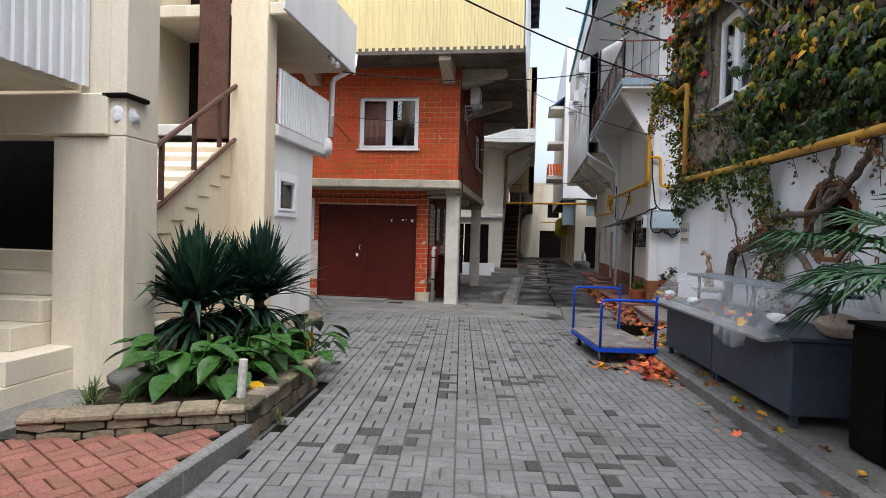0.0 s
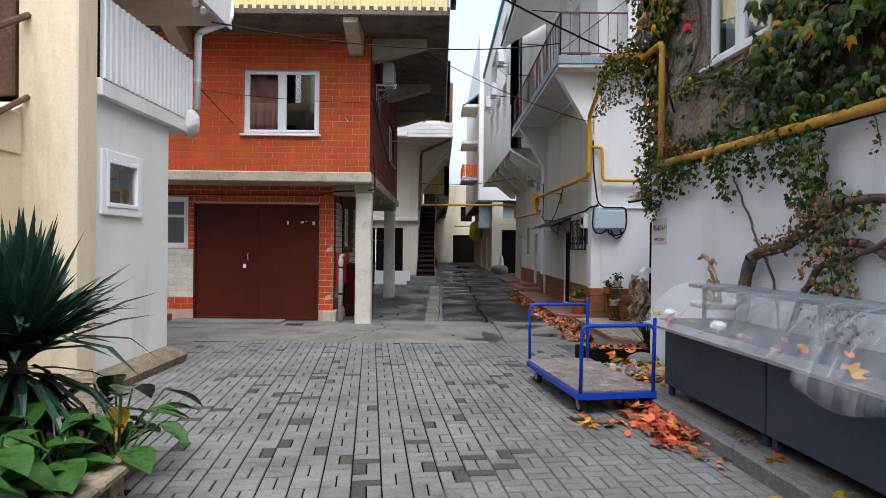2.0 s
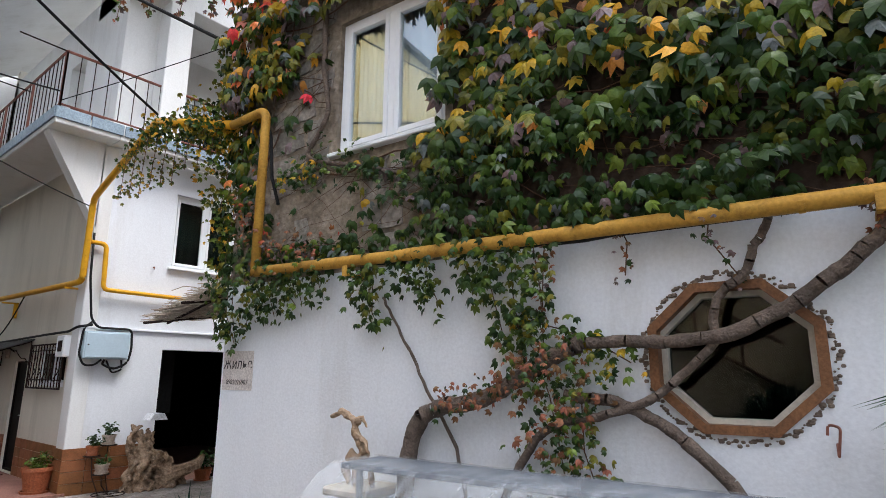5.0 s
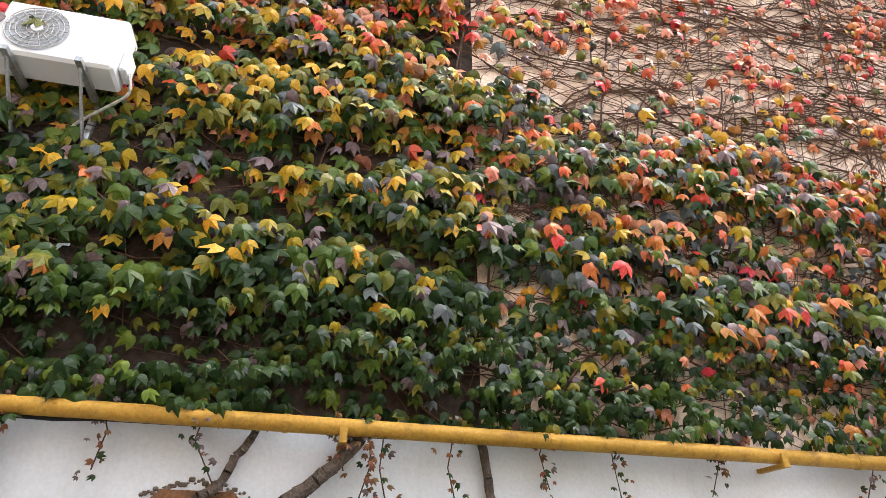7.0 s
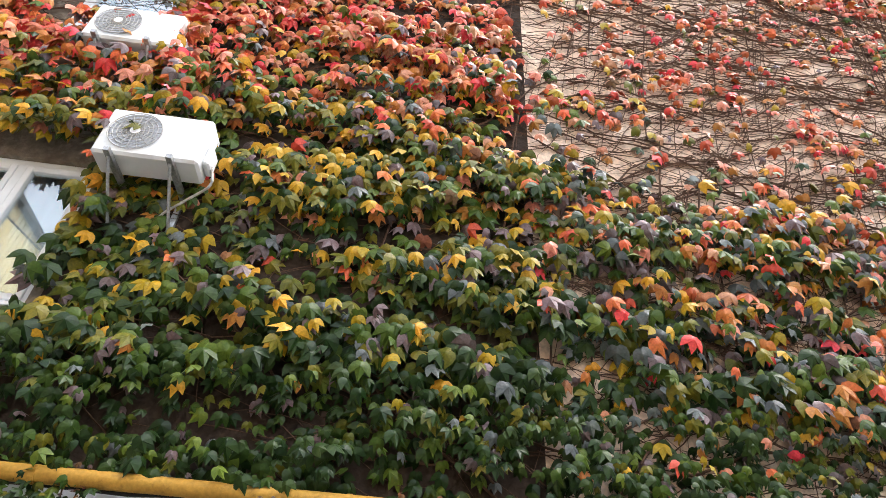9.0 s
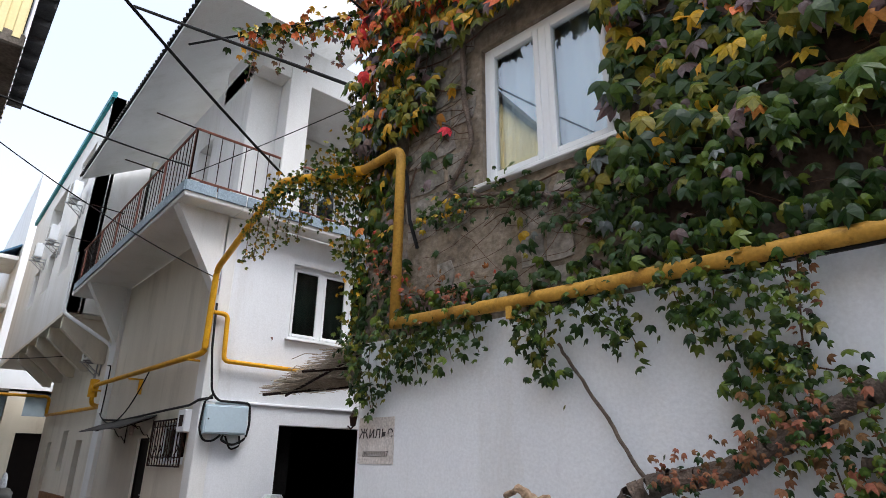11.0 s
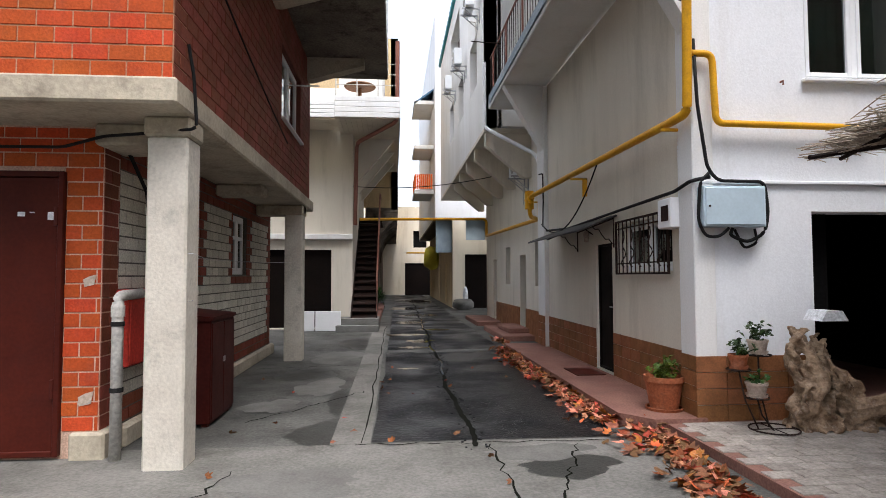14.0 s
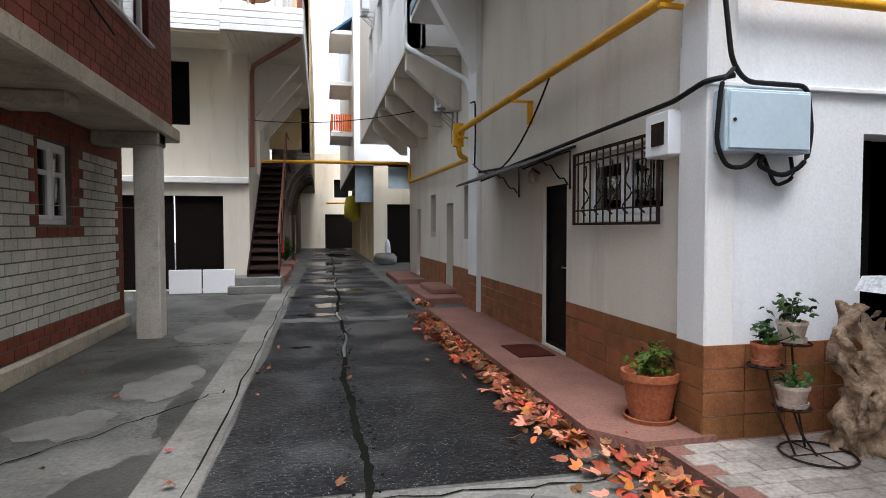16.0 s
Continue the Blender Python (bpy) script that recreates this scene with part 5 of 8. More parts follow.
part("regulator", Geo().tube([(2.84, 22.2, 3.3), (2.84, 22.2, 2.9)], 0.1, 12).tube([(2.84, 22.05, 3.12), (2.84, 22.35, 3.12)], 0.08, 12), M_YPIPE2, gp)

# ---- ivy: stems, trunks, leaves ----
def trunk(pts, r0, r1, out, sub=4, seed=1):
    rr = random.Random(seed)
    P = [Vector((u, out, z)) for u, z in pts]
    fine = []
    for i in range(len(P) - 1):
        p0, p1, p2, p3 = P[max(i - 1, 0)], P[i], P[i + 1], P[min(i + 2, len(P) - 1)]
        for k in range(sub):
            t = k / sub
            q = 0.5 * ((2 * p1) + (p2 - p0) * t + (2 * p0 - 5 * p1 + 4 * p2 - p3) * t * t + (3 * p1 - p0 - 3 * p2 + p3) * t ** 3)
            fine.append(q + Vector((rr.uniform(-0.006, 0.006), rr.uniform(-0.012, 0.012), rr.uniform(-0.006, 0.006))))
    fine.append(P[-1])
    g = Geo(IVY)
    n = len(fine)
    for i in range(n - 1):
        ra, rb = (r0 + (r1 - r0) * j / n for j in (i, i + 1))
        g.tube([fine[i], fine[i + 1]], ra * rr.uniform(0.92, 1.1), 8, r2=rb * rr.uniform(0.95, 1.08), cap=i in (0, n - 2))
    return part("trunk", g, M_BARK, vine, smooth=True)


vine = thing("old_vine", on_ivy(3, 0.05, 0.1), "old gnarled creeper trunks crossing the white wall", "creeper")
trunk([(2.05, 0.2), (2.08, 0.7), (2.17, 1.23), (2.25, 1.42), (2.44, 1.52), (2.7, 1.56), (2.97, 1.68), (3.21, 1.82), (3.42, 1.91)], 0.062, 0.050, 0.1, seed=1)
trunk([(3.32, 1.88), (3.4, 1.91), (3.7, 1.92), (3.97, 1.91), (4.23, 1.94), (4.49, 2.06), (4.71, 2.21), (4.89, 2.36), (5.02, 2.52)], 0.034, 0.040, 0.1, seed=2)
trunk([(2.8, 0.8), (3.07, 1.29), (3.26, 1.44), (3.5, 1.5), (3.79, 1.59), (3.96, 1.72), (4.16, 1.91)], 0.026, 0.022, 0.09, seed=3)
trunk([(3.3, 1.62), (3.42, 1.6), (3.61, 1.58), (3.83, 1.48), (4.02, 1.35), (4.3, 1.0), (4.5, 0.4)], 0.030, 0.038, 0.07, seed=4)
trunk([(4.15, 1.91), (4.18, 2.13), (4.31, 2.24), (4.38, 2.39), (4.45, 2.49), (4.47, 2.58)], 0.024, 0.022, 0.08, seed=5)
trunk([(1.85, 2.3), (1.93, 2.16), (2.07, 1.96), (2.21, 1.73), (2.34, 1.52), (2.51, 1.25), (2.6, 0.9), (2.7, 0.5)], 0.010, 0.013, 0.05, seed=6)
trunk([(1.03, 5.3), (1.07, 4.86), (1.09, 4.36), (1.15, 4.01), (1.03, 3.8), (0.93, 3.62), (1.35, 3.47), (1.7, 3.38), (1.92, 3.28), (2.21, 3.33)], 0.026, 0.016, 0.06, seed=7)
trunk([(5.72, 2.6), (5.77, 2.35), (5.82, 2.0), (5.9, 1.4), (5.9, 0.4)], 0.026, 0.03, 0.05, seed=8)

# net of thin stems over the whole wall
g = Geo(IVY)
rs = random.Random(21)
for i in range(4300):
    u, z = rs.uniform(0.1, 12.6), rs.uniform(2.7, 9.5)
    if u < 5.5 and rs.random() < 0.7:
        continue
    d = rs.choice((-1, 1)) * rs.uniform(0.05, 0.5) + (0.0 if u < 5.7 else 0.35)
    pts = []
    for k in range(rs.randint(6, 13)):
        if not (0 < u < 12.75 and 2.6 < z < 9.78) or (WIN_I[0] - 0.05 < u < WIN_I[1] + 0.05 and WIN_I[2] - 0.1 < z < WIN_I[3] + 0.05):
            break
        pts.append((u, 0.02 + 0.02 * rs.random(), z))
        d += rs.uniform(-0.45, 0.45)
        d *= 0.9
        s = rs.uniform(0.12, 0.22)
        u += s * math.cos(d) * (1 if i % 7 else 0.25)
        z += s * math.sin(d) + (0 if i % 7 else 0.16)
    if len(pts) > 2:
        g.tube(pts, rs.choice((0.002, 0.0025, 0.003, 0.0035, 0.004, 0.005, 0.009)), 4, cap=False)
solid("vine_net", g, M_STEM, "net of thin brown vine stems over the wall", "vine", kind="stuff", fix=False)


def ivy_colours(u, z, r):
    """Which leaf colours grow where: dark green low down, yellow and orange above, red under the eaves."""
    h = (z - 2.6) / 7.0
    if u < 3.0 and z > 4.9:
        h = 0.42 + 0.22 * (z - 5.2)
    if u > 5.8:
        h += 0.05 * (u - 5.8)
    low = u > 5.7
    tab = ((0.10, (0.74, 0.16, 0, 0, 0, 0.02, 0, 0.05, 0, 0.03, 0)),
           (0.22, (0.44, 0.20, 0.04, 0.05, 0.02, 0.10, 0, 0.10, 0.03, 0.10, 0) if low else (0.46, 0.22, 0.08, 0.01, 0, 0.07, 0, 0.18, 0, 0.03, 0)),
           (0.36, (0.22, 0.20, 0.10, 0.09, 0.05, 0.11, 0, 0.14, 0.05, 0.12, 0) if low else (0.22, 0.21, 0.17, 0.04, 0.005, 0.09, 0.01, 0.26, 0.01, 0.03, 0)),
           (0.48, (0.14, 0.16, 0.14, 0.12, 0.05, 0.12, 0, 0.15, 0.07, 0.12, 0) if low else (0.14, 0.17, 0.24, 0.08, 0.02, 0.09, 0.01, 0.24, 0.03, 0.03, 0)),
           (0.60, (0.05, 0.08, 0.16, 0.24, 0.16, 0.06, 0, 0.10, 0.20, 0.04, 0)), (2.0, (0, 0.02, 0.06, 0.27, 0.36, 0.02, 0.02, 0.03, 0.26, 0, 0.02)))
    for top, probs in tab:
        if h + r.uniform(-0.07, 0.07) < top:
            break
    x = r.random() * sum(probs)
    for i, p in enumerate(probs):
        x -= p
        if x <= 0:
            return i
    return 0


def ivy_density(u, z):
    """Share of the wall covered, 0 to 1."""
    if WIN_I[0] - 0.04 < u < WIN_I[1] - 0.02 and WIN_I[2] - 0.02 < z < WIN_I[3] + 0.1:
        return 0.0
    if 1.25 < u < 2.35 and 6.4 < z < 7.75:
        return 0.0
    if u < 2.1 and z < 5.0:
        d = 0.02
        if z < 2.85:
            d = 0.6
        if u < 0.28:
            d = max(d, 0.4)
        if u < 0.75 and z > 4.35:
            d = 0.8
        if 1.5 < u and z < 3.5:
            d = max(d, 0.12)
        return d
    if u < 2.45 and z < 3.6:
        return 0.55
    # the shoots lie in tiers, with dark gaps between them
    tier = 0.62 + 1.5 * noise.noise(Vector((u * 0.75, z * 3.1, 7.7))) + 0.5 * noise.noise(Vector((u * 2.6, z * 5.0, 1.2)))
    tier = min(1.0, max(0.55 if u < 3.3 else 0.14, tier + (0.35 if z < 3.3 else 0.0)))
    edge = 5.5 - 0.10 * max(0, u - 5) if u > 5.6 else 7.2 + 0.0 * u
    if u > 5.6 and z < 4.7 and (u * 1.7 + z * 2.3) % 1.9 < 0.35:
        return 0.75
    if z < edge:
        return tier * (1.0 if u < 5.9 else 0.9)
    if u < 5.6:
        return 0.5 * tier
    d = 0.06 + 0.5 * max(0.0, noise.noise(Vector((u * 0.8, z * 1.5, 4.0)))) - 0.01 * (z - edge)
    if z > 9.0:
        d = 0.3 + 0.5 * max(0.0, z - 9.4)
    if u > 11.3:
        d = 0.4 + 0.25 * (u - 11.3)
    return d


rs = random.Random(42)
near_leaves, leaf_geo = [], Geo()
verts, faces, mis = [], [], []
IR = IVY.to_3x3().to_4x4()
count = 0
for i in range(52000):
    u, z = rs.uniform(-0.25, 12.95), rs.uniform(2.62, 10.08)
    if rs.random() > ivy_density(u, z) or noise.noise(Vector((u * 1.3, z * 1.9, 3.1))) < -0.66:
        continue
    small = 0.72 if z < 3.3 else 1.0
    size = rs.uniform(0.075, 0.140) * small * (0.85 if u > 7 and z > 6 else 1)
    out = rs.uniform(0.04, 0.26) if ivy_density(u, z) > 0.6 else rs.uniform(0.03, 0.10)
    if u < 3.2 and z > 4.95:
        out += 0.14
    # the blade hangs from its stalk, tip down, face outwards and up
    loc = IVY @ Vector((u, out, z))
    m = Matrix.Translation(loc) @ IR @ Matrix(((1, 0, 0, 0), (0, 0, 1, 0), (0, 1, 0, 0), (0, 0, 0, 1))) @ Euler((rs.gauss(-0.06, 0.36), rs.gauss(0, 0.42), rs.gauss(0, 0.45))).to_matrix().to_4x4()
    c = ivy_colours(u, z, rs)
    near = 3.4 < u < 4.9 and 3.9 < z < 5.2 and out > 0.17 and count < 300
    pts = leaf_points(size, m)
    if near:
        count += 1
        near_leaves.append((pts, c, loc))
    else:
        n = len(verts)
        verts += pts
        faces += [[a + n for a in f] for f in LEAF_FACES]
        mis += [c] * 12
leaf_geo.v, leaf_geo.f, leaf_geo.mi = verts, faces, mis
ivy = thing("ivy", on_ivy(4, 0.0, 2.6), "dense autumn creeper, green turning yellow, orange and red", "creeper")
tagged(part("foliage", leaf_geo, M_LEAVES, ivy, fix=False), kind="stuff")
for pts, c, loc in near_leaves:
    g = Geo()
    g.v, g.f, g.mi = pts, [list(f) for f in LEAF_FACES], [0] * 12
    part("leaf", g, M_LEAVES[c], ivy, fix=False)


def strand(pts, n, size, colours, seed, spread=0.06, name="ivy_strand", label="hanging strand of small ivy leaves", stem=0.004, frame=None):
    """A thin trailing stem with small leaves on it."""
    r = random.Random(seed)
    F = frame or IVY
    FR = F.to_3x3().to_4x4()
    P = [Vector(p) for p in pts]
    t = thing(name, F @ P[0], label, "creeper", "hanging ivy strands")
    part("stem", Geo(F).tube(P, stem, 4, cap=False), M_STEM, t, fix=False)
    g = Geo()
    for k in range(n):
        f = r.random() * (len(P) - 1)
        i = min(int(f), len(P) - 2)
        q = P[i].lerp(P[i + 1], f - i) + Vector((r.gauss(0, spread), abs(r.gauss(0, spread * 0.6)) + 0.01, r.gauss(0, spread)))
        m = Matrix.Translation(F @ q) @ FR @ Matrix(((1, 0, 0, 0), (0, 0, 1, 0), (0, 1, 0, 0), (0, 0, 0, 1))) @ Euler((r.gauss(-0.4, 0.5), r.gauss(0, 0.5), r.gauss(0, 0.7))).to_matrix().to_4x4()
        g.add(leaf_points(size * r.uniform(0.6, 1.25), m), LEAF_FACES, r.choice(colours))
    tagged(part("leaves", g, M_LEAVES, t, fix=False), kind="stuff")


# fringe that hangs over the white wall under the gas main
rs = random.Random(8)
k = 0
for u0, low, n in ((-0.12, 2.05, 50), (0.02, 2.0, 50), (0.14, 1.96, 55), (0.28, 2.1, 50), (0.42, 2.2, 55), (0.6, 2.22, 60), (0.8, 2.3, 60), (1.0, 2.3, 60), (1.25, 2.32, 50), (1.5, 2.12, 60), (1.62, 2.05, 55), (1.9, 2.35, 55), (2.15, 2.2, 60),
                   (2.45, 2.25, 60), (2.65, 1.95, 80), (2.8, 1.8, 90), (2.95, 1.85, 80), (3.05, 2.1, 45), (3.5, 2.3, 18), (4.0, 2.25, 26), (4.7, 2.35, 30), (4.85, 2.1, 30), (4.95, 2.05, 24), (5.35, 2.1, 22), (5.9, 2.3, 16), (6.3, 2.25, 16), (7.0, 2.3, 20), (8.2, 2.3, 20)):
    u0 += 0.2 if u0 > 1.4 else 0.0
    pts = [(u0, 0.16, 2.60), (u0 + rs.uniform(-0.05, 0.05), 0.13, (2.66 + low) / 2), (u0 + rs.uniform(-0.1, 0.1), 0.05, low)]
    strand(pts, n, 0.055 if u0 < 3.2 else 0.036, (0, 0, 0, 1, 1, 7) if u0 < 3.2 else (6, 6, 0, 5), 100 + k, 0.07 if u0 < 3.2 else 0.04)
    k += 1
strand([(2.95, 0.06, 2.1), (3.3, 0.05, 2.0), (3.5, 0.05, 1.92), (3.7, 0.05, 1.8)], 60, 0.05, (1, 1, 2, 0), 201, 0.05)
strand([(3.1, 0.07, 1.9), (3.2, 0.06, 1.6), (3.25, 0.05, 1.3), (3.3, 0.05, 1.0)], 240, 0.042, (6, 6, 0, 1, 0), 202, 0.13, label="dense tangle of browning ivy leaves")
strand([(3.35, 0.07, 1.85), (3.4, 0.06, 1.6), (3.4, 0.05, 1.3), (3.5, 0.05, 1.0)], 190, 0.042, (6, 1, 7, 0), 203, 0.11, label="dense tangle of browning ivy leaves")
strand([(2.42, 0.13, 1.55), (2.7, 0.13, 1.6), (3.0, 0.13, 1.72), (3.25, 0.13, 1.86)], 150, 0.036, (6, 6, 6, 0), 204, 0.06, label="dry brown ivy leaves on the trunk")
strand([(5.95, 0.05, 1.95), (5.75, 0.05, 2.15), (5.5, 0.05, 2.12), (5.45, 0.05, 1.95)], 50, 0.05, (1, 1, 2), 205, 0.03)
# dry tangle and red leaves at the corner by the riser
strand([(0.15, 0.08, 3.4), (0.2, 0.08, 3.0), (0.5, 0.08, 2.85), (0.9, 0.08, 2.8), (1.3, 0.08, 2.78)], 170, 0.038, (6, 6, 10, 5, 0, 6), 206, 0.09, label="dry russet creeper leaves at the wall corner")
strand([(0.9, 0.06, 3.6), (1.4, 0.06, 3.45), (1.9, 0.06, 3.3), (2.2, 0.06, 3.1)], 130, 0.05, (0, 0, 1), 207, 0.12)
strand([(0.5, 0.06, 3.5), (0.8, 0.06, 3.45), (1.1, 0.06, 3.4)], 60, 0.05, (0, 1, 2), 208, 0.06)
# corner growth that leans towards the alley, along the pipe, and the strand on the overhead cable
XY = plane((0, 0, 0), (1, 0, 0), (0, 1, 0))
for j, (p, q, n, sp) in enumerate((((2.5, 10.5, 4.15), (2.48, 11.4, 4.45), 190, 0.13), ((2.48, 11.2, 4.4), (2.55, 12.7, 4.72), 150, 0.09), ((2.55, 12.5, 4.75), (2.72, 13.9, 4.62), 80, 0.06),
                                   ((2.5, 10.6, 4.2), (2.45, 10.7, 3.3), 130, 0.1), ((2.5, 10.5, 5.1), (2.45, 10.6, 4.2), 170, 0.13), ((2.5, 10.5, 3.4), (2.48, 10.6, 2.6), 110, 0.09))):
    strand([p, (Vector(p) + Vector(q)) / 2 + Vector((0, 0, 0.04)), q], n * 2, 0.046, (0, 1, 1, 7, 7, 2), 300 + j, sp, "ivy_spray", "spray of creeper leaning off the wall corner", frame=XY)
for j in range(9):
    y = 11.0 + j * 0.28
    strand([(2.5, y, 4.35 + 0.1 * j * 0.5), (2.48, y + 0.03, 4.15), (2.47, y + 0.02, 3.85 + 0.05 * (j % 3))], 44, 0.036, (1, 7, 7, 2, 1), 320 + j, 0.035, frame=XY)
strand([(2.45, 10.5, 6.0), (2.0, 11.2, 6.05), (1.6, 11.9, 6.12)], 170, 0.075, (1, 2, 3, 0, 2), 340, 0.09, "cable_creeper", "autumn creeper grown along an overhead cable", frame=XY)
for j in range(4):
    strand([(1.7 + 0.2 * j, 11.8 - 0.3 * j, 6.05), (1.68 + 0.2 * j, 11.8 - 0.3 * j, 5.75), (1.66 + 0.2 * j, 11.8 - 0.3 * j, 5.5)], 22, 0.05, (5, 6, 1), 350 + j, 0.03, frame=XY)

# ---- things on the ivy wall ----
def air_conditioner(F, u, z, w=0.62, h=0.42, d=0.24, off=0.16, label="white air conditioner unit on steel brackets"):
    t = thing("air_conditioner", F @ Vector((u, off, z)), label, "air conditioner", "air conditioner units")
    part("housing", Geo(F).box(u - w / 2, u + w / 2, off, off + d, z, z + h, 0.02), M_PVC, t)
    cx, cz, r = u - 0.13, z + h / 2, h * 0.40
    g = Geo(F)
    for q in range(6):
        rr = r * (q + 1) / 6
        ring = [(cx + rr * math.cos(a), off + d + 0.012, cz + rr * math.sin(a)) for a in (2 * math.pi * j / 24 for j in range(25))]
        g.tube(ring, 0.004, 4, cap=False)
    for q in range(16):
        a = q * math.pi / 8
        g.tube([(cx, off + d + 0.012, cz), (cx + r * math.cos(a), off + d + 0.012, cz + r * math.sin(a))], 0.0035, 4, cap=False)
    part("grille", g, M_GPIPE, t, "pale round fan grille")
    part("fan_recess", Geo(F).add([(cx + r * math.cos(a), off + d + 0.003, cz + r * math.sin(a)) for a in (2 * math.pi * j / 24 for j in range(24))], [list(range(24))]), M_STEEL, t)
    part("hub", Geo(F).tube([(cx, off + d, cz), (cx, off + d + 0.02, cz)], 0.035, 14), M_PVC, t)
    for s in (-0.22, 0.2):
        part("bracket", Geo(F).box(u + s - 0.02, u + s + 0.02, 0.0, off + d + 0.06, z - 0.04, z - 0.005).box(u + s - 0.02, u + s + 0.02, 0.0, 0.03, z - 0.4, z - 0.04).tube([(u + s, 0.02, z - 0.36), (u + s, off + d, z - 0.04)], 0.012, 6), M_STEEL, t, "galvanised bracket")
    part("pipe_cover", Geo(F).box(u + w / 2, u + w / 2 + 0.05, off + 0.03, off + d - 0.06, z + 0.06, z + 0.24, 0.015), M_PVC, t)
    part("hose", Geo(F).tube(bent([(u + w / 2 + 0.05, off + 0.1, z + 0.1), (u + w / 2 + 0.1, off + 0.08, z - 0.05), (u + 0.1, 0.06, z - 0.25), (u + 0.2, 0.05, z - 0.7)], 0.08), 0.011, 6), M_GPIPE, t)
    return t


air_conditioner(IVY, 2.86, 4.66, 0.74, 0.46)
air_conditioner(IVY, 2.25, 5.95, 0.74, 0.46)
air_conditioner(IVY, 11.3, 6.55, 0.8, 0.5, label="white air conditioner among red creeper leaves")
air_conditioner(IVY, 11.2, 8.8, 0.8, 0.5, label="white air conditioner high among red creeper leaves")

# handwritten notice
t = thing("paper_notice", on_ivy(0.2, 0.004, 1.6), "weathered handwritten paper notice with a phone number", "notice")
part("sheet", Geo(IVY).box(-0.13, 0.30, 0.003, 0.006, 1.58, 1.93), M_PAPER, t)


def lettering(text, size, at, xdir, ydir, material, parent, name="lettering", bold=0.0):
    """Raised lettering in the built-in font, laid along xdir."""
    cu = bpy.data.curves.new(name, "FONT")
    cu.body, cu.size, cu.extrude, cu.offset, cu.align_x, cu.align_y = text, size * K, 0.0008, bold, "CENTER", "CENTER"
    ob = new(name + "_tmp", cu)
    me = bpy.data.meshes.new_from_object(ob.evaluated_get(bpy.context.evaluated_depsgraph_get()))
    bpy.data.objects.remove(ob)
    x, y = Vector(xdir).normalized(), Vector(ydir).normalized()
    zz = x.cross(y)
    m = Matrix(((x.x, y.x, zz.x, at[0] * K), (x.y, y.y, zz.y, at[1] * K), (x.z, y.z, zz.z, at[2] * K), (0, 0, 0, 1)))
    me.transform(WORLD[parent.name].inverted() @ m)
    me.materials.clear()
    me.materials.append(material)
    o = new(name, me)
    o.parent = parent
    WORLD[o.name] = WORLD[parent.name]
    return o


lettering("Жильё", 0.13, on_ivy(0.085, 0.0075, 1.81), WALLDIR, (0.06, 0, 1), M_INK, t)
lettering("8982026907", 0.062, on_ivy(0.085, 0.0075, 1.65), WALLDIR, (0.04, 0, 1), M_INK, t)
for u in (4.63, 5.01):
    solid("wall_hook", Geo(IVY).tube(bent([(u, 0.0, 1.42), (u, 0.05, 1.36), (u + 0.02, 0.06, 1.5), (u - 0.03, 0.05, 1.51), (u - 0.035, 0.05, 1.46)], 0.02), 0.007, 6), M_REDRAIL, "small rusty wall hook", "hook", "wall hooks")
# gnarled driftwood perched on the wall behind the counter
g = Geo(IVY)
rs = random.Random(3)
for pts, r in (([(1.84, 0.25, 0.97), (1.82, 0.25, 1.1), (1.87, 0.24, 1.2), (1.80, 0.24, 1.32), (1.76, 0.24, 1.42), (1.66, 0.25, 1.47), (1.57, 0.25, 1.43)], 0.042), ([(1.79, 0.24, 1.2), (1.72, 0.25, 1.12), (1.74, 0.25, 0.98)], 0.034), ([(1.87, 0.24, 1.2), (1.94, 0.24, 1.08), (1.97, 0.24, 0.97)], 0.036), ([(1.78, 0.24, 1.38), (1.86, 0.24, 1.44), (1.90, 0.24, 1.36)], 0.022), ([(1.80, 0.24, 1.3), (1.90, 0.26, 1.28), (1.93, 0.27, 1.2)], 0.022)):
    fine = []
    for a, b in zip(pts, pts[1:]):
        fine += [Vector(a).lerp(Vector(b), k / 5) for k in range(5)]
    g.tube(fine + [Vector(pts[-1])], r, 9, r2=r * 0.45)
for i, p in enumerate(g.v):
    q = p * 22.0
    g.v[i] = p + Vector((noise.noise(q), noise.noise(q + Vector((7, 1, 3))), noise.noise(q + Vector((2, 9, 5))))) * 0.022
dw = solid("driftwood_ornament", g, M_ROOT, "twisted weathered root ornament on a ledge", "ornament", smooth=True)
dm = dw.modifiers.new("remesh", "REMESH")
dm.mode, dm.voxel_size, dm.use_smooth_shade = "VOXEL", 0.009, True
solid("driftwood_ledge", Geo(IVY).box(1.64, 2.04, 0.0, 0.40, 0.92, 0.98, 0.015), M_SLAB, "small stone ledge on the white wall", "ledge", kind="structure")

# ---- raised kerb platform along the ivy wall ----
kp = thing("kerb", on_ivy(4, 1.05, -0.2), "worn concrete kerb platform along the wall", "kerb", kind="structure")
g = Geo(IVY).box(1.6, 14.0, 0.0, 0.92, -0.3, 0.085, 0.01)
part("platform", g, M_SCREED, kp)
rs = random.Random(4)
u = 1.6
while u < 14:
    part("kerb_stone", Geo(IVY).box(u + 0.006, u + 0.96, 0.92, 1.06, -0.3, 0.085 + rs.uniform(-0.006, 0.006), 0.018), M_KERB, kp)
    u += 0.97

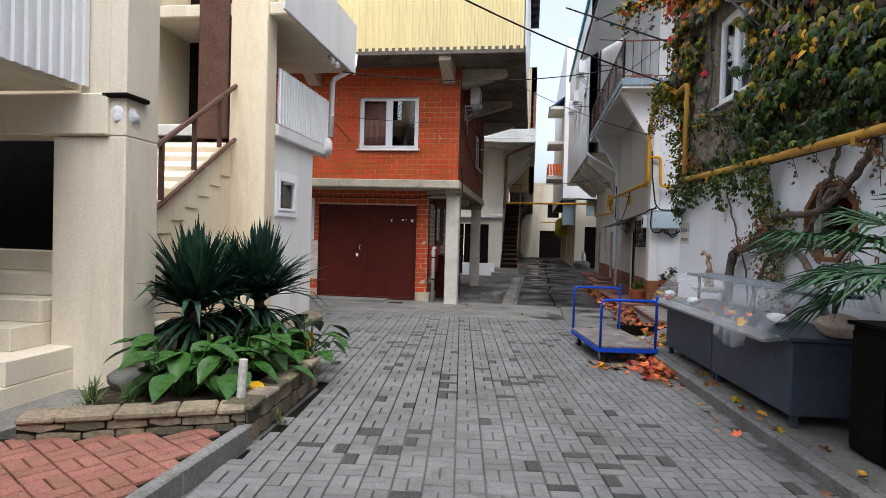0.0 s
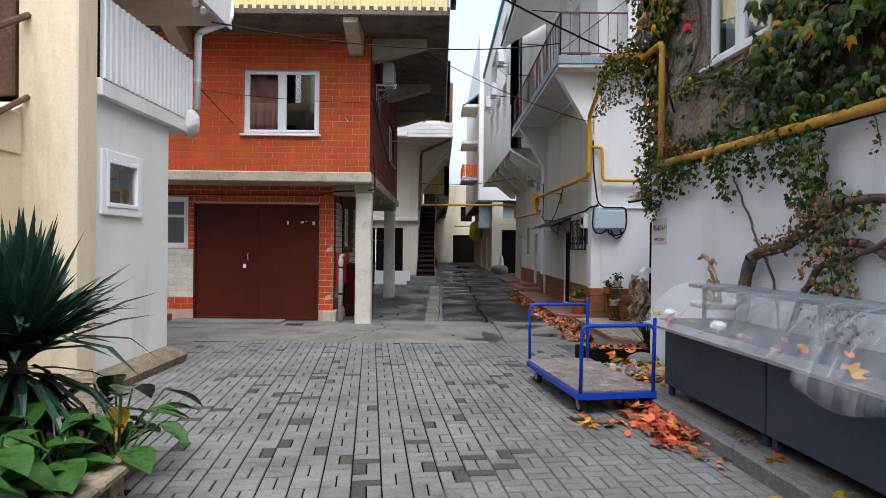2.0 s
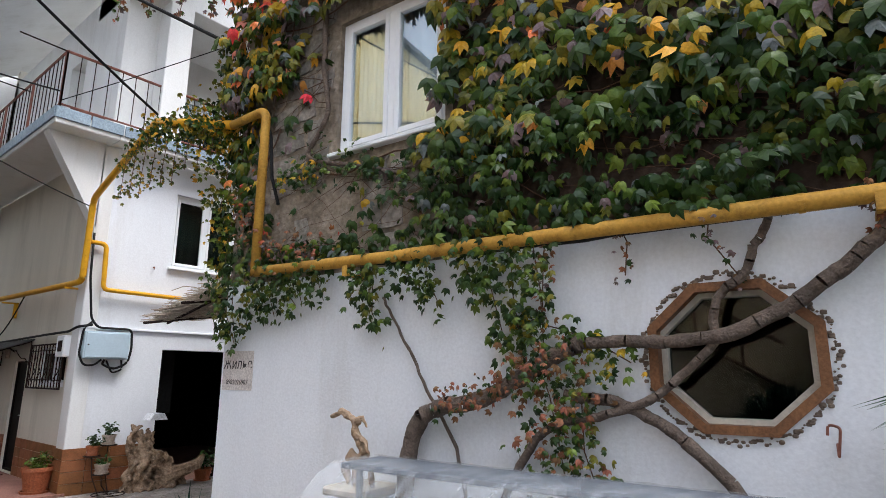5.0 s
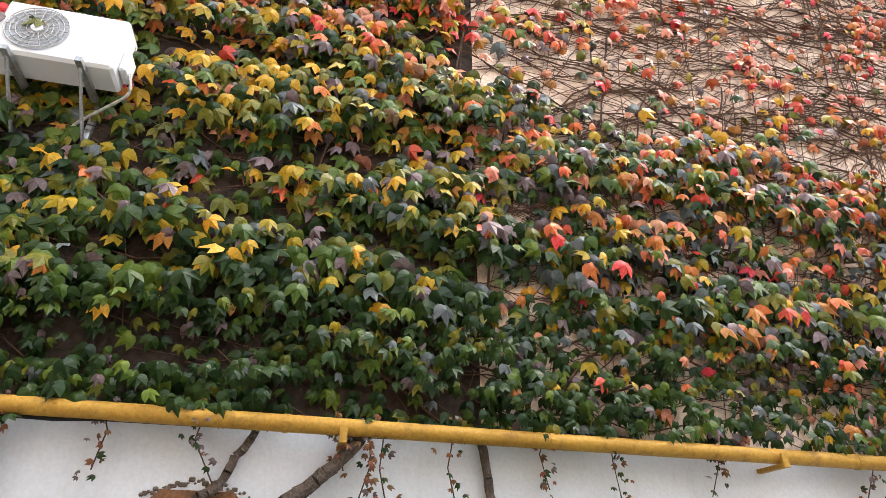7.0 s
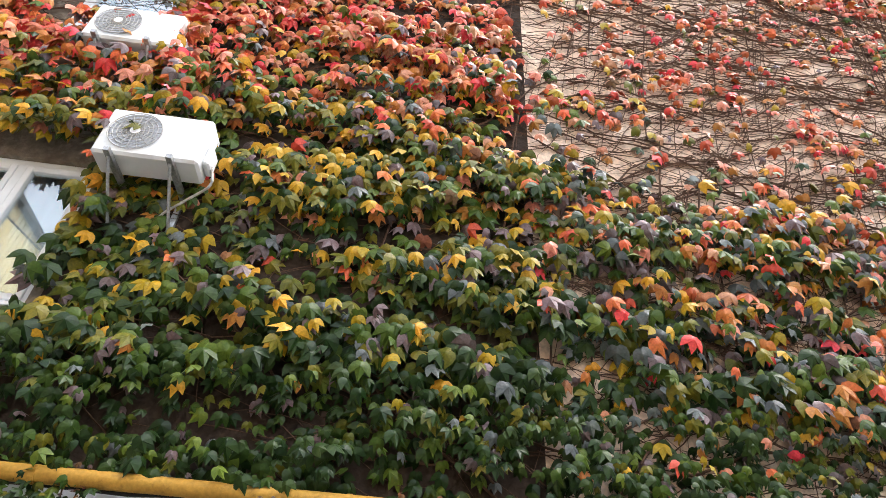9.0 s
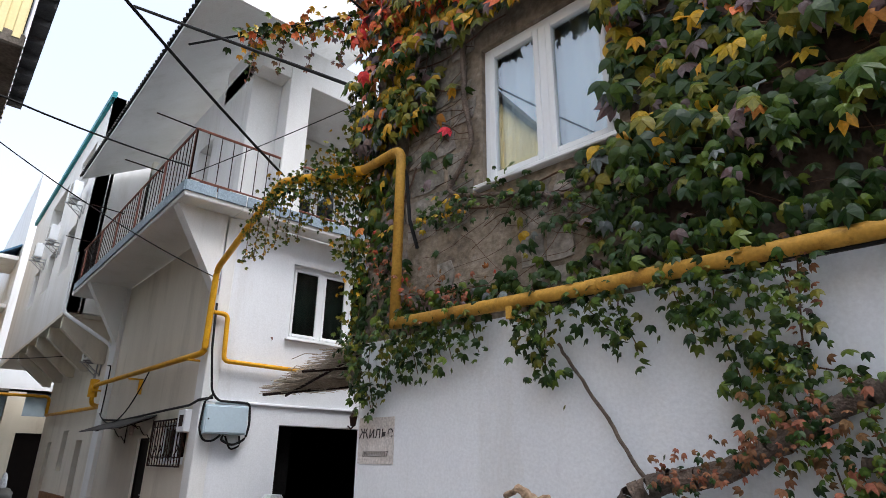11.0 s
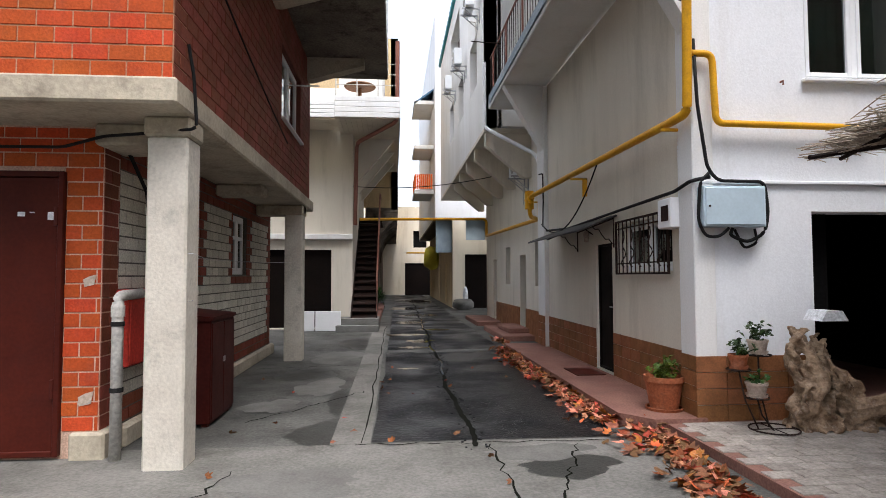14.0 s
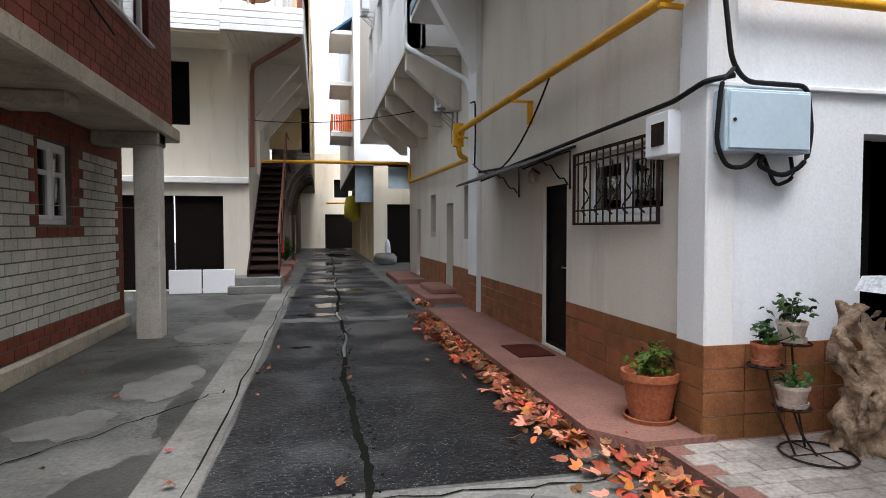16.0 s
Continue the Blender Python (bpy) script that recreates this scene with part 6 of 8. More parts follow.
# ---- the covered refrigerated counter ----
ct = thing("display_counter", on_ivy(3.7, 0.5, 0.085), "slate-blue steel display counter covered with plastic film", "counter")
for a, b in ((2.05, 3.62), (3.64, 5.28)):
    part("cabinet", Geo(IVY).box(a, b, 0.20, 0.86, 0.19, 0.80, 0.01), M_COUNTER, ct)
    for u in (a + 0.05, b - 0.05):
        for y in (0.27, 0.80):
            part("foot", Geo(IVY).box(u - 0.025, u + 0.025, y - 0.025, y + 0.025, 0.085, 0.19, 0.004), M_COUNTER, ct)
part("worktop", Geo(IVY).box(2.0, 5.30, 0.18, 0.90, 0.80, 0.835, 0.008), M_COUNTER, ct)
part("front_shelf", Geo(IVY).prism([(0.86, 0.80), (1.05, 0.775), (1.055, 0.80), (0.86, 0.835)], 0, 1.98, 5.2), M_ALU, ct, "aluminium front ledge")
for u in (2.02, 3.63, 5.1):
    part("post", Geo(IVY).box(u - 0.015, u + 0.015, 0.42, 0.45, 0.835, 1.16), M_COUNTER, ct)
part("top_shelf", Geo(IVY).box(2.0, 5.15, 0.22, 0.60, 1.15, 1.185, 0.008), M_COUNTER, ct, "grey top shelf")
g = Geo(IVY)
verts, faces = [], []
prof = [(1.05, 0.80), (1.02, 0.86), (0.96, 0.95), (0.88, 1.05), (0.76, 1.14), (0.62, 1.192), (0.4, 1.194), (0.2, 1.19), (0.15, 1.05)]
nu = 60
for i in range(nu + 1):
    u = 1.97 + i * (5.22 - 1.97) / nu
    for j, (y, z) in enumerate(prof):
        w = 0.006 * math.sin(i * 0.9 + j * 1.3) + 0.004 * math.sin(i * 2.3 - j)
        verts.append((u, y + w, z + w * 0.5 + (0.012 * math.sin(i * 0.7) if j == 0 else 0)))
n = len(prof)
for i in range(nu):
    faces += [(i * n + j, (i + 1) * n + j, (i + 1) * n + j + 1, i * n + j + 1) for j in range(n - 1)]
part("plastic_cover", g.add(verts, faces), M_FILM, ct, "creased clear plastic film", smooth=True)
g = Geo(IVY)
verts, faces = [], []
for i in range(15):
    u = 4.2 + i * 0.05
    for y, z in ((1.06, 0.81), (1.075, 0.76), (1.09, 0.72 - 0.06 * math.sin(i / 14 * math.pi)), (1.07, 0.70 - 0.08 * math.sin(i / 14 * math.pi))):
        verts.append((u, y + 0.01 * math.sin(i * 1.7), z))
for i in range(14):
    faces += [(i * 4 + j, i * 4 + 4 + j, i * 4 + 5 + j, i * 4 + 1 + j) for j in range(3)]
part("film_fold", g.add(verts, faces), M_FILM, ct, smooth=True)
# loose things on the counter
def lump(F, c, r, seed, name, material, label, category, flat=0.6, group=""):
    rr = random.Random(seed)
    bm = bmesh.new()
    bmesh.ops.create_icosphere(bm, subdivisions=3, radius=1)
    o = Vector((seed * 3.7, seed * 1.3, 0))
    g = Geo(F)
    vs = [Vector(c) + Vector((v.co.x * r[0], v.co.y * r[1], v.co.z * r[2])) * (1 + 0.22 * noise.noise(v.co * 1.7 + o) + 0.1 * noise.noise(v.co * 5 + o)) for v in bm.verts]
    g.add(vs, [[v.index for v in f.verts] for f in bm.faces])
    bm.free()
    return solid(name, g, material, label, category, group, smooth=True)


lump(IVY, (4.55, 0.62, 0.9), (0.11, 0.09, 0.05), 2, "plastic_bag", M_WHITEBAG, "crumpled white bag under the film", "bag")
lump(IVY, (3.0, 0.86, 0.9), (0.07, 0.06, 0.04), 4, "plastic_bag", M_WHITEBAG, "crumpled white bag under the film", "bag")
lump(IVY, (2.15, 0.86, 0.9), (0.07, 0.06, 0.045), 6, "plastic_bag", M_WHITEBAG, "crumpled white bag under the film", "bag")
lump(IVY, (5.2, 0.45, 0.93), (0.22, 0.16, 0.1), 5, "sack", M_CERAMIC, "pale brown stuffed sack lying on the counter", "sack")

# tall dark cupboard beside the counter
cb = thing("dark_cupboard", on_ivy(5.75, 0.4, 0.085), "dark brown wooden cupboard beside the counter", "cupboard")
part("body", Geo(IVY).box(5.72, 6.5, 0.12, 0.66, 0.10, 1.02, 0.012), M_DOOR, cb)
part("top", Geo(IVY).box(5.70, 6.54, 0.10, 0.70, 1.02, 1.05, 0.01), M_DOOR, cb)
for a, b in ((5.74, 6.10), (6.12, 6.48)):
    part("door", Geo(IVY).box(a, b, 0.66, 0.675, 0.14, 0.98, 0.004), M_DOOR, cb)

# ---- fan palm beside the counter ----
def fan_frond(t, base, tip, width, seed, mat_leaf=None):
    r = random.Random(seed)
    base, tip = Vector(base), Vector(tip)
    mid = base.lerp(tip, 0.5) + Vector((0, 0, 0.12))
    part("stalk", Geo().tube([base, mid, tip], 0.014, 6, r2=0.008), M_BROAD, t, smooth=True)
    d = (tip - mid).normalized()
    side = d.cross(Vector((0, 0, 1))).normalized()
    up = side.cross(d).normalized()
    g = Geo()
    n = 30
    for i in range(n):
        a = -1.9 + 3.8 * i / (n - 1)
        v = (d * math.cos(a) + side * math.sin(a) + up * r.uniform(-0.05, 0.12)).normalized()
        L = width * (0.75 + 0.3 * math.cos(a * 0.6)) * r.uniform(0.88, 1.06)
        w = side * math.cos(a) - d * math.sin(a)
        drop = Vector((0, 0, -1))
        p0, p1, p2 = tip, tip + v * L * 0.55, tip + v * L * 0.95 + drop * L * r.uniform(0.08, 0.3)
        ww = 0.014
        g.add([p0 - w * 0.003, p0 + w * 0.003, p1 + w * ww + up * 0.006, p1 - up * 0.004, p1 - w * ww + up * 0.006, p2], [(0, 3, 4), (0, 1, 3), (1, 2, 3), (3, 2, 5), (4, 3, 5)])
    part("fan", g, mat_leaf or M_PALM, t, fix=False)


pc = on_ivy(6.25, 0.40, 1.05)
fp = thing("fan_palm", pc, "green fan palm with split fronds in a pot", "palm")
part("pot", Geo().revolve([(0.0, pc.z), (0.14, pc.z), (0.18, pc.z + 0.26), (0.17, pc.z + 0.26), (0.15, pc.z + 0.22), (0.0, pc.z + 0.22)], pc.x, pc.y, 20), M_TERRA, fp)
part("trunk", Geo().tube([(pc.x, pc.y, pc.z + 0.2), (pc.x, pc.y, pc.z + 0.32)], 0.05, 9, r2=0.035), M_BARK, fp)
top = Vector((pc.x, pc.y, pc.z + 0.3))
for j, (dx, dy, dz, wd) in enumerate(((-0.22, 0.62, 0.02, 0.62), (-0.38, 0.36, -0.08, 0.6), (-0.42, 0.85, 0.22, 0.62), (-0.12, 0.95, 0.30, 0.6), (-0.55, 0.55, 0.30, 0.58), (-0.5, 0.0, 0.10, 0.55), (-0.15, 0.42, 0.40, 0.55), (-0.10, -0.2, 0.50, 0.5), (-0.45, -0.4, 0.1, 0.5), (-0.05, -0.6, 0.3, 0.5), (-0.30, 0.15, 0.28, 0.55))):
    fan_frond(fp, top, top + Vector((dx, dy, dz)), wd, 60 + j)

# ---- blue platform trolley ----
TM = Matrix.Translation((1.20, 8.84, G(9))) @ Matrix.Rotation(radians(9.0), 4, "Z")
tr = thing("platform_trolley", TM, "blue tube-framed platform trolley with a worn plywood deck", "trolley")
DW, DL = 0.39, 0.78
part("deck", Geo(TM).box(-DW, DW, -DL, DL, 0.235, 0.262, 0.006), M_DECK, tr, "scuffed plywood deck")
g = Geo(TM)
for s in (-1, 1):
    g.box(s * DW - 0.02, s * DW + 0.02, -DL, DL, 0.18, 0.235)
    g.box(-DW, DW, s * DL - 0.02, s * DL + 0.02, 0.18, 0.236)
part("chassis", g, M_BLUE, tr, "blue steel frame")
for s, hgt in ((-1, 0.88), (1, 0.92)):
    part("handle", Geo(TM).tube(bent([(-DW + 0.02, s * DL, 0.2), (-DW + 0.02, s * (DL + 0.02), hgt), (DW - 0.02, s * (DL + 0.02), hgt), (DW - 0.02, s * DL, 0.2)], 0.08, 5), 0.018, 10), M_BLUE, tr, smooth=True)
    part("post", Geo(TM).tube([(DW - 0.02, s * DL, 0.2), (DW - 0.02, s * (DL + 0.02), hgt + 0.07)], 0.018, 8), M_BLUE, tr)
for x, y in ((-0.31, -0.64), (0.31, -0.64), (-0.31, 0.64), (0.31, 0.64)):
    w = part("wheel", Geo(TM).tube([(x - 0.022, y, 0.085), (x + 0.022, y, 0.085)], 0.085, 18), M_RUBBER, tr)
    part("hub", Geo(TM).tube([(x - 0.026, y, 0.085), (x + 0.026, y, 0.085)], 0.04, 12), M_STEEL, w)
    part("fork", Geo(TM).box(x - 0.035, x - 0.028, y - 0.03, y + 0.03, 0.08, 0.18).box(x + 0.028, x + 0.035, y - 0.03, y + 0.03, 0.08, 0.18).box(x - 0.05, x + 0.05, y - 0.05, y + 0.05, 0.17, 0.182), M_STEEL, w)

# planter trough, rubble, log and broken stone behind the trolley
g = Geo(IVY)
tr2 = thing("planter_trough", (2.15, 11.0, G(11)), "long dark brown wooden planter trough with fallen leaves", "planter")
for b in ((1.62, 2.72, 10.72, 10.76), (1.62, 2.72, 11.06, 11.10), (1.62, 1.66, 10.76, 11.06), (2.68, 2.72, 10.76, 11.06)):
    part("board", Geo().box(b[0], b[1], b[2], b[3], G(11), 0.10, 0.01), M_DOOR, tr2)
part("soil", Geo().box(1.66, 2.68, 10.76, 11.06, G(11), 0.06), M_SOIL, tr2)
g = Geo()
rs = random.Random(17)
for i in range(190):
    x, y = rs.gauss(2.05, 0.22), rs.gauss(9.75, 0.36)
    s = rs.uniform(0.018, 0.055)
    z = G(y) + max(0, 0.17 - 0.3 * abs(x - 2.05) - 0.18 * abs(y - 9.75)) * rs.random() + s * 0.5
    g.m = turned((x, y, z), rs.random() * 3, rs.random() * 3, rs.random() * 3)
    g.box(-s, s, -s * rs.uniform(0.5, 1), s * rs.uniform(0.5, 1), -s * 0.6, s * 0.6, s * 0.35)
solid("rubble_heap", g, M_RUBBLE, "small heap of grey stone rubble", "rubble", kind="stuff")
lump(Matrix(), (2.28, 9.15, 0.07), (0.26, 0.12, 0.12), 9, "split_log", M_ROOT, "short weathered split log", "log")
lump(Matrix(), (2.18, 8.85, 0.02), (0.16, 0.1, 0.1), 12, "split_log", M_ROOT, "short weathered split log", "log")
lump(Matrix(), (2.32, 10.2, 0.05), (0.22, 0.16, 0.1), 14, "stone_block", M_SCREED, "pale broken stone block", "stone")
# spiky plant and pot at the wall corner
def blade_plant(name, c, n, L, w, seed, material, label, tilt=(0.15, 1.25), droop=0.25, parent=None, category="plant", single=False):
    r = random.Random(seed)
    t = parent or thing(name, c, label, category)
    c = Vector(c)
    g = Geo()
    for i in range(n):
        az, el = r.uniform(0, 2 * math.pi), r.uniform(*tilt)
        d = Vector((math.cos(az) * math.sin(el), math.sin(az) * math.sin(el), math.cos(el)))
        s = d.cross(Vector((0, 0, 1)))
        s = s.normalized() if s.length > 0.01 else Vector((1, 0, 0))
        nrm = s.cross(d)
        l = L * r.uniform(0.75, 1.1)
        p0 = c + Vector((r.uniform(-0.03, 0.03), r.uniform(-0.03, 0.03), r.uniform(-0.02, 0.08)))
        dr = Vector((0, 0, -droop * l * math.sin(el) * r.uniform(0.4, 1.5)))
        if r.random() < 0.18 and el > 0.7:
            dr *= 2.6
        p1, p2, p3 = p0 + d * l * 0.35, p0 + d * l * 0.7 + dr * 0.35, p0 + d * l * 0.97 + dr
        g.add([p0 - s * w * 0.6, p0 + s * w * 0.6, p1 + s * w, p1 - nrm * w * 0.35, p1 - s * w, p2 + s * w * 0.8, p2 - nrm * w * 0.3, p2 - s * w * 0.8, p3],
              [(0, 1, 3), (0, 3, 4), (1, 2, 3), (2, 5, 6, 3), (3, 6, 7, 4), (5, 8, 6), (6, 8, 7)])
        if single:
            part("blade", g, material, t, fix=False)
            g = Geo()
    if not single:
        tagged(part("blades", g, material, t, fix=False), kind="stuff")
    return t


sp = thing("potted_spiky_plant", (2.78, 11.35, G(11)), "spiky green plant in a dark pot", "plant")
part("pot", Geo().revolve([(0.0, G(11)), (0.1, G(11)), (0.13, 0.08), (0.12, 0.08), (0.1, 0.05), (0, 0.05)], 2.78, 11.35, 16), M_IRON, sp)
blade_plant("", (2.78, 11.35, 0.05), 40, 0.55, 0.012, 5, M_YUCCA, "", (0.05, 0.9), 0.3, sp, single=True)

# ---- fallen leaves ----
def litter(name, n, spot, seed, label, size=0.075, colours=(6, 6, 10, 8, 6, 10, 3, 6)):
    r = random.Random(seed)
    g = Geo()
    for i in range(n):
        x, y, z = spot(r)
        m = turned((x, y, z + r.uniform(0.008, 0.05)), r.gauss(0, 0.4), r.gauss(0, 0.4), r.uniform(0, 6.3))
        g.add(leaf_points(size * r.uniform(0.6, 1.35), m, r.uniform(-0.2, 0.3), r.uniform(-0.3, 0.3)), LEAF_FACES, r.choice(colours))
    return solid(name, g, M_LEAVES, label, "leaves", kind="stuff", fix=False)


litter("leaf_drift", 950, lambda r: (2.22 - abs(r.gauss(0, 0.14)) + 0.02, r.uniform(15.7, 22.0), -0.125 + r.random() * 0.04), 1, "drift of orange and brown maple leaves along the walkway", 0.088)
litter("leaf_drift", 520, lambda r: (lambda y: (2.58 - abs(r.gauss(0, 0.22)) - 0.1 * (15.6 - y), y, G(y) + r.random() * 0.05))(r.uniform(12.6, 15.9)), 2, "heap of red and orange leaves at the patio edge", 0.09)
litter("leaf_pile", 260, lambda r: (1.62 + r.gauss(0, 0.13), 7.55 + r.gauss(0, 0.30), G(7.5) + r.random() * 0.07), 3, "small pile of orange leaves beside the trolley", 0.085, (3, 10, 4, 6, 10, 3))
litter("leaf_pile", 14, lambda r: (1.05 + r.gauss(0, 0.08), 7.75 + r.gauss(0, 0.08), G(7.7) + r.random() * 0.04), 4, "few yellow leaves by the trolley wheel", 0.09, (2, 3, 6))
litter("leaf_pile", 230, lambda r: (2.2 + r.gauss(0, 0.2), 9.3 + r.gauss(0, 0.55), -0.05 + r.random() * 0.12), 5, "brown leaves over the rubble", 0.09, (6, 6, 3, 2))
litter("leaf_pile", 60, lambda r: (r.uniform(1.68, 2.66), r.uniform(10.78, 11.04), 0.07), 6, "dry leaves in the planter trough", 0.07, (6, 3))
litter("leaf_scatter", 26, lambda r: (lambda p: (p.x, p.y, 0.085))(on_ivy(r.uniform(3, 7.5), r.uniform(0.85, 1.0), 0)), 7, "dry leaves along the kerb platform", 0.07, (6, 3, 2))
litter("leaf_scatter", 16, lambda r: (lambda p: (p.x, p.y, G(p.y)))(on_ivy(r.uniform(2.5, 7.5), 1.15 + abs(r.gauss(0, 0.1)), 0)), 8, "few leaves by the kerb", 0.07, (6, 3, 2))
litter("leaf_scatter", 18, lambda r: (lambda p: (p.x, p.y, 0.84))(on_ivy(r.uniform(2.1, 4.6), r.uniform(0.75, 1.0), 0)), 9, "autumn leaves caught under the plastic film", 0.08, (3, 4, 2))
litter("leaf_drift", 60, lambda r: (2.45 + r.gauss(0, 0.1), r.uniform(23.0, 24.2), -0.12), 10, "leaves by the far steps", 0.09)
litter("leaf_scatter", 30, lambda r: (r.uniform(-2.2, 2.0), r.uniform(12.5, 20), -0.112), 12, "stray leaves on the ground", 0.06, (6, 10))

# ---- the planter with yucca and broad-leaved plants ----
pl = thing("stone_planter", (-2.8, 4.8, 0), "low fieldstone planter wall with mossy coping", "planter")
rs = random.Random(31)


def stone_run(a, b, z0, z1, thick, n):
    """Fieldstones of uneven length bedded along a low wall, and coping slabs on top."""
    a, b = Vector(a), Vector(b)
    d = (b - a).normalized()
    F = plane((a.x, a.y, 0), (d.x, d.y, 0), (d.y, -d.x, 0))
    L = (b - a).length
    part("core", Geo(F).box(0, L, -thick, -0.02, z0 - 0.1, z1 - 0.05), M_SOIL, pl)
    for z, h in ((z0, (z1 - z0 - 0.05) * 0.55), (z0 + (z1 - z0 - 0.05) * 0.55, (z1 - z0 - 0.05) * 0.45)):
        u = 0.0
        while u < L - 0.02:
            w = min(rs.uniform(0.12, 0.34), L - u)
            k = [rs.uniform(0, 0.03) for _ in range(5)]
            g = Geo(F).prism([(u + 0.006, z + 0.004 + k[0]), (u + w * 0.5, z + 0.002), (u + w - 0.006, z + k[1]), (u + w - 0.004 - k[4] * 0.3, z + h - 0.006 - k[2] * 0.5), (u + 0.3 * w, z + h - 0.003), (u + 0.008, z + h - 0.004 - k[3] * 0.5)], 1, -0.06, rs.uniform(0.0, 0.022))
            part("fieldstone", g, M_FIELD, pl)
            u += w
    u = 0.0
    while u < L - 0.02:
        w = min(rs.uniform(0.22, 0.42), L - u)
        part("coping_slab", Geo(F).box(u + 0.004, u + w - 0.004, -thick - 0.02, 0.035, z1 - 0.05, z1 + rs.uniform(-0.006, 0.008), 0.014), M_FIELD, pl)
        u += w


stone_run((-3.45, 3.47), (-2.08, 4.08), 0.06, 0.26, 0.2, 8)
stone_run((-2.08, 4.10), (-2.20, 5.85), -0.04, 0.26, 0.2, 10)
stone_run((-2.20, 5.87), (-3.0, 6.9), -0.06, 0.24, 0.2, 8)
stone_run((-3.0, 6.9), (-4.1, 8.7), -0.08, 0.2, 0.2, 8)
g = Geo().prism([(-3.12, 3.74), (-2.2, 4.2), (-2.33, 5.8), (-3.1, 6.8), (-4.05, 8.5), (-4.05, 5.22), (-3.66, 5.22), (-3.66, 4.5)], 2, -0.1, 0.17)
part("soil", g, M_SOIL, pl)
solid("marker_post", Geo().tube([(-2.24, 4.3, 0.2), (-2.22, 4.3, 0.56)], 0.035, 14), M_GPIPE, "short pale plastic pipe stub standing in the planter", "pipe")
lump(Matrix(), (-3.45, 4.62, 0.24), (0.2, 0.14, 0.12), 21, "boulder", M_SCREED, "rounded grey stone by the pillar", "stone")

for j, (c, n, L) in enumerate((((-3.40, 5.55, 0.74), 210, 0.92), ((-2.98, 6.1, 0.80), 210, 0.90), ((-3.5, 6.4, 0.75), 120, 0.8), ((-3.7, 5.9, 0.7), 120, 0.85))):
    y = thing("yucca", (c[0], c[1], 0.17), "large yucca with stiff dark green sword leaves", "plant", "yuccas in the planter")
    part("trunk", Geo().tube([(c[0], c[1], 0.15), (c[0], c[1], c[2] + 0.05)], 0.075, 10, r2=0.05), M_BARK, y, smooth=True)
    blade_plant("", c, n, L, 0.034, 70 + j, M_YUCCA, "", (0.05, 1.25), 0.2, y, single=True)
    blade_plant("", (c[0], c[1], c[2] - 0.12), 40, L * 0.8, 0.027, 80 + j, M_YUCCA, "", (1.35, 2.2), 0.4, y, single=True)


def broad_plant(c, n, L, seed):
    r = random.Random(seed)
    t = thing("broad_leaf_plant", (c[0], c[1], 0.17), "lush plant with broad glossy green leaves", "plant", "broad-leaved plants in the planter")
    for i in range(int(n * 1.5)):
        az, el = r.uniform(0, 2 * math.pi), r.uniform(0.1, 1.15)
        st = r.uniform(0.12, 0.5)
        L = 0.29
        d = Vector((math.cos(az) * math.sin(el), math.sin(az) * math.sin(el), math.cos(el)))
        p0, p1 = Vector((c[0], c[1], 0.15)), Vector((c[0], c[1], 0.17)) + d * st
        part("stalk", Geo().tube([p0, p1], 0.007, 5), M_BROAD, t)
        h = Vector((math.cos(az), math.sin(az), r.uniform(-0.6, 0.2))).normalized()
        s = h.cross(Vector((0, 0, 1))).normalized()
        up = s.cross(h)
        l = L * r.uniform(0.7, 1.15)
        verts, faces = [], []
        prof = ((0, 0.02), (0.12, 0.55), (0.3, 0.98), (0.5, 1.0), (0.7, 0.75), (0.88, 0.34), (1.0, 0.02))
        for f, wd in prof:
            q = p1 + h * l * f - Vector((0, 0, 0.28 * l * f * f))
            w = wd * l * 0.30
            verts += [q - s * w + up * w * 0.28, q - s * w * 0.5 + up * w * 0.05, q, q + s * w * 0.5 + up * w * 0.05, q + s * w + up * w * 0.28]
        for k in range(len(prof) - 1):
            faces += [(5 * k + m, 5 * k + m + 1, 5 * k + m + 6, 5 * k + m + 5) for m in range(4)]
        part("leaf", Geo().add(verts, faces), M_BROAD if r.random() > 0.02 else M_LEAVES[2], t, fix=False, smooth=True)


for j, (x, y, n, L) in enumerate(((-2.85, 4.5, 15, 0.34), (-2.55, 4.75, 15, 0.34), (-2.9, 4.95, 15, 0.34), (-2.5, 5.2, 13, 0.34), (-2.75, 5.45, 12, 0.32), (-2.45, 5.7, 12, 0.32), (-2.7, 5.95, 10, 0.32), (-3.2, 4.7, 10, 0.3), (-2.36, 6.1, 12, 0.36), (-2.55, 6.45, 10, 0.36))):
    broad_plant((x, y), n, L, 90 + j)
blade_plant("grass_tuft", (-3.35, 4.05, 0.17), 90, 0.24, 0.004, 33, M_GRASS, "tuft of dry grass at the planter corner", (0.1, 1.3), 0.4, None, "grass")
blade_plant("grass_tuft", (-3.1, 4.15, 0.17), 60, 0.2, 0.004, 34, M_GRASS, "tuft of dry grass at the planter corner", (0.1, 1.3), 0.4, None, "grass")
blade_plant("weed", (-2.02, 4.6, G(5)), 30, 0.1, 0.006, 35, M_GRASS, "small weeds at the foot of the planter", (0.1, 1.4), 0.3, None, "weed")

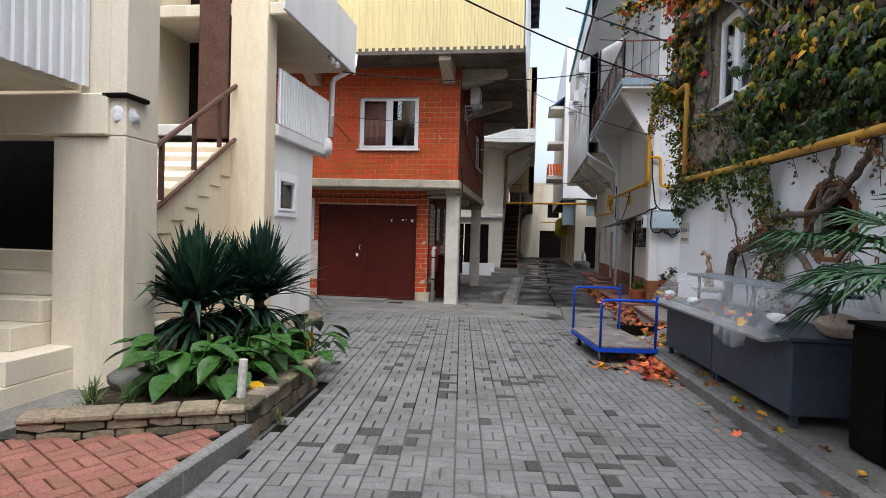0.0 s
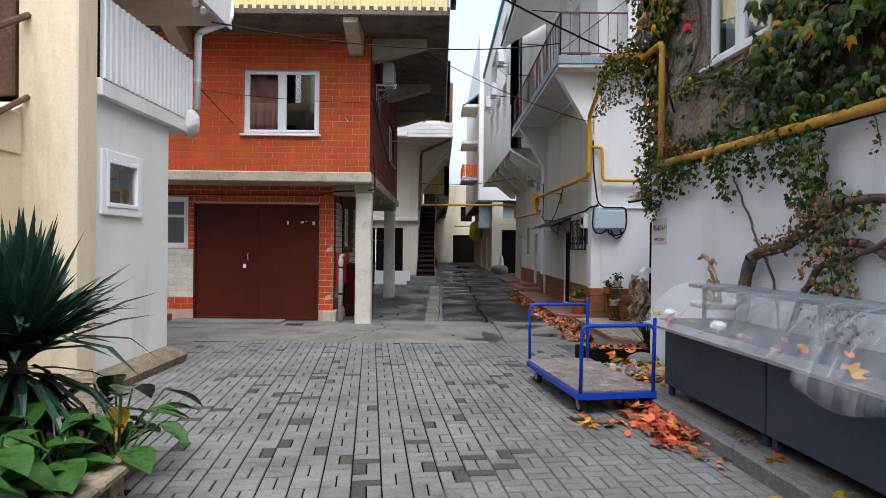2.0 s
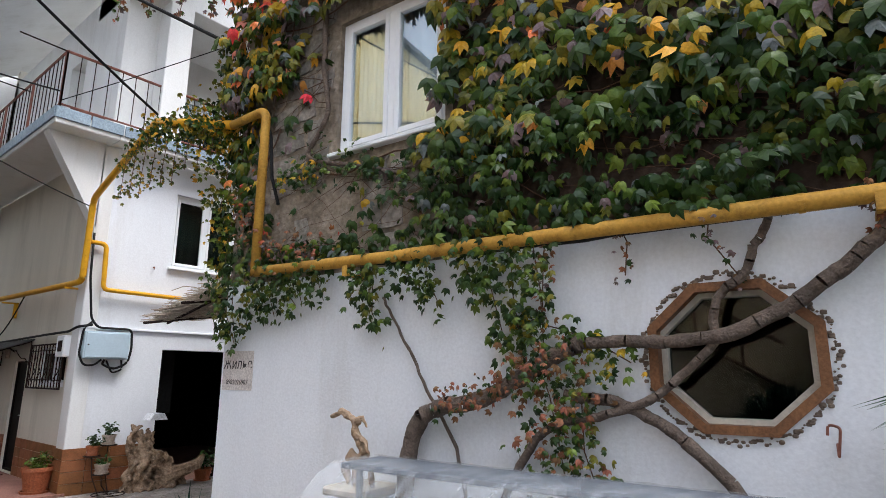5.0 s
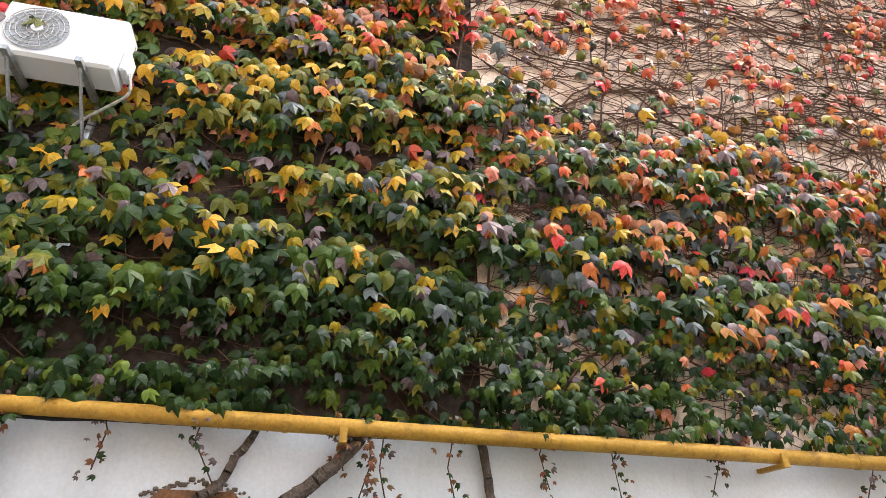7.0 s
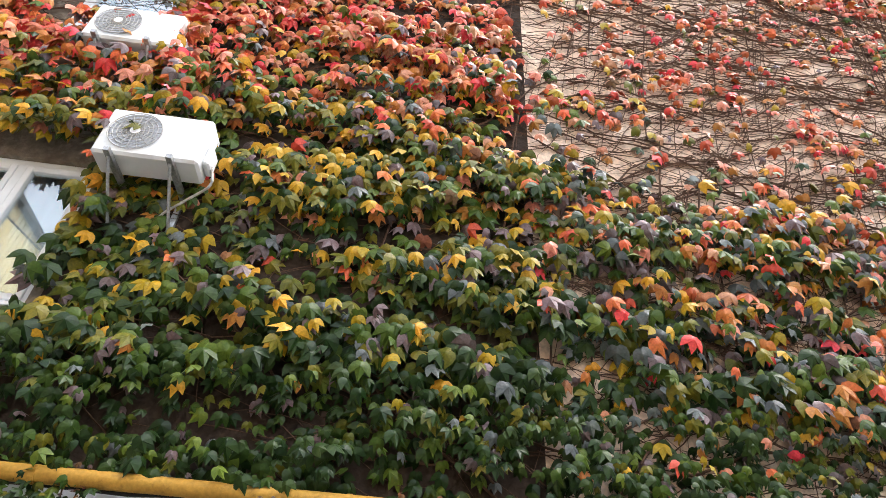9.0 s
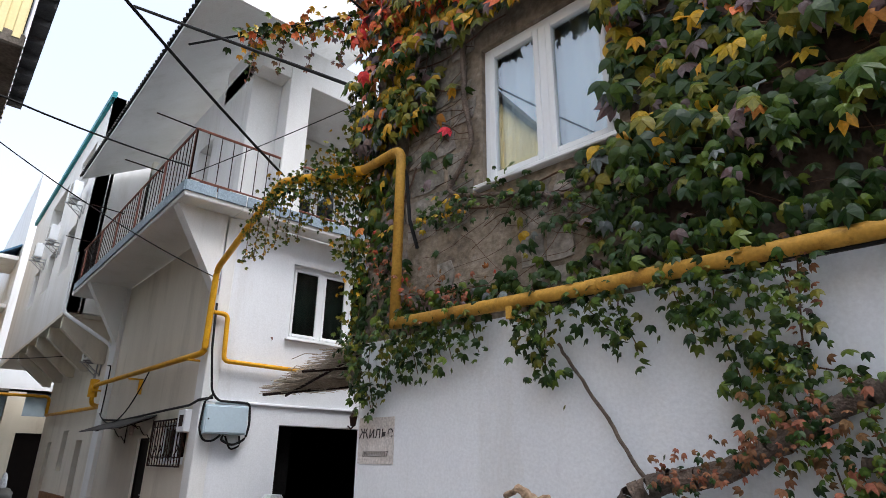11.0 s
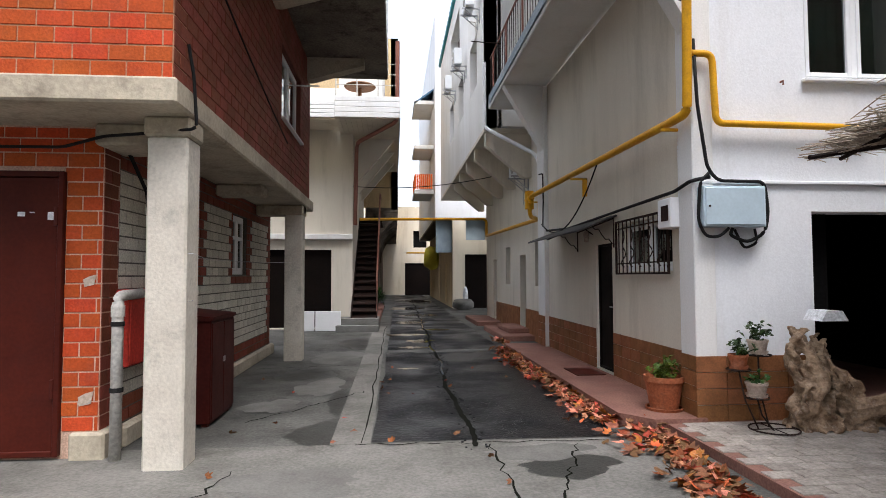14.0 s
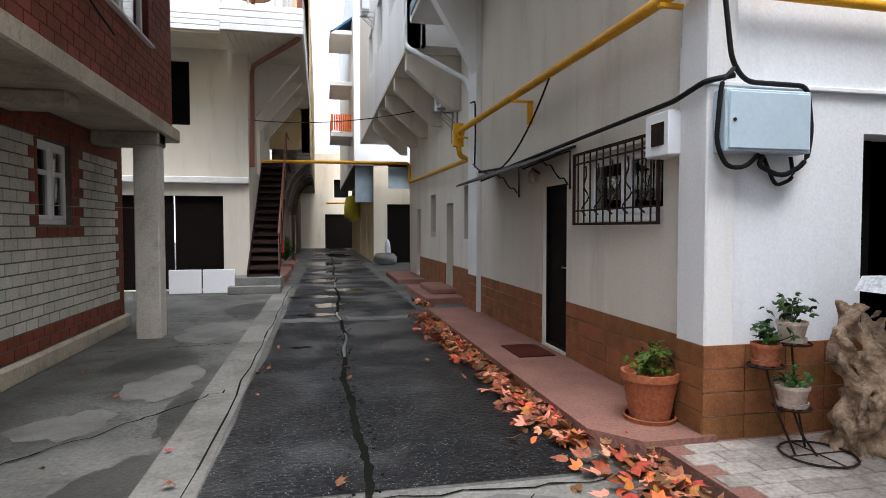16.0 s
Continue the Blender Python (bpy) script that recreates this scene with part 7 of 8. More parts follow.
# ---- details of the cream house ----
window(LX, 8.86, 9.72, 1.84, 2.56, sashes=1, deep=-0.03, label="small white tilted window in the annex wall", bar=0.09, sill=False)
solid("mossy_ledge", Geo().prism([(-4.1, -0.1), (-3.86, -0.1), (-3.84, 0.02), (-3.92, 0.1), (-4.1, 0.13)], 1, 8.2, 10.5), M_FIELD, "low mossy stone ledge along the annex wall", "ledge", kind="structure")
dp = thing("downpipe", (-3.62, 11.4, 3.3), "white plastic downpipe with bends", "downpipe")
part("pipe", Geo().tube(bent([(-3.72, 11.7, 5.3), (-3.72, 11.65, 5.0), (-3.98, 11.1, 4.62), (-3.98, 11.08, 3.5)], 0.1, 5), 0.05, 12), M_PVC, dp, smooth=True)
for z in (4.5, 3.9):
    part("clip", Geo().tube([(-3.98, 11.09, z), (-3.98, 11.09, z + 0.04)], 0.056, 12), M_PVC, dp)
fl = thing("floodlight", (-3.8, 10.6, 4.82), "small double floodlight under the eaves", "lamp")
part("bar", Geo().box(-3.84, -3.80, 10.4, 10.8, 4.84, 4.88), M_STEEL, fl)
for y in (10.45, 10.7):
    part("head", Geo().tube([(-3.8, y, 4.84), (-3.72, y - 0.06, 4.76)], 0.05, 12), M_PVC, fl)
lump(Matrix(), (-3.72, 4.86, 2.60), (0.12, 0.13, 0.13), 25, "bagged_lamp", M_WHITEBAG, "wall lamp wrapped in a white bag on the beam end", "lamp")
solid("lamp_cap", Geo().box(-3.84, -3.58, 4.70, 5.02, 2.74, 2.78, 0.01), M_DOOR, "dark cap over the bagged lamp", "trim", kind="structure")
solid("door_annex_upper", Geo().box(-5.2, -4.7, 8.4, 9.5, 3.0, 5.3, 0.02), M_RAIL, "weathered dark brown door leaf at the stair head", "door", kind="structure")
solid("ground_step_edge", Geo().prism([(-5.2, 1.5), (-3.72, 3.55), (-3.6, 4.72), (-4.4, 4.72), (-5.2, 3.7)], 2, -0.05, 0.09), M_SCREED, "worn concrete landing at the foot of the steps", "step", kind="structure")
lump(Matrix(), (-4.05, 11.0, 3.28), (0.12, 0.2, 0.22), 27, "broken_slab_end", M_WHITE_UP, "crumbled white render at the slab end", "render")
solid("sack_on_ledge", Geo().box(-7.25, -6.6, 14.65, 15.03, 0.02, 0.34, 0.04), M_WHITEBAG, "white appliance box standing on a plank by the wall", "box")
solid("plank", Geo().box(-7.6, -6.1, 14.55, 14.95, -0.14, 0.02, 0.01), M_WOODFRAME, "brown plank lying on the ground", "plank")

# ---- details at the brick house ----
cs = thing("steel_chest", (-2.3, 16.5, -0.13), "dark brown steel chest standing between the posts", "chest")
part("body", Geo().box(-2.62, -2.04, 16.05, 16.92, -0.10, 0.98, 0.01), M_CHEST, cs)
part("lid", Geo().prism([(-2.64, 0.98), (-2.02, 0.98), (-2.02, 1.02), (-2.64, 1.09)], 1, 16.02, 16.95), M_CHEST, cs)
for x, y in ((-2.55, 16.1), (-2.1, 16.1), (-2.55, 16.85), (-2.1, 16.85)):
    part("foot", Geo().box(x - 0.03, x + 0.03, y - 0.03, y + 0.03, -0.13, -0.10), M_GARAGE, cs)
for a, b in ((16.07, 16.48), (16.49, 16.90)):
    part("door", Geo().box(-2.04, -2.028, a, b, -0.06, 0.95, 0.004), M_CHEST, cs)
part("latch", Geo().box(-2.028, -2.018, 16.45, 16.52, 0.5, 0.56, 0.003), M_STEEL, cs, "small steel latch")
rb = thing("red_cabinet", (-2.64, 15.8, 0.6), "red steel fire cabinet on the wall", "cabinet")
part("body", Geo().box(-2.70, -2.58, 15.36, 16.50, 0.61, 1.33, 0.01), M_REDBOX, rb)
part("door", Geo().box(-2.58, -2.565, 15.38, 16.48, 0.63, 1.31, 0.005), M_REDBOX, rb)
wp = thing("waste_pipe", (-2.52, 15.0, -0.12), "grey plastic waste pipe with an elbow beside the post", "pipe")
part("pipe", Geo().tube(bent([(-2.52, 15.02, -0.13), (-2.52, 15.02, 1.28), (-2.56, 15.6, 1.29)], 0.09, 5), 0.048, 12), M_GPIPE, wp, smooth=True)
for z in (0.45, 1.02):
    part("clip", Geo().tube([(-2.52, 15.02, z), (-2.52, 15.02, z + 0.04)], 0.056, 12), M_CABLE, wp, "black pipe clip")
part("socket", Geo().tube([(-2.52, 15.02, 1.1), (-2.52, 15.02, 1.2)], 0.056, 12), M_GPIPE, wp)
solid("drain_cover", Geo().box(-3.55, -3.2, 14.35, 14.6, -0.135, -0.118, 0.004), M_IRON, "small dark drain cover", "cover")
air_conditioner(BS, 15.6, 5.08, 0.72, 0.45, label="grey air conditioner under the concrete overhang")
solid("clothes_wire", Geo().tube(sag((-1.97, 14.74, 1.62), (-1.95, 20.82, 1.72), 0.03), 0.002, 5).tube([(-2.15, 14.735, 1.66), (-1.79, 14.735, 1.64), (-1.79, 15.1, 1.6)], 0.0025, 5).tube([(-2.15, 14.735, 1.24), (-2.0, 14.73, 1.2), (-1.79, 14.735, 1.25)], 0.0025, 5), M_STEEL, "wire strung between the concrete posts", "wire")
solid("post_cable", Geo().tube(bent([(-6.9, 14.98, 2.56), (-3.0, 14.99, 2.58), (-2.62, 14.9, 2.66), (-2.1, 14.73, 2.66), (-1.76, 14.66, 2.68), (-1.77, 14.6, 3.1), (-1.8, 14.55, 3.35)], 0.06), 0.014, 6).tube([(-2.62, 15.4, 2.62), (-2.60, 15.75, 2.3), (-2.64, 15.95, 2.0), (-2.64, 15.98, 0.7)], 0.02, 6), M_CABLE, "black cable along the underside of the slab", "cable")
solid("facade_cable", Geo().tube(sag((-1.80, 14.36, 4.5), (-1.80, 19.0, 3.55), 0.05), 0.01, 5).tube(sag((-7.0, 14.30, 4.9), (-1.85, 14.30, 4.4), 0.12), 0.006, 5).tube(sag((-4.6, 14.3, 3.95), (-6.2, 12.0, 6.3), 0.1), 0.01, 5), M_CABLE, "loose cables across the brick front", "cable")
for x, z in ((-3.72 - 1.9, 4.05), (-2.35, 4.1)):
    solid("brick_spike", Geo().tube([(x, 14.36, z), (x + 0.03, 14.18, z - 0.03), (x + 0.1, 14.13, z - 0.12)], 0.012, 6), M_STEEL, "bent steel spike in the brick wall", "spike", "spikes in the brick wall")
solid("drying_bar", Geo().tube([(-1.85, 18.9, 4.45), (-1.3, 18.9, 4.45)], 0.012, 6), M_PVC, "white drying bar beside the window", "bar")
for x, z, w, h in ((-2.84, 1.36, 0.10, 0.11), (-2.86, 0.32, 0.12, 0.13)):
    solid("plaster_smear", Geo().prism([(x, z), (x + w * 0.8, z + 0.02), (x + w, z + h), (x + w * 0.4, z + h * 0.85), (x - 0.01, z + h * 0.6)], 1, 15.085, 15.0915), M_CERAMIC, "pale smear of plaster on the brick pier", "stain", "smears on the brick pier")
for k, x in enumerate((-3.7, -3.4, -3.3, -3.15)):
    solid("paint_chip", Geo().box(x, x + 0.04 + 0.02 * (k % 2), 15.064, 15.0685, 1.95 + 0.03 * (k % 3), 2.02), M_WHITEBAG, "flake of missing paint on the garage door", "paint mark", "paint marks on the garage door")

# ---- details at the white house ----
eb = thing("meter_box", (3.35, 15.4, 1.93), "pale blue steel meter box on the corner", "meter box")
part("body", Geo().box(3.01, 3.68, 15.34, 15.468, 1.94, 2.36, 0.008), M_EBOX, eb)
part("door", Geo().box(3.03, 3.66, 15.327, 15.342, 1.96, 2.34, 0.006), M_EBOX, eb)
part("lock", Geo().tube([(3.07, 15.32, 2.15), (3.07, 15.328, 2.15)], 0.012, 8), M_IRON, eb)
for run, r in ((bent([(2.97, 15.40, 3.9), (2.99, 15.38, 3.2), (3.08, 15.38, 2.55), (3.2, 15.40, 2.42), (3.72, 15.42, 2.42), (3.74, 15.4, 2.1), (3.70, 15.4, 1.88), (3.5, 15.4, 1.78), (3.32, 15.4, 1.86), (3.35, 15.4, 1.93)], 0.08, 4), 0.018),
               (bent([(3.10, 15.38, 2.50), (2.99, 15.36, 2.40), (2.97, 15.38, 2.0), (3.05, 15.38, 1.84), (3.2, 15.38, 1.84), (3.3, 15.38, 1.93)], 0.08, 4), 0.016),
               (bent([(3.12, 15.40, 2.46), (2.93, 15.45, 2.42), (2.93, 15.8, 2.36), (3.0, 17.0, 2.36), (3.02, 20.0, 2.3), (3.02, 22.0, 2.4)], 0.06, 4), 0.02),
               (bent([(3.4, 15.45, 1.92), (3.5, 15.45, 1.72), (3.65, 15.45, 1.78), (3.62, 15.45, 1.93)], 0.06, 4), 0.014),
               (sag((2.86, 18.0, 3.08), (2.9, 21.4, 2.5), 0.5), 0.012),
               (bent([(2.94, 21.45, 2.45), (2.94, 21.4, 3.0), (2.94, 21.42, 3.55), (2.96, 21.8, 3.6)], 0.08, 4), 0.014)):
    solid("cable", Geo().tube(run, r, 7), M_CABLE, "black cable looped round the meter box", "cable", "cables at the meter box", smooth=True)
gr = thing("window_grille", (3.04, 16.9, 1.45), "dark wrought-iron window grille with curls", "grille")
part("frame", rect_frame(RS, 16.08, 17.66, 1.46, 2.2, 0.025, 0.05, 0.075, 0.0), M_IRON, gr)
for i in range(11):
    u = 16.2 + i * 0.135
    part("bar", Geo(RS).tube([(u, 0.062, 1.48), (u, 0.062, 2.18)], 0.009, 6), M_IRON, gr)
for i in range(5):
    u = 16.27 + i * 0.27
    pts = [(u + 0.1 * math.sin(t * 0.9) * (1 - t / 14), 0.075, 1.56 + t * 0.035) for t in range(15)]
    part("curl", Geo(RS).tube(pts, 0.008, 5), M_IRON, gr)
for z in (1.6, 2.08):
    part("cross_bar", Geo(RS).box(16.08, 17.66, 0.055, 0.07, z, z + 0.016), M_IRON, gr)
window(RS, *WG, sashes=2, deep=0.1, label="low dark window behind the iron grille", sill=False, pane_mat=M_DARKGLASS)
ca = thing("door_canopy", (2.8, 18.4, 2.15), "dark corrugated canopy on scrolled iron brackets", "canopy")
verts, faces = [], []
for i in range(41):
    y = 17.72 + i * 0.075
    dz = 0.012 * (i % 2)
    verts += [(3.05, y, 2.31 + dz), (2.45, y, 2.08 + dz), (2.45, y, 2.06 + dz), (3.05, y, 2.29 + dz)]
for i in range(40):
    faces += [(4 * i + q, 4 * i + (q + 1) % 4, 4 * i + 4 + (q + 1) % 4, 4 * i + 4 + q) for q in range(4)]
part("sheet", Geo().add(verts, faces), M_ROOF, ca)
for y in (17.85, 19.5):
    part("bracket", Geo().tube([(3.04, y, 1.85), (3.04, y, 2.27), (2.5, y, 2.06)], 0.012, 6).tube([(3.04 - 0.02 - 0.05 * k + 0.0, y, 1.9 + 0.045 * k + 0.03 * math.sin(k * 2.0)) for k in range(7)], 0.009, 5), M_IRON, ca)
ll = thing("wall_lantern", (2.95, 18.35, 2.05), "small white wall lantern over the door", "lamp")
part("glass", Geo().revolve([(0.0, 1.98), (0.035, 1.98), (0.05, 2.12), (0.02, 2.15), (0, 2.15)], 2.94, 18.75, 10), M_CERAMIC, ll)
part("arm", Geo().tube([(3.05, 18.75, 2.1), (2.94, 18.75, 2.17), (2.94, 18.75, 2.14)], 0.01, 6), M_IRON, ll)
ac = thing("window_fan_box", (2.98, 15.95, 2.0), "small white ventilation box with a dark opening", "vent")
part("housing", Geo().box(2.88, 3.06, 15.78, 16.10, 1.97, 2.30, 0.012), M_PVC, ac)
part("opening", Geo().box(2.872, 2.885, 15.84, 16.00, 2.05, 2.22), M_IRON, ac)
wl = thing("carriage_lamp", (5.6, 15.4, 2.13), "black carriage lamp over the garage opening", "lamp")
part("lantern", Geo().revolve([(0.0, 2.14), (0.05, 2.16), (0.075, 2.30), (0.085, 2.31), (0.02, 2.38), (0.015, 2.42), (0, 2.42)], 5.6, 15.34, 6), M_IRON, wl)
part("wall_arm", Geo().tube([(5.6, 15.5, 2.16), (5.6, 15.40, 2.11), (5.6, 15.34, 2.15)], 0.014, 6), M_IRON, wl)
solid("wall_stain_pipe", Geo().tube([(3.98, 15.49, 3.50), (3.98, 15.45, 3.50), (3.975, 15.44, 3.46)], 0.012, 6), M_REDRAIL, "rusty pipe stub under the window", "pipe")
solid("doormat", Geo().box(2.52, 2.95, 18.0, 18.65, 0.0, 0.012), M_GARAGE, "dark red doormat before the black door", "mat")

# balcony railing
br = thing("balcony_railing", (2.2, 18, 5.62), "rust-red balcony railing of thin vertical bars", "railing")
for a, b in (((2.17, 15.16), (2.17, 23.2)), ((2.17, 15.16), (3.62, 15.16)), ((4.05, 15.16), (9.0, 15.16))):
    A, B = Vector((*a, 0)), Vector((*b, 0))
    for z, r in ((6.62, 0.022), (5.74, 0.016)):
        part("rail", Geo().tube([A + Vector((0, 0, z)), B + Vector((0, 0, z))], r, 6), M_REDRAIL, br)
    L = (B - A).length
    n = int(L / 0.19)
    for i in range(n + 1):
        p = A.lerp(B, i / n)
        part("post" if i % 8 == 0 else "bar", Geo().tube([p + Vector((0, 0, 5.64 if i % 8 == 0 else 5.74)), p + Vector((0, 0, 6.62))], 0.022 if i % 8 == 0 else 0.008, 5), M_REDRAIL if i % 8 == 0 else M_IRON, br)
solid("balcony_pier", Geo().box(3.62, 4.05, 15.10, 15.5, 5.55, 8.6, 0.012), M_WHITE_UP, "white pier between the railings", "pier", kind="structure")
for y, z in ((15.2, 6.64), (16.9, 6.5), (19.5, 6.5), (22.0, 6.5)):
    part("drying_arm", Geo().tube([(2.2, y, z), (1.55, y + 0.05, z + 0.05)], 0.012, 5), M_IRON, br)
solid("balcony_stool", Geo().box(2.4, 2.9, 15.35, 15.6, 5.80, 5.84, 0.008).box(2.45, 2.48, 15.4, 15.55, 5.62, 5.8).box(2.82, 2.85, 15.4, 15.55, 5.62, 5.8), M_REDRAIL, "low red-brown stool on the balcony", "stool")
air_conditioner(RF, 6.62, 4.2, 0.7, 0.5, label="white air conditioner beside the green-curtained window")

# dead-vine pergola between the two houses
pg = thing("vine_pergola", (4.4, 13.6, 2.5), "sagging canopy of dry vine stems on a dark frame", "pergola")
rs = random.Random(55)
g = Geo()
for i in range(4600):
    x, y = rs.uniform(3.42, 7.0), rs.uniform(11.6, 14.6)
    z = 2.36 + 0.16 * (x - 3.0) + 0.2 * (14.6 - y) + rs.uniform(0, 0.14)
    a = rs.gauss(0.15, 0.4)
    L = rs.uniform(0.4, 1.0)
    g.tube([(x, y, z), (x + L * math.cos(a) * 0.5, y + L * math.sin(a) * 0.5, z + 0.07 * L + rs.uniform(-0.02, 0.03)), (x + L * math.cos(a), y + L * math.sin(a), z + 0.12 * L - 0.1 * L * math.sin(a))], rs.uniform(0.0025, 0.0065), 4, cap=False)
tagged(part("twig_mat", g, M_THATCH, pg, fix=False), kind="stuff")
for y in (12.2, 13.3, 14.4):
    part("beam", Geo().tube([(3.45, y, 2.42 + 0.2 * (14.6 - y)), (7.2, y, 3.03 + 0.2 * (14.6 - y))], 0.022, 6), M_IRON, pg)
for x in (3.9, 5.2):
    part("purlin", Geo().tube([(x, 11.6, 2.95 + 0.16 * (x - 3)), (x, 14.6, 2.35 + 0.16 * (x - 3))], 0.018, 6), M_IRON, pg)
solid("pergola_post", Geo().box(7.1, 7.22, 12.6, 12.72, -0.05, 3.35, 0.01), M_GREYWALL, "pale post of the pergola", "post")

# driftwood stump sculpture with its cap
st = thing("root_sculpture", (4.1, 15.15, -0.045), "large weathered tree-root sculpture on the patio", "sculpture")
g = Geo()
rs = random.Random(77)
base = [(3.75, 15.1), (4.0, 15.0), (4.3, 15.05), (4.55, 15.15), (4.15, 15.25)]
for k in range(40):
    bx, by = rs.choice(base)
    bx, by = bx + rs.uniform(-0.1, 0.1), by + rs.uniform(-0.1, 0.1)
    h = rs.uniform(0.35, 0.95) * (1.05 if bx < 4.3 else 0.6)
    tx, ty = 4.02 + (bx - 4.02) * 0.55 + rs.uniform(-0.12, 0.12), 15.15 + rs.uniform(-0.12, 0.12)
    pts = []
    for i in range(26):
        f = i / 25
        pts.append((bx + (tx - bx) * f + 0.06 * math.sin(k + f * 8), by + (ty - by) * f + 0.06 * math.cos(k * 1.7 + f * 7), -0.05 + h * f))
    g.tube(pts, rs.uniform(0.030, 0.070), 10, r2=rs.uniform(0.012, 0.04))
for k in range(7):
    a = rs.uniform(-0.4, 0.6)
    g.tube([(4.2, 15.1, 0.1), (4.5 + 0.04 * k, 15.05 - 0.03 * k, 0.12 + 0.03 * k), (4.75 + 0.03 * k, 15.0 + 0.1 * a, 0.2 + 0.03 * k)], 0.09, 8, r2=0.045)
for i, p in enumerate(g.v):
    q = p * 9.0
    g.v[i] = p + Vector((noise.noise(q), noise.noise(q + Vector((7, 1, 3))), noise.noise(q + Vector((2, 9, 5))))) * 0.05 + Vector((noise.noise(q * 2.4), noise.noise(q * 2.4 + Vector((5, 1, 2))), noise.noise(q * 2.4 + Vector((1, 8, 4))))) * 0.035
root = part("root", g, M_ROOT, st, smooth=True)
rm = root.modifiers.new("remesh", "REMESH")
rm.mode, rm.voxel_size, rm.use_smooth_shade = "VOXEL", 0.016, True
part("cap", Geo().prism([(3.98, 1.0), (4.26, 1.0), (4.2, 1.1), (4.04, 1.1)], 1, 15.0, 15.26), M_WHITEBAG, st, "white block set on top")

# flower pots
def flower_pot(c, r, h, material, label, leaf, n, L, seed):
    t = thing("flower_pot", c, label, "flower pot", "flower pots by the corner")
    x, y, z = c
    part("pot", Geo().revolve([(0, z), (r * 0.72, z), (r, z + h * 0.85), (r * 1.07, z + h * 0.85), (r * 1.07, z + h), (r * 0.95, z + h), (r * 0.9, z + h * 0.85), (0, z + h * 0.85)], x, y, 22), material, t, smooth=False)
    part("saucer", Geo().revolve([(0, z), (r * 0.95, z), (r * 1.0, z + 0.03), (r * 0.9, z + 0.03)], x, y, 22), material, t)
    rr = random.Random(seed)
    g = Geo()
    for i in range(n):
        az, el = rr.uniform(0, 6.28), rr.uniform(0.0, 1.1)
        d = Vector((math.cos(az) * math.sin(el), math.sin(az) * math.sin(el), math.cos(el)))
        p = Vector((x, y, z + h * 0.85)) + d * L * rr.uniform(0.25, 1.0)
        g.add(leaf_points(0.055 * rr.uniform(0.6, 1.3), turned(p, rr.uniform(-0.8, 0.8), rr.uniform(-0.8, 0.8), rr.uniform(0, 6.28))), LEAF_FACES, 0)
        if i % 4 == 0:
            g.tube([(x, y, z + h * 0.85), tuple(p)], 0.004, 4, cap=False)
    tagged(part("foliage", g, leaf, t, fix=False), kind="stuff")
    return t


flower_pot((2.80, 15.86, 0.0), 0.2, 0.36, M_TERRA, "large terracotta pot with green plants on the walkway", M_LEAVES[1], 90, 0.28, 1)
flower_pot((3.52, 15.3, 0.66), 0.095, 0.14, M_CERAMIC, "pale flower pot on a wire stand", M_LEAVES[0], 40, 0.22, 2)
flower_pot((3.30, 15.28, 0.52), 0.09, 0.14, M_TERRA, "brown flower pot on a wire stand", M_LEAVES[0], 30, 0.2, 3)
flower_pot((3.42, 15.18, 0.26), 0.10, 0.14, M_CERAMIC, "pale flower pot with light green leaves on a wire stand", M_BROAD, 22, 0.14, 4)
flower_pot((5.05, 15.2, -0.045), 0.14, 0.2, M_TERRA, "low pot with broad leaves at the garage opening", M_BROAD, 60, 0.3, 5)
flower_pot((5.5, 15.5, -0.045), 0.12, 0.2, M_IRON, "dark pot of greenery in the garage opening", M_LEAVES[0], 90, 0.35, 6)
flower_pot((6.1, 15.6, -0.045), 0.12, 0.2, M_IRON, "dark pot of greenery in the garage opening", M_LEAVES[0], 90, 0.4, 7)
ws = thing("wire_plant_stand", (3.45, 15.2, -0.045), "black wire plant stand with round shelves", "plant stand")
for cx, cy, z, r in ((3.52, 15.3, 0.65, 0.12), (3.30, 15.28, 0.51, 0.11), (3.42, 15.18, 0.25, 0.11), (3.5, 15.05, -0.02, 0.22)):
    part("ring", Geo().tube([(cx + r * math.cos(a), cy + r * math.sin(a), z) for a in (2 * math.pi * k / 24 for k in range(25))], 0.008, 5, cap=False).tube([(cx - r, cy, z), (cx + r, cy, z)], 0.005, 4).tube([(cx, cy - r, z), (cx, cy + r, z)], 0.005, 4), M_IRON, ws)
for p, q in (((3.52, 15.3, 0.65), (3.55, 15.2, -0.04)), ((3.30, 15.28, 0.51), (3.38, 15.1, -0.04)), ((3.42, 15.18, 0.25), (3.5, 15.05, -0.04))):
    part("leg", Geo().tube([p, (Vector(p) + Vector(q)) / 2 + Vector((-0.06, -0.04, 0)), q], 0.008, 5), M_IRON, ws)

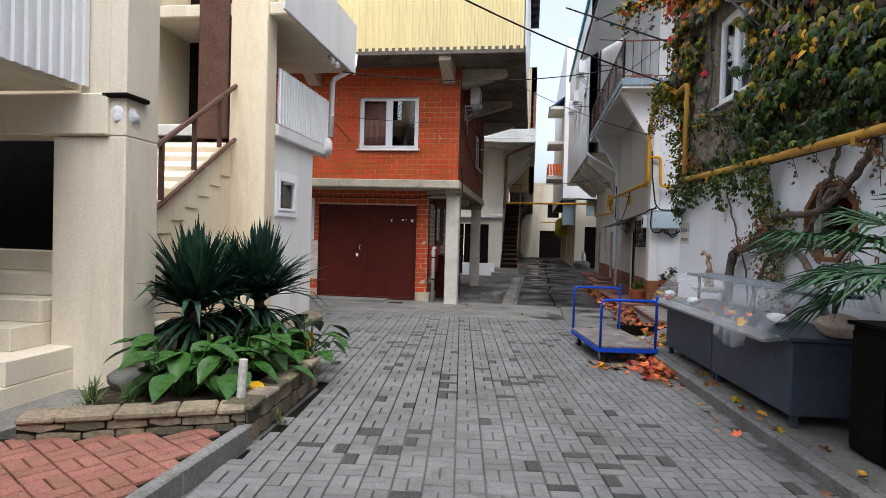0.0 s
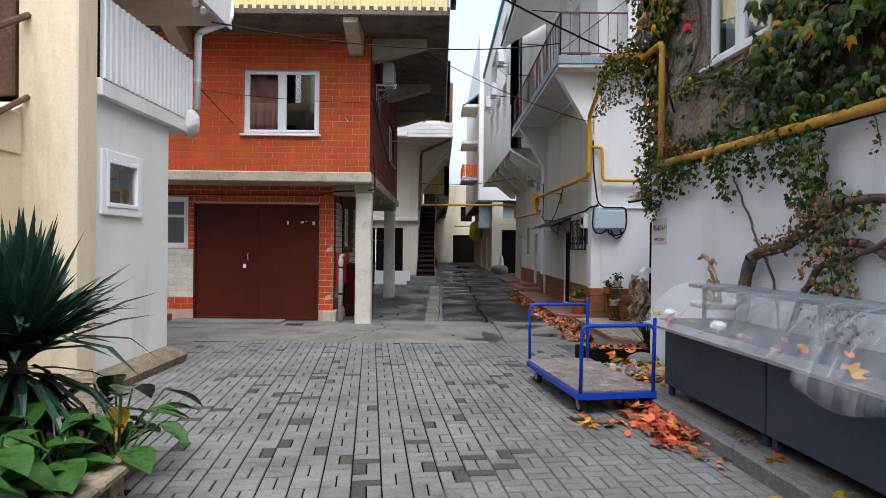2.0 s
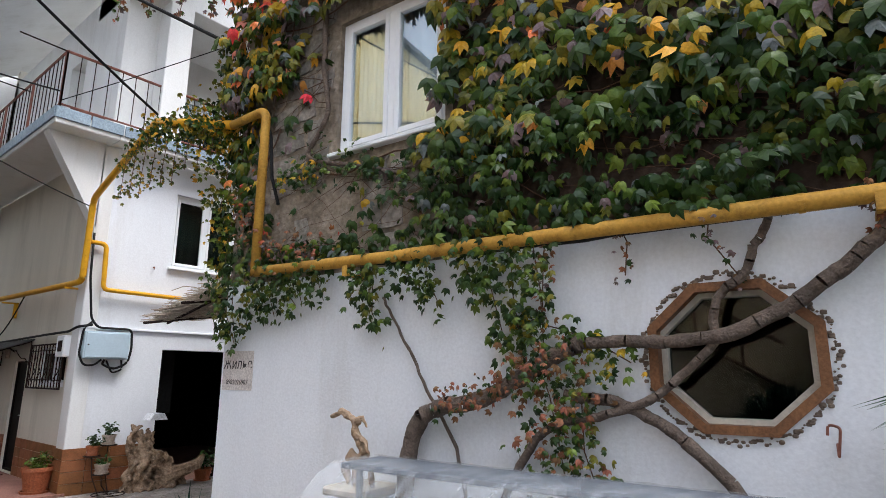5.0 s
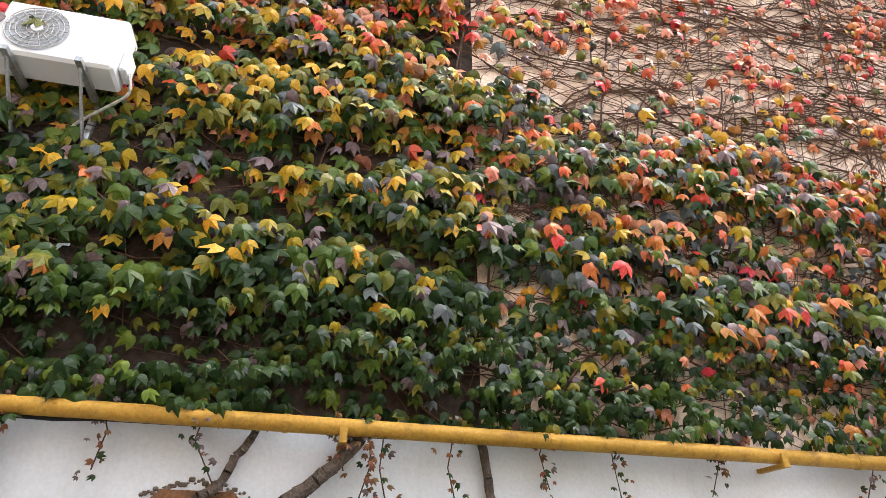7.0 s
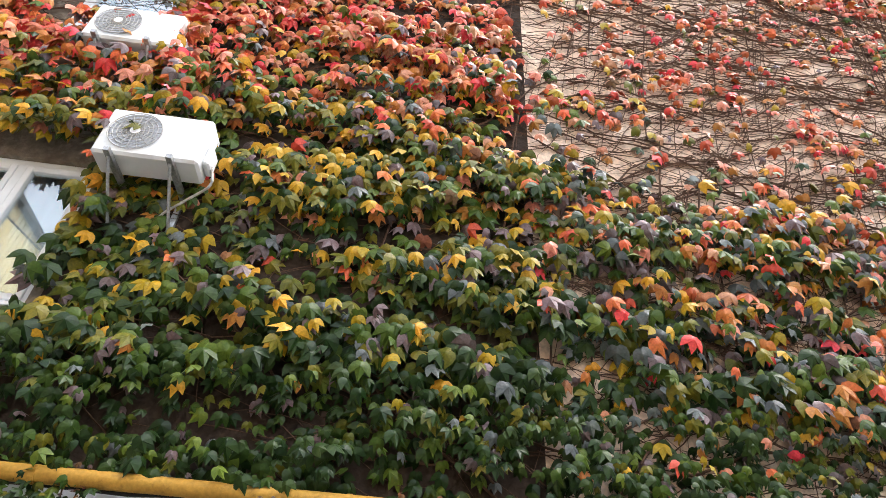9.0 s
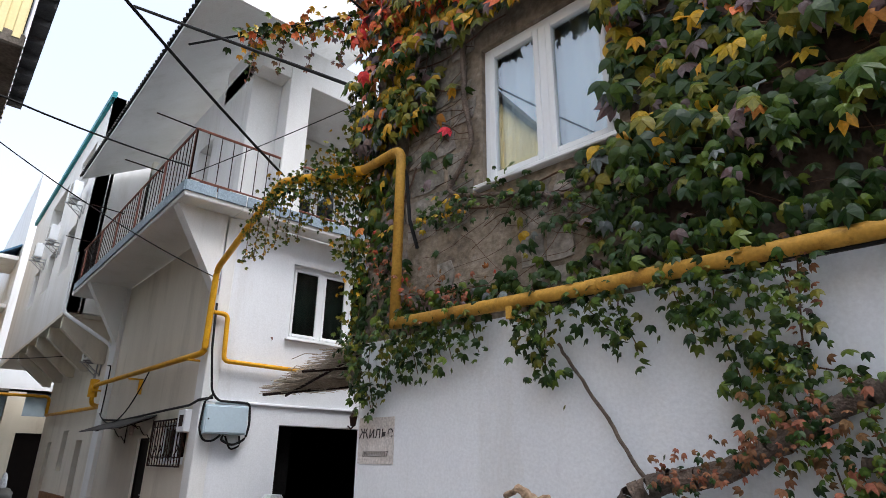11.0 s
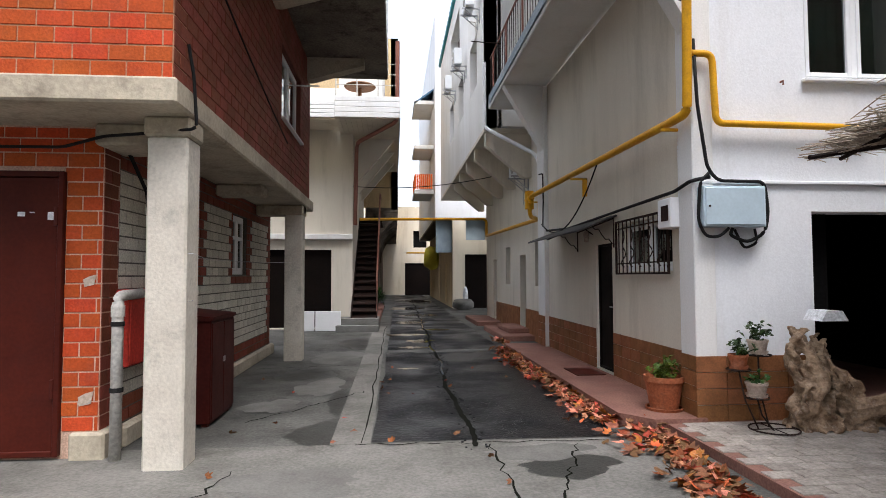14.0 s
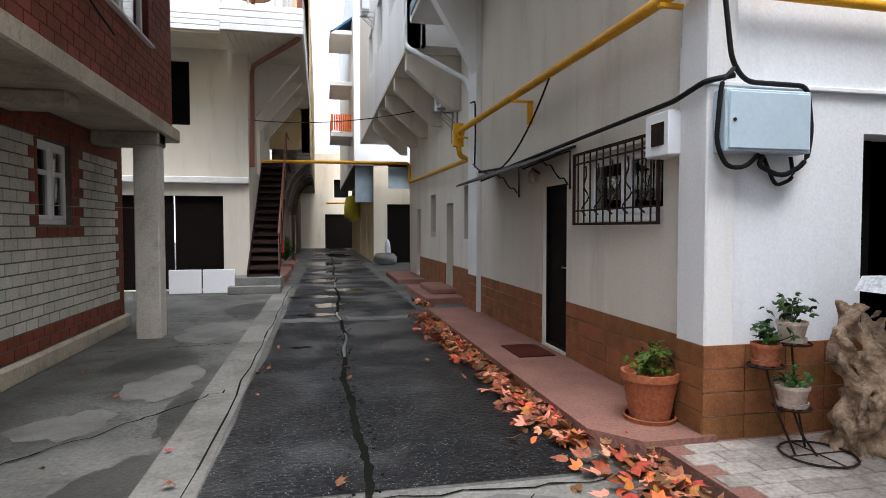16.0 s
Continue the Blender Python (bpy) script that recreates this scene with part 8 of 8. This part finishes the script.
# ---- overhead cables ----
for a, b, d, r in (((-3.75, 11.0, 4.75), (2.2, 15.3, 6.0), 0.25, 0.012), ((-5, 8.0, 7.2), (2.5, 12.5, 4.9), 0.3, 0.016), ((-3.7, 8.5, 5.9), (2.48, 10.6, 6.0), 0.2, 0.012), ((2.45, 10.5, 6.05), (1.2, 12.6, 6.2), 0.0, 0.014), ((2.3, 10.5, 5.0), (0.6, 12.9, 6.6), 0.0, 0.018),
                   ((-0.9, 15.0, 5.75), (2.97, 15.45, 4.3), 0.15, 0.008), ((-1.4, 27.6, 4.2), (3.2, 26, 4.4), 0.2, 0.012), ((2.17, 15.2, 5.8), (4.5, 11.0, 7.0), 0.05, 0.007)):
    solid("overhead_cable", Geo().tube(sag(a, b, d), r, 6), M_CABLE, "black overhead cable strung between the houses", "cable", "overhead cables")

# ---- patches, cracks and damp on the concrete ----
def blot(cx, cy, rx, ry, seed, dz):
    r = random.Random(seed)
    n = 40
    ph = [r.uniform(0, 6.28) for _ in range(4)]
    pts = []
    for k in range(n):
        a = 2 * math.pi * k / n
        f = 1 + 0.16 * math.sin(2 * a + ph[0]) + 0.12 * math.sin(3 * a + ph[1]) + 0.07 * math.sin(7 * a + ph[2]) + 0.05 * math.sin(11 * a + ph[3])
        x, y = cx + rx * f * math.cos(a), cy + ry * f * math.sin(a)
        pts.append((x, y, G(y) + dz))
    return Geo().add(pts + [(cx, cy, G(cy) + dz)], [(k, (k + 1) % n, n) for k in range(n)])


M_DAMP = mat("damp_concrete", (0.052, 0.052, 0.048), (0.036, 0.036, 0.033), 0.5, 1.5, 40, 0.2)
M_MEND = mat("mended_concrete", (0.165, 0.162, 0.152), (0.115, 0.113, 0.105), 0.85, 1.5, 40, 0.25, grain=0.12)
for j, (cx, cy, rx, ry) in enumerate(((-0.85, 15.75, 0.33, 0.42), (-0.75, 17.3, 0.16, 0.9), (1.35, 14.5, 0.42, 0.26), (-1.5, 19.3, 0.4, 0.7), (0.55, 13.0, 0.13, 0.8), (-1.0, 23.6, 0.4, 1.0), (1.6, 13.4, 0.3, 0.2), (0.3, 12.8, 0.25, 0.2))):
    solid("damp_patch", blot(cx, cy, rx, ry, j, 0.0062), M_DAMP, "dark damp patch on the concrete", "stain", kind="structure", fix=False)
for j, (cx, cy, rx, ry) in enumerate(((-1.15, 18.2, 0.35, 0.6), (-1.6, 17.0, 0.3, 0.4), (-1.2, 21.3, 0.5, 0.8), (1.2, 14.9, 0.5, 0.22), (-0.9, 14.3, 0.6, 0.3), (-3.5, 13.4, 0.9, 0.35))):
    solid("mended_patch", blot(cx, cy, rx, ry, 20 + j, 0.0085), M_MEND, "pale mended patch of concrete", "patch", kind="structure", fix=False)
rs = random.Random(63)
g = Geo()
for (x0, y0), (x1, y1) in (((-6.5, 13.9), (-1.9, 13.7)), ((-0.5, 15.25), (2.1, 15.2)), ((0.75, 12.4), (0.78, 15.2)), ((-1.7, 16.2), (-0.5, 17.8)), ((-0.4, 15.3), (-0.38, 28.0)), ((-2.4, 19.9), (-0.8, 20.2)), ((-2.4, 23.1), (-0.8, 23.0)), ((-2.6, 25.4), (-0.8, 25.3)), ((0.95, 13.5), (1.6, 15.1)), ((-2.0, 12.4), (-1.4, 14.6))):
    n = 22
    pts = []
    for k in range(n + 1):
        t = k / n
        pts.append(Vector((x0 + (x1 - x0) * t + rs.gauss(0, 0.02), y0 + (y1 - y0) * t + rs.gauss(0, 0.02), 0)))
    d = Vector((-(y1 - y0), x1 - x0, 0)).normalized()
    for a, b in zip(pts, pts[1:]):
        w = rs.uniform(0.004, 0.012)
        g.add([(p.x + s * d.x * w, p.y + s * d.y * w, G(p.y) + 0.011) for p, s in ((a, -1), (b, -1), (b, 1), (a, 1))], [(0, 1, 2, 3)])
solid("concrete_cracks", g, M_JOINT, "dark cracks and joints in the concrete", "crack", kind="stuff", fix=False)

# ---- down the alley ----
fr = thing("far_railing", (-0.9, 25.7, 6.42), "pale tubular railing round the far balcony", "railing")
for k in range(4):
    part("post", Geo().tube([(-1.72 + k * 0.58, 25.74, 6.4), (-1.72 + k * 0.58, 25.74, 7.35)], 0.02, 6), M_GPIPE, fr)
for z in (6.75, 7.05, 7.35):
    part("rail", Geo().tube([(-1.72, 25.74, z), (0.02, 25.74, z), (0.02, 33.9, z)], 0.014, 6), M_GPIPE, fr)
tb = thing("round_table", (-1.1, 26.4, 6.0), "round wicker table on the far balcony", "table")
part("tabletop", Geo().revolve([(0, 6.86), (0.42, 6.86), (0.46, 6.90), (0.42, 6.94), (0, 6.94)], -1.1, 26.4, 20), M_WOODFRAME, tb)
part("leg", Geo().tube([(-1.1, 26.4, 5.86), (-1.1, 26.4, 6.87)], 0.05, 8), M_WOODFRAME, tb)
sc = thing("iron_staircase", (-1.1, 28.0, -0.13), "dark open iron staircase on concrete base steps", "staircase")
for i in range(2):
    part("base_step", Geo().box(-1.75, -0.55, 26.3 + i * 0.32, 27.6, -0.13 + i * 0.18, 0.05 + i * 0.18, 0.01), M_KERB, sc)
for i in range(15):
    y, z = 26.95 + i * 0.27, 0.4 + i * 0.205
    part("tread", Geo().box(-1.36, -0.62, y, y + 0.3, z, z + 0.035), M_IRON, sc)
for x in (-1.36, -0.62):
    part("stringer", Geo().prism([(26.9, 0.2), (26.9, 0.38), (31.0, 3.55), (31.0, 3.35)], 0, x - 0.02, x + 0.02), M_IRON, sc)
# added dark plate below the treads, standing for the shade in their gaps
part("underside", Geo().prism([(26.9, 0.17), (26.9, 0.21), (31.0, 3.36), (31.0, 3.32)], 0, -1.34, -0.64), M_IRON, sc)
part("handrail", Geo().tube([(-0.62, 26.9, 1.3), (-0.62, 31.0, 4.45), (-0.62, 32.5, 4.45)], 0.025, 6), M_REDRAIL, sc)
for i in range(6):
    y = 26.95 + i * 0.8
    part("baluster", Geo().tube([(-0.62, y, 0.4 + (y - 26.95) * 0.77), (-0.62, y, 1.3 + (y - 26.95) * 0.77)], 0.014, 5), M_REDRAIL, sc)
part("landing", Geo().box(-1.37, -0.55, 31.0, 33.5, 3.42, 3.48), M_IRON, sc)
for x0 in (-3.1, -2.35):
    solid("white_board", Geo().box(x0, x0 + 0.72, 26.6, 26.66, -0.12, 0.45, 0.01), M_PVC, "white panel leaning by the dark door", "panel", "white panels")
solid("downpipe_far", Geo().tube(bent([(-0.02, 25.75, 8.0), (-0.02, 25.75, 5.75), (-1.25, 27.4, 5.5), (-1.3, 27.6, 3.0)], 0.2), 0.06, 8), M_REDRAIL, "rust-red metal downpipe under the balcony", "downpipe")
solid("downpipe_white", Geo().tube(bent([(2.05, 23.4, 6.6), (2.05, 23.4, 5.0), (3.1, 22.6, 4.2), (3.1, 22.3, 3.9)], 0.15), 0.045, 8), M_PVC, "white downpipe under the overhang", "downpipe")
solid("downpipe_corner", Geo().tube(bent([(3.15, 22.12, 2.3), (3.15, 22.12, 0.05), (3.0, 22.1, -0.08)], 0.05), 0.045, 8), M_PVC, "white downpipe on the corner", "downpipe")
air_conditioner(R2S, 24.4, 4.0, 0.7, 0.5, label="old air conditioner under the overhang")
solid("blue_awning", Geo().prism([(0.9, 10.2), (2.0, 11.0), (2.0, 11.1), (0.9, 10.3)], 1, 39.0, 42.0), M_BLUEROOF, "dark blue awning roof over a balcony", "awning")
g = Geo()
for k in range(3):
    g.box(0.9, 1.9, 39.0, 42.0, 5.6 + 2.3 * k, 5.8 + 2.3 * k, 0.02)
solid("far_balcony", g, M_WHITE_UP, "stacked white balconies", "balcony", kind="structure")
g = Geo()
for i in range(9):
    g.box(0.93, 0.96, 39.0 + i * 0.35, 39.28 + i * 0.35, 5.85, 6.6)
    g.box(0.95 + i * 0.1, 1.03 + i * 0.1, 38.95, 38.98, 5.85, 6.6)
solid("orange_screen", g, M_ORANGE, "orange cloth screen on a far balcony", "screen")
lump(Matrix(), (2.35, 47.5, 2.6), (0.55, 1.0, 0.8), 41, "yellow_tarp", M_TARP, "yellow tarpaulin bundle hung by the wall", "tarpaulin")
solid("yellow_far_pipe", Geo().tube([(0.9, 56.5, 3.3), (2.7, 56.5, 3.3)], 0.06, 8).tube([(2.6, 40, 3.0), (2.6, 56, 3.1)], 0.05, 8), M_YPIPE2, "yellow gas pipe at the alley's end", "pipe")
solid("teal_gutter", Geo().box(2.0, 2.12, 23.5, 37.0, 11.4, 11.6), M_TEAL, "teal roof gutter", "gutter", kind="structure")
FU = plane((2.1, 0, 0), (0, 1, 0), (-1, 0, 0))
for y, z in ((24.6, 8.4), (27.4, 7.9), (30.4, 8.1)):
    air_conditioner(FU, y, z, 0.75, 0.5, label="white air conditioner on the far facade")
blade_plant("wall_shrub", (-0.85, 33.6, 0.3), 160, 0.9, 0.02, 61, M_BROAD, "leafy shrub by the alley wall", (0.1, 1.2), 0.3, None, "shrub")
solid("red_bin", Geo().box(-1.1, -0.8, 32.0, 32.3, 0.6, 1.1, 0.02), M_REDBOX, "small red box on the wall", "box")
lump(Matrix(), (3.1, 36.8, 0.1), (0.5, 0.4, 0.3), 44, "rubble_pile", M_SCREED, "pale rubble beside the garage door", "rubble")
lump(Matrix(), (3.25, 37.0, 0.55), (0.12, 0.12, 0.4), 46, "garden_figure", M_WHITEBAG, "pale plain garden ornament", "ornament")
for x, y0, y1 in ((-0.75, 29.0, 33.5), (-0.75, 35.0, 40.0)):
    solid("far_step", Geo().box(x - 0.3, x + 0.15, y0, y1, -0.15, 0.06, 0.02), M_PINK, "low pinkish step along the alley wall", "step", kind="structure")

# ---- facing pieces: bricks, tiles and pavers ----
def brickwork(parent, F, u0, u1, z0, z1, bl, bh, holes, kinds, near, joint=0.013, proud=0.007):
    """Courses of bricks proud of the mortar. kinds(u, z) gives (single material, joined material); near(u, z) picks those built one by one."""
    shared, singles, joined = {}, 0, {}
    base = WORLD[parent.name]
    row, z = 0, z0
    while z < z1 - 0.03:
        zt = min(z + bh, z1)
        u = u0 - (bl / 2 if row % 2 else 0)
        while u < u1 - 0.02:
            a, b = max(u, u0), min(u + bl, u1)
            u += bl
            spans = [(a, b)]
            for h in holes:
                if z + 0.5 * bh > h[2] and z + 0.5 * bh < h[3]:
                    nxt = []
                    for p, q in spans:
                        if q <= h[0] or p >= h[1]:
                            nxt.append((p, q))
                        else:
                            if p < h[0]:
                                nxt.append((p, h[0]))
                            if q > h[1]:
                                nxt.append((h[1], q))
                    spans = nxt
            for p, q in spans:
                if q - p < 0.035:
                    continue
                one, many = kinds((p + q) / 2, (z + zt) / 2)
                if near((p + q) / 2, (z + zt) / 2) and singles < 300:
                    key = (round(q - p - joint, 3), round(zt - z - joint, 3), one.name)
                    if key not in shared:
                        shared[key] = Geo().box(0, key[0], -0.02, proud, 0, key[1], 0.003).mesh("brick", one, Matrix())
                    ob = new("brick", shared[key])
                    ob.parent = parent
                    m = F.copy()
                    m.translation = (F @ Vector((p + joint / 2, 0, z + joint / 2))) * K
                    ob.matrix_basis = base.inverted() @ m
                    singles += 1
                else:
                    g = joined.setdefault(many.name, (Geo(F), many))[0]
                    g.box(p + joint / 2, q - joint / 2, -0.005, proud, z + joint / 2, zt - joint / 2)
        row += 1
        z += bh
    for g, m in joined.values():
        tagged(part("brickwork", g, m, parent), kind="stuff")


OB = bpy.data.objects
red = (M_BRICK, M_BRICK_J)
dark = (M_BRICK_SHADE, M_BRICK_SHADE_J)
pale = (M_WBRICK, M_WBRICK_J)
brickwork(OB["wall_brick_upper_front"], BF, -7.6, -1.85, 3.0, 5.79, 0.27, 0.129, [WA], lambda u, z: red, lambda u, z: u > -4.3 and z < 4.9)
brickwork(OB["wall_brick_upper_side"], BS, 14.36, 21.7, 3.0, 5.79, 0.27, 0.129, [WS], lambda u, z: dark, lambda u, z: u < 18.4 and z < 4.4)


def lower_front(u, z):
    if u < -5.66 and 0.3 < z < 1.42:
        return pale
    return red


brickwork(OB["wall_brick_lower_front"], LF, -7.6, -2.70, 0.10, 2.78, 0.27, 0.129, [GAR, WL], lower_front, lambda u, z: True)
# the pier's side face takes the darker red, its shade painted in
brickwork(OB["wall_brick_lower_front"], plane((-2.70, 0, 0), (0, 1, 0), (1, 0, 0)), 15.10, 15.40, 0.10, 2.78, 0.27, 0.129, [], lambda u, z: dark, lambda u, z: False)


def lower_side(u, z):
    if z < 0.32 or z > 2.5 or u > 21.75 or 16.3 < u < 17.9 and z > 1.32 or 19.05 < u < 20.5 and z > 1.32:
        return dark
    return pale


brickwork(OB["wall_brick_lower_side"], LS, 15.40, 22.1, 0.07, 2.78, 0.27, 0.126, [W1, W2], lower_side, lambda u, z: 17.4 < u and z < 1.7, 0.016)

# brown tile dado of the white house
def tiles(parent, F, spans, z0, z1, w, h):
    g = Geo(F)
    for a, b in spans:
        n, k = max(1, round((b - a) / w)), max(1, round((z1 - z0) / h))
        for i in range(n):
            for j in range(k):
                p = Geo(F).box(a + (b - a) * i / n + 0.003, a + (b - a) * (i + 1) / n - 0.003, 0.0, 0.014, z0 + (z1 - z0) * j / k + 0.003, z0 + (z1 - z0) * (j + 1) / k - 0.003, 0.002)
                part("tile", p, M_TILE, parent)
    return g


tiles(OB["wall_white_house_side"], RS, [(15.80, 17.95), (18.68, 21.44)], 0.0, 0.62, 0.33, 0.155)
tiles(OB["wall_white_house_front"], plane((0, 15.47, 0), (1, 0, 0), (0, -1, 0)), [(2.955, 4.28)], -0.045, 0.62, 0.33, 0.166)
tiles(OB["pilaster"], plane((2.97, 0, 0), (0, 1, 0), (-1, 0, 0)), [(15.46, 15.78), (21.45, 22.0)], 0.0, 0.62, 0.32, 0.155)
# patio tiles
g = Geo()
rs = random.Random(15)
pb = OB["patio_base"]
one = Geo().box(0, 0.242, 0, 0.152, 0, 0.014, 0.003).mesh("tile", M_PATIO, Matrix())
for i in range(22):
    for j in range(28):
        x, y = 2.64 + i * 0.25, 11.25 + j * 0.16
        xa = x + (0.125 if j % 2 else 0)
        if x < 2.6 + max(0, 12.6 - y) * 1.15 or y > 15.3:
            continue
        z = -0.05 + rs.uniform(-0.001, 0.001)
        if x < 4.8 and y > 12.6:
            ob = new("tile", one)
            ob.parent = pb
            ob.matrix_basis = WORLD[pb.name].inverted() @ Matrix.Translation(Vector((xa + 0.004, y + 0.004, z)) * K)
        else:
            g.box(xa + 0.004, xa + 0.246, y + 0.004, y + 0.156, z, z + 0.014, 0.003)
tagged(part("patio_tiles", g, M_PATIO, pb), kind="stuff")

# pavers, laid in alternating pairs
PA = radians(6.8)
CELL = 0.2
pv = tagged(solid("pavement", Geo().prism([(-1.98, -6), (2.6, -6), (1.55, 10.3), (1.6, 12.3), (-7.5, 12.3), (-7.5, 10.7), (-4.05, 10.7), (-4.05, 8.2), (-3.0, 6.6), (-2.15, 5.8), (-2.02, 4.0)], 2, -0.3, 0.0), M_JOINT, "grey block paving laid in alternating pairs", "paving", kind="structure"))
me = pv.data
for v in me.vertices:
    if v.co.z > 0.2:
        v.co.z += G((v.co.y + pv.matrix_basis.translation.y) / K) * K + 0.002
pave = Geo()
base = WORLD[pv.name]
singles, shared = 0, {}
rs = random.Random(9)


def slab_mesh(w, h, t=0.03, c=0.005):
    g = Geo()
    return g.add([(0, 0, 0), (w, 0, 0), (w, h, 0), (0, h, 0), (0, 0, t - c), (w, 0, t - c), (w, h, t - c), (0, h, t - c), (c, c, t), (w - c, c, t), (w - c, h - c, t), (c, h - c, t)],
                 [(0, 1, 5, 4), (1, 2, 6, 5), (2, 3, 7, 6), (3, 0, 4, 7), (4, 5, 9, 8), (5, 6, 10, 9), (6, 7, 11, 10), (7, 4, 8, 11), (8, 9, 10, 11)])


def inside(x, y):
    kerb = 2.56 + 0.08 * (10.42 - y) - 1.07
    if x > kerb + (0.0 if y < 8.9 else 0.25) or y > 12.28 + 0.05 * math.sin(x * 2) or y < 1.2:
        return False
    if y < 5.9:
        return x > -2.0 - 0.06 * max(0, y - 4)
    if y < 10.65:
        return x > -2.1 - (y - 5.9) * 0.95 and x > -3.98
    return x > -7.4


GP = 0.011
for i in range(-44, 30):
    for j in range(-2, 66):
        ox, oy = i * CELL, j * CELL
        for q in range(2):
            lx, ly, w, h = (ox, oy + q * CELL / 2, CELL, CELL / 2) if (i + j) % 2 else (ox + q * CELL / 2, oy, CELL / 2, CELL)
            cx, cy = lx + w / 2, ly + h / 2
            X, Y = cx * math.cos(PA) - cy * math.sin(PA), cx * math.sin(PA) + cy * math.cos(PA)
            if not inside(X, Y):
                continue
            z = G(Y) - 0.016 + rs.uniform(-0.002, 0.002)
            m = Matrix.Translation((0, 0, z)) @ Matrix.Rotation(PA, 4, "Z") @ Matrix.Translation((lx + GP / 2, ly + GP / 2, 0))
            dk = rs.random() < 0.035 or (noise.noise(Vector((X * 0.8, Y * 0.8, 5))) > 0.28 and rs.random() < 0.13)
            if -1.05 < X < 1.15 and 3.0 < Y < 5.6 and singles < 300:
                key = (w > h, dk)
                if key not in shared:
                    shared[key] = slab_mesh(w - GP, h - GP).mesh("paver", M_PAVER_DK if dk else M_PAVER, Matrix())
                ob = new("paver", shared[key])
                ob.parent = pv
                mm = m.copy()
                mm.translation = m.translation * K
                ob.matrix_basis = base.inverted() @ mm
                singles += 1
            else:
                s = slab_mesh(w - GP, h - GP)
                pave.m = m
                pave.add(s.v, s.f, 1 if dk else 0)
tagged(part("paving_blocks", pave, [M_PAVER_J, M_PAVER_DK], pv, fix=False), kind="stuff")

# red pavers and their edging
rp = solid("red_pavement", Geo().prism([(-6, -3), (-2.12, -3), (-2.12, 4.05), (-3.6, 3.5), (-4.6, 2.4), (-6, 2.0)], 2, -0.2, 0.085), M_JOINT, "red block paving on a low raised strip", "paving", kind="structure")
ke = thing("edging_kerb", (-2.08, 2, 0), "narrow grey concrete edging kerb", "kerb", kind="structure")
for j in range(9):
    part("kerb_stone", Geo().box(-2.13, -2.03, -4.0 + j * 0.9 + 0.004, -3.1 + j * 0.9 - 0.004, -0.1, 0.125, 0.012), M_KERB, ke)
base = WORLD[rp.name]
shared = {}
A2 = radians(-32)
n = 0
for i in range(-40, 40):
    for j in range(-40, 40):
        for q in range(2):
            c = 0.22
            ox, oy = i * c, j * c
            lx, ly, w, h = (ox, oy + q * c / 2, c, c / 2) if (i + j) % 2 else (ox + q * c / 2, oy, c / 2, c)
            cx, cy = lx + w / 2, ly + h / 2
            X, Y = cx * math.cos(A2) - cy * math.sin(A2) - 3.0, cx * math.sin(A2) + cy * math.cos(A2) + 3.0
            if not (-4.6 < X < -2.15 and 1.7 < Y < 3.60 + 0.442 * (X + 3.12) and n < 300):
                continue
            key = w > h
            if key not in shared:
                shared[key] = slab_mesh(w - 0.01, h - 0.01).mesh("paver", M_REDPAVER, Matrix())
            ob = new("paver", shared[key])
            ob.parent = rp
            m = Matrix.Translation((-3.0, 3.0, 0.075 + rs.uniform(-0.003, 0.003))) @ Matrix.Rotation(A2, 4, "Z") @ Matrix.Translation((lx, ly, 0))
            m.translation = m.translation * K
            ob.matrix_basis = base.inverted() @ m
            n += 1
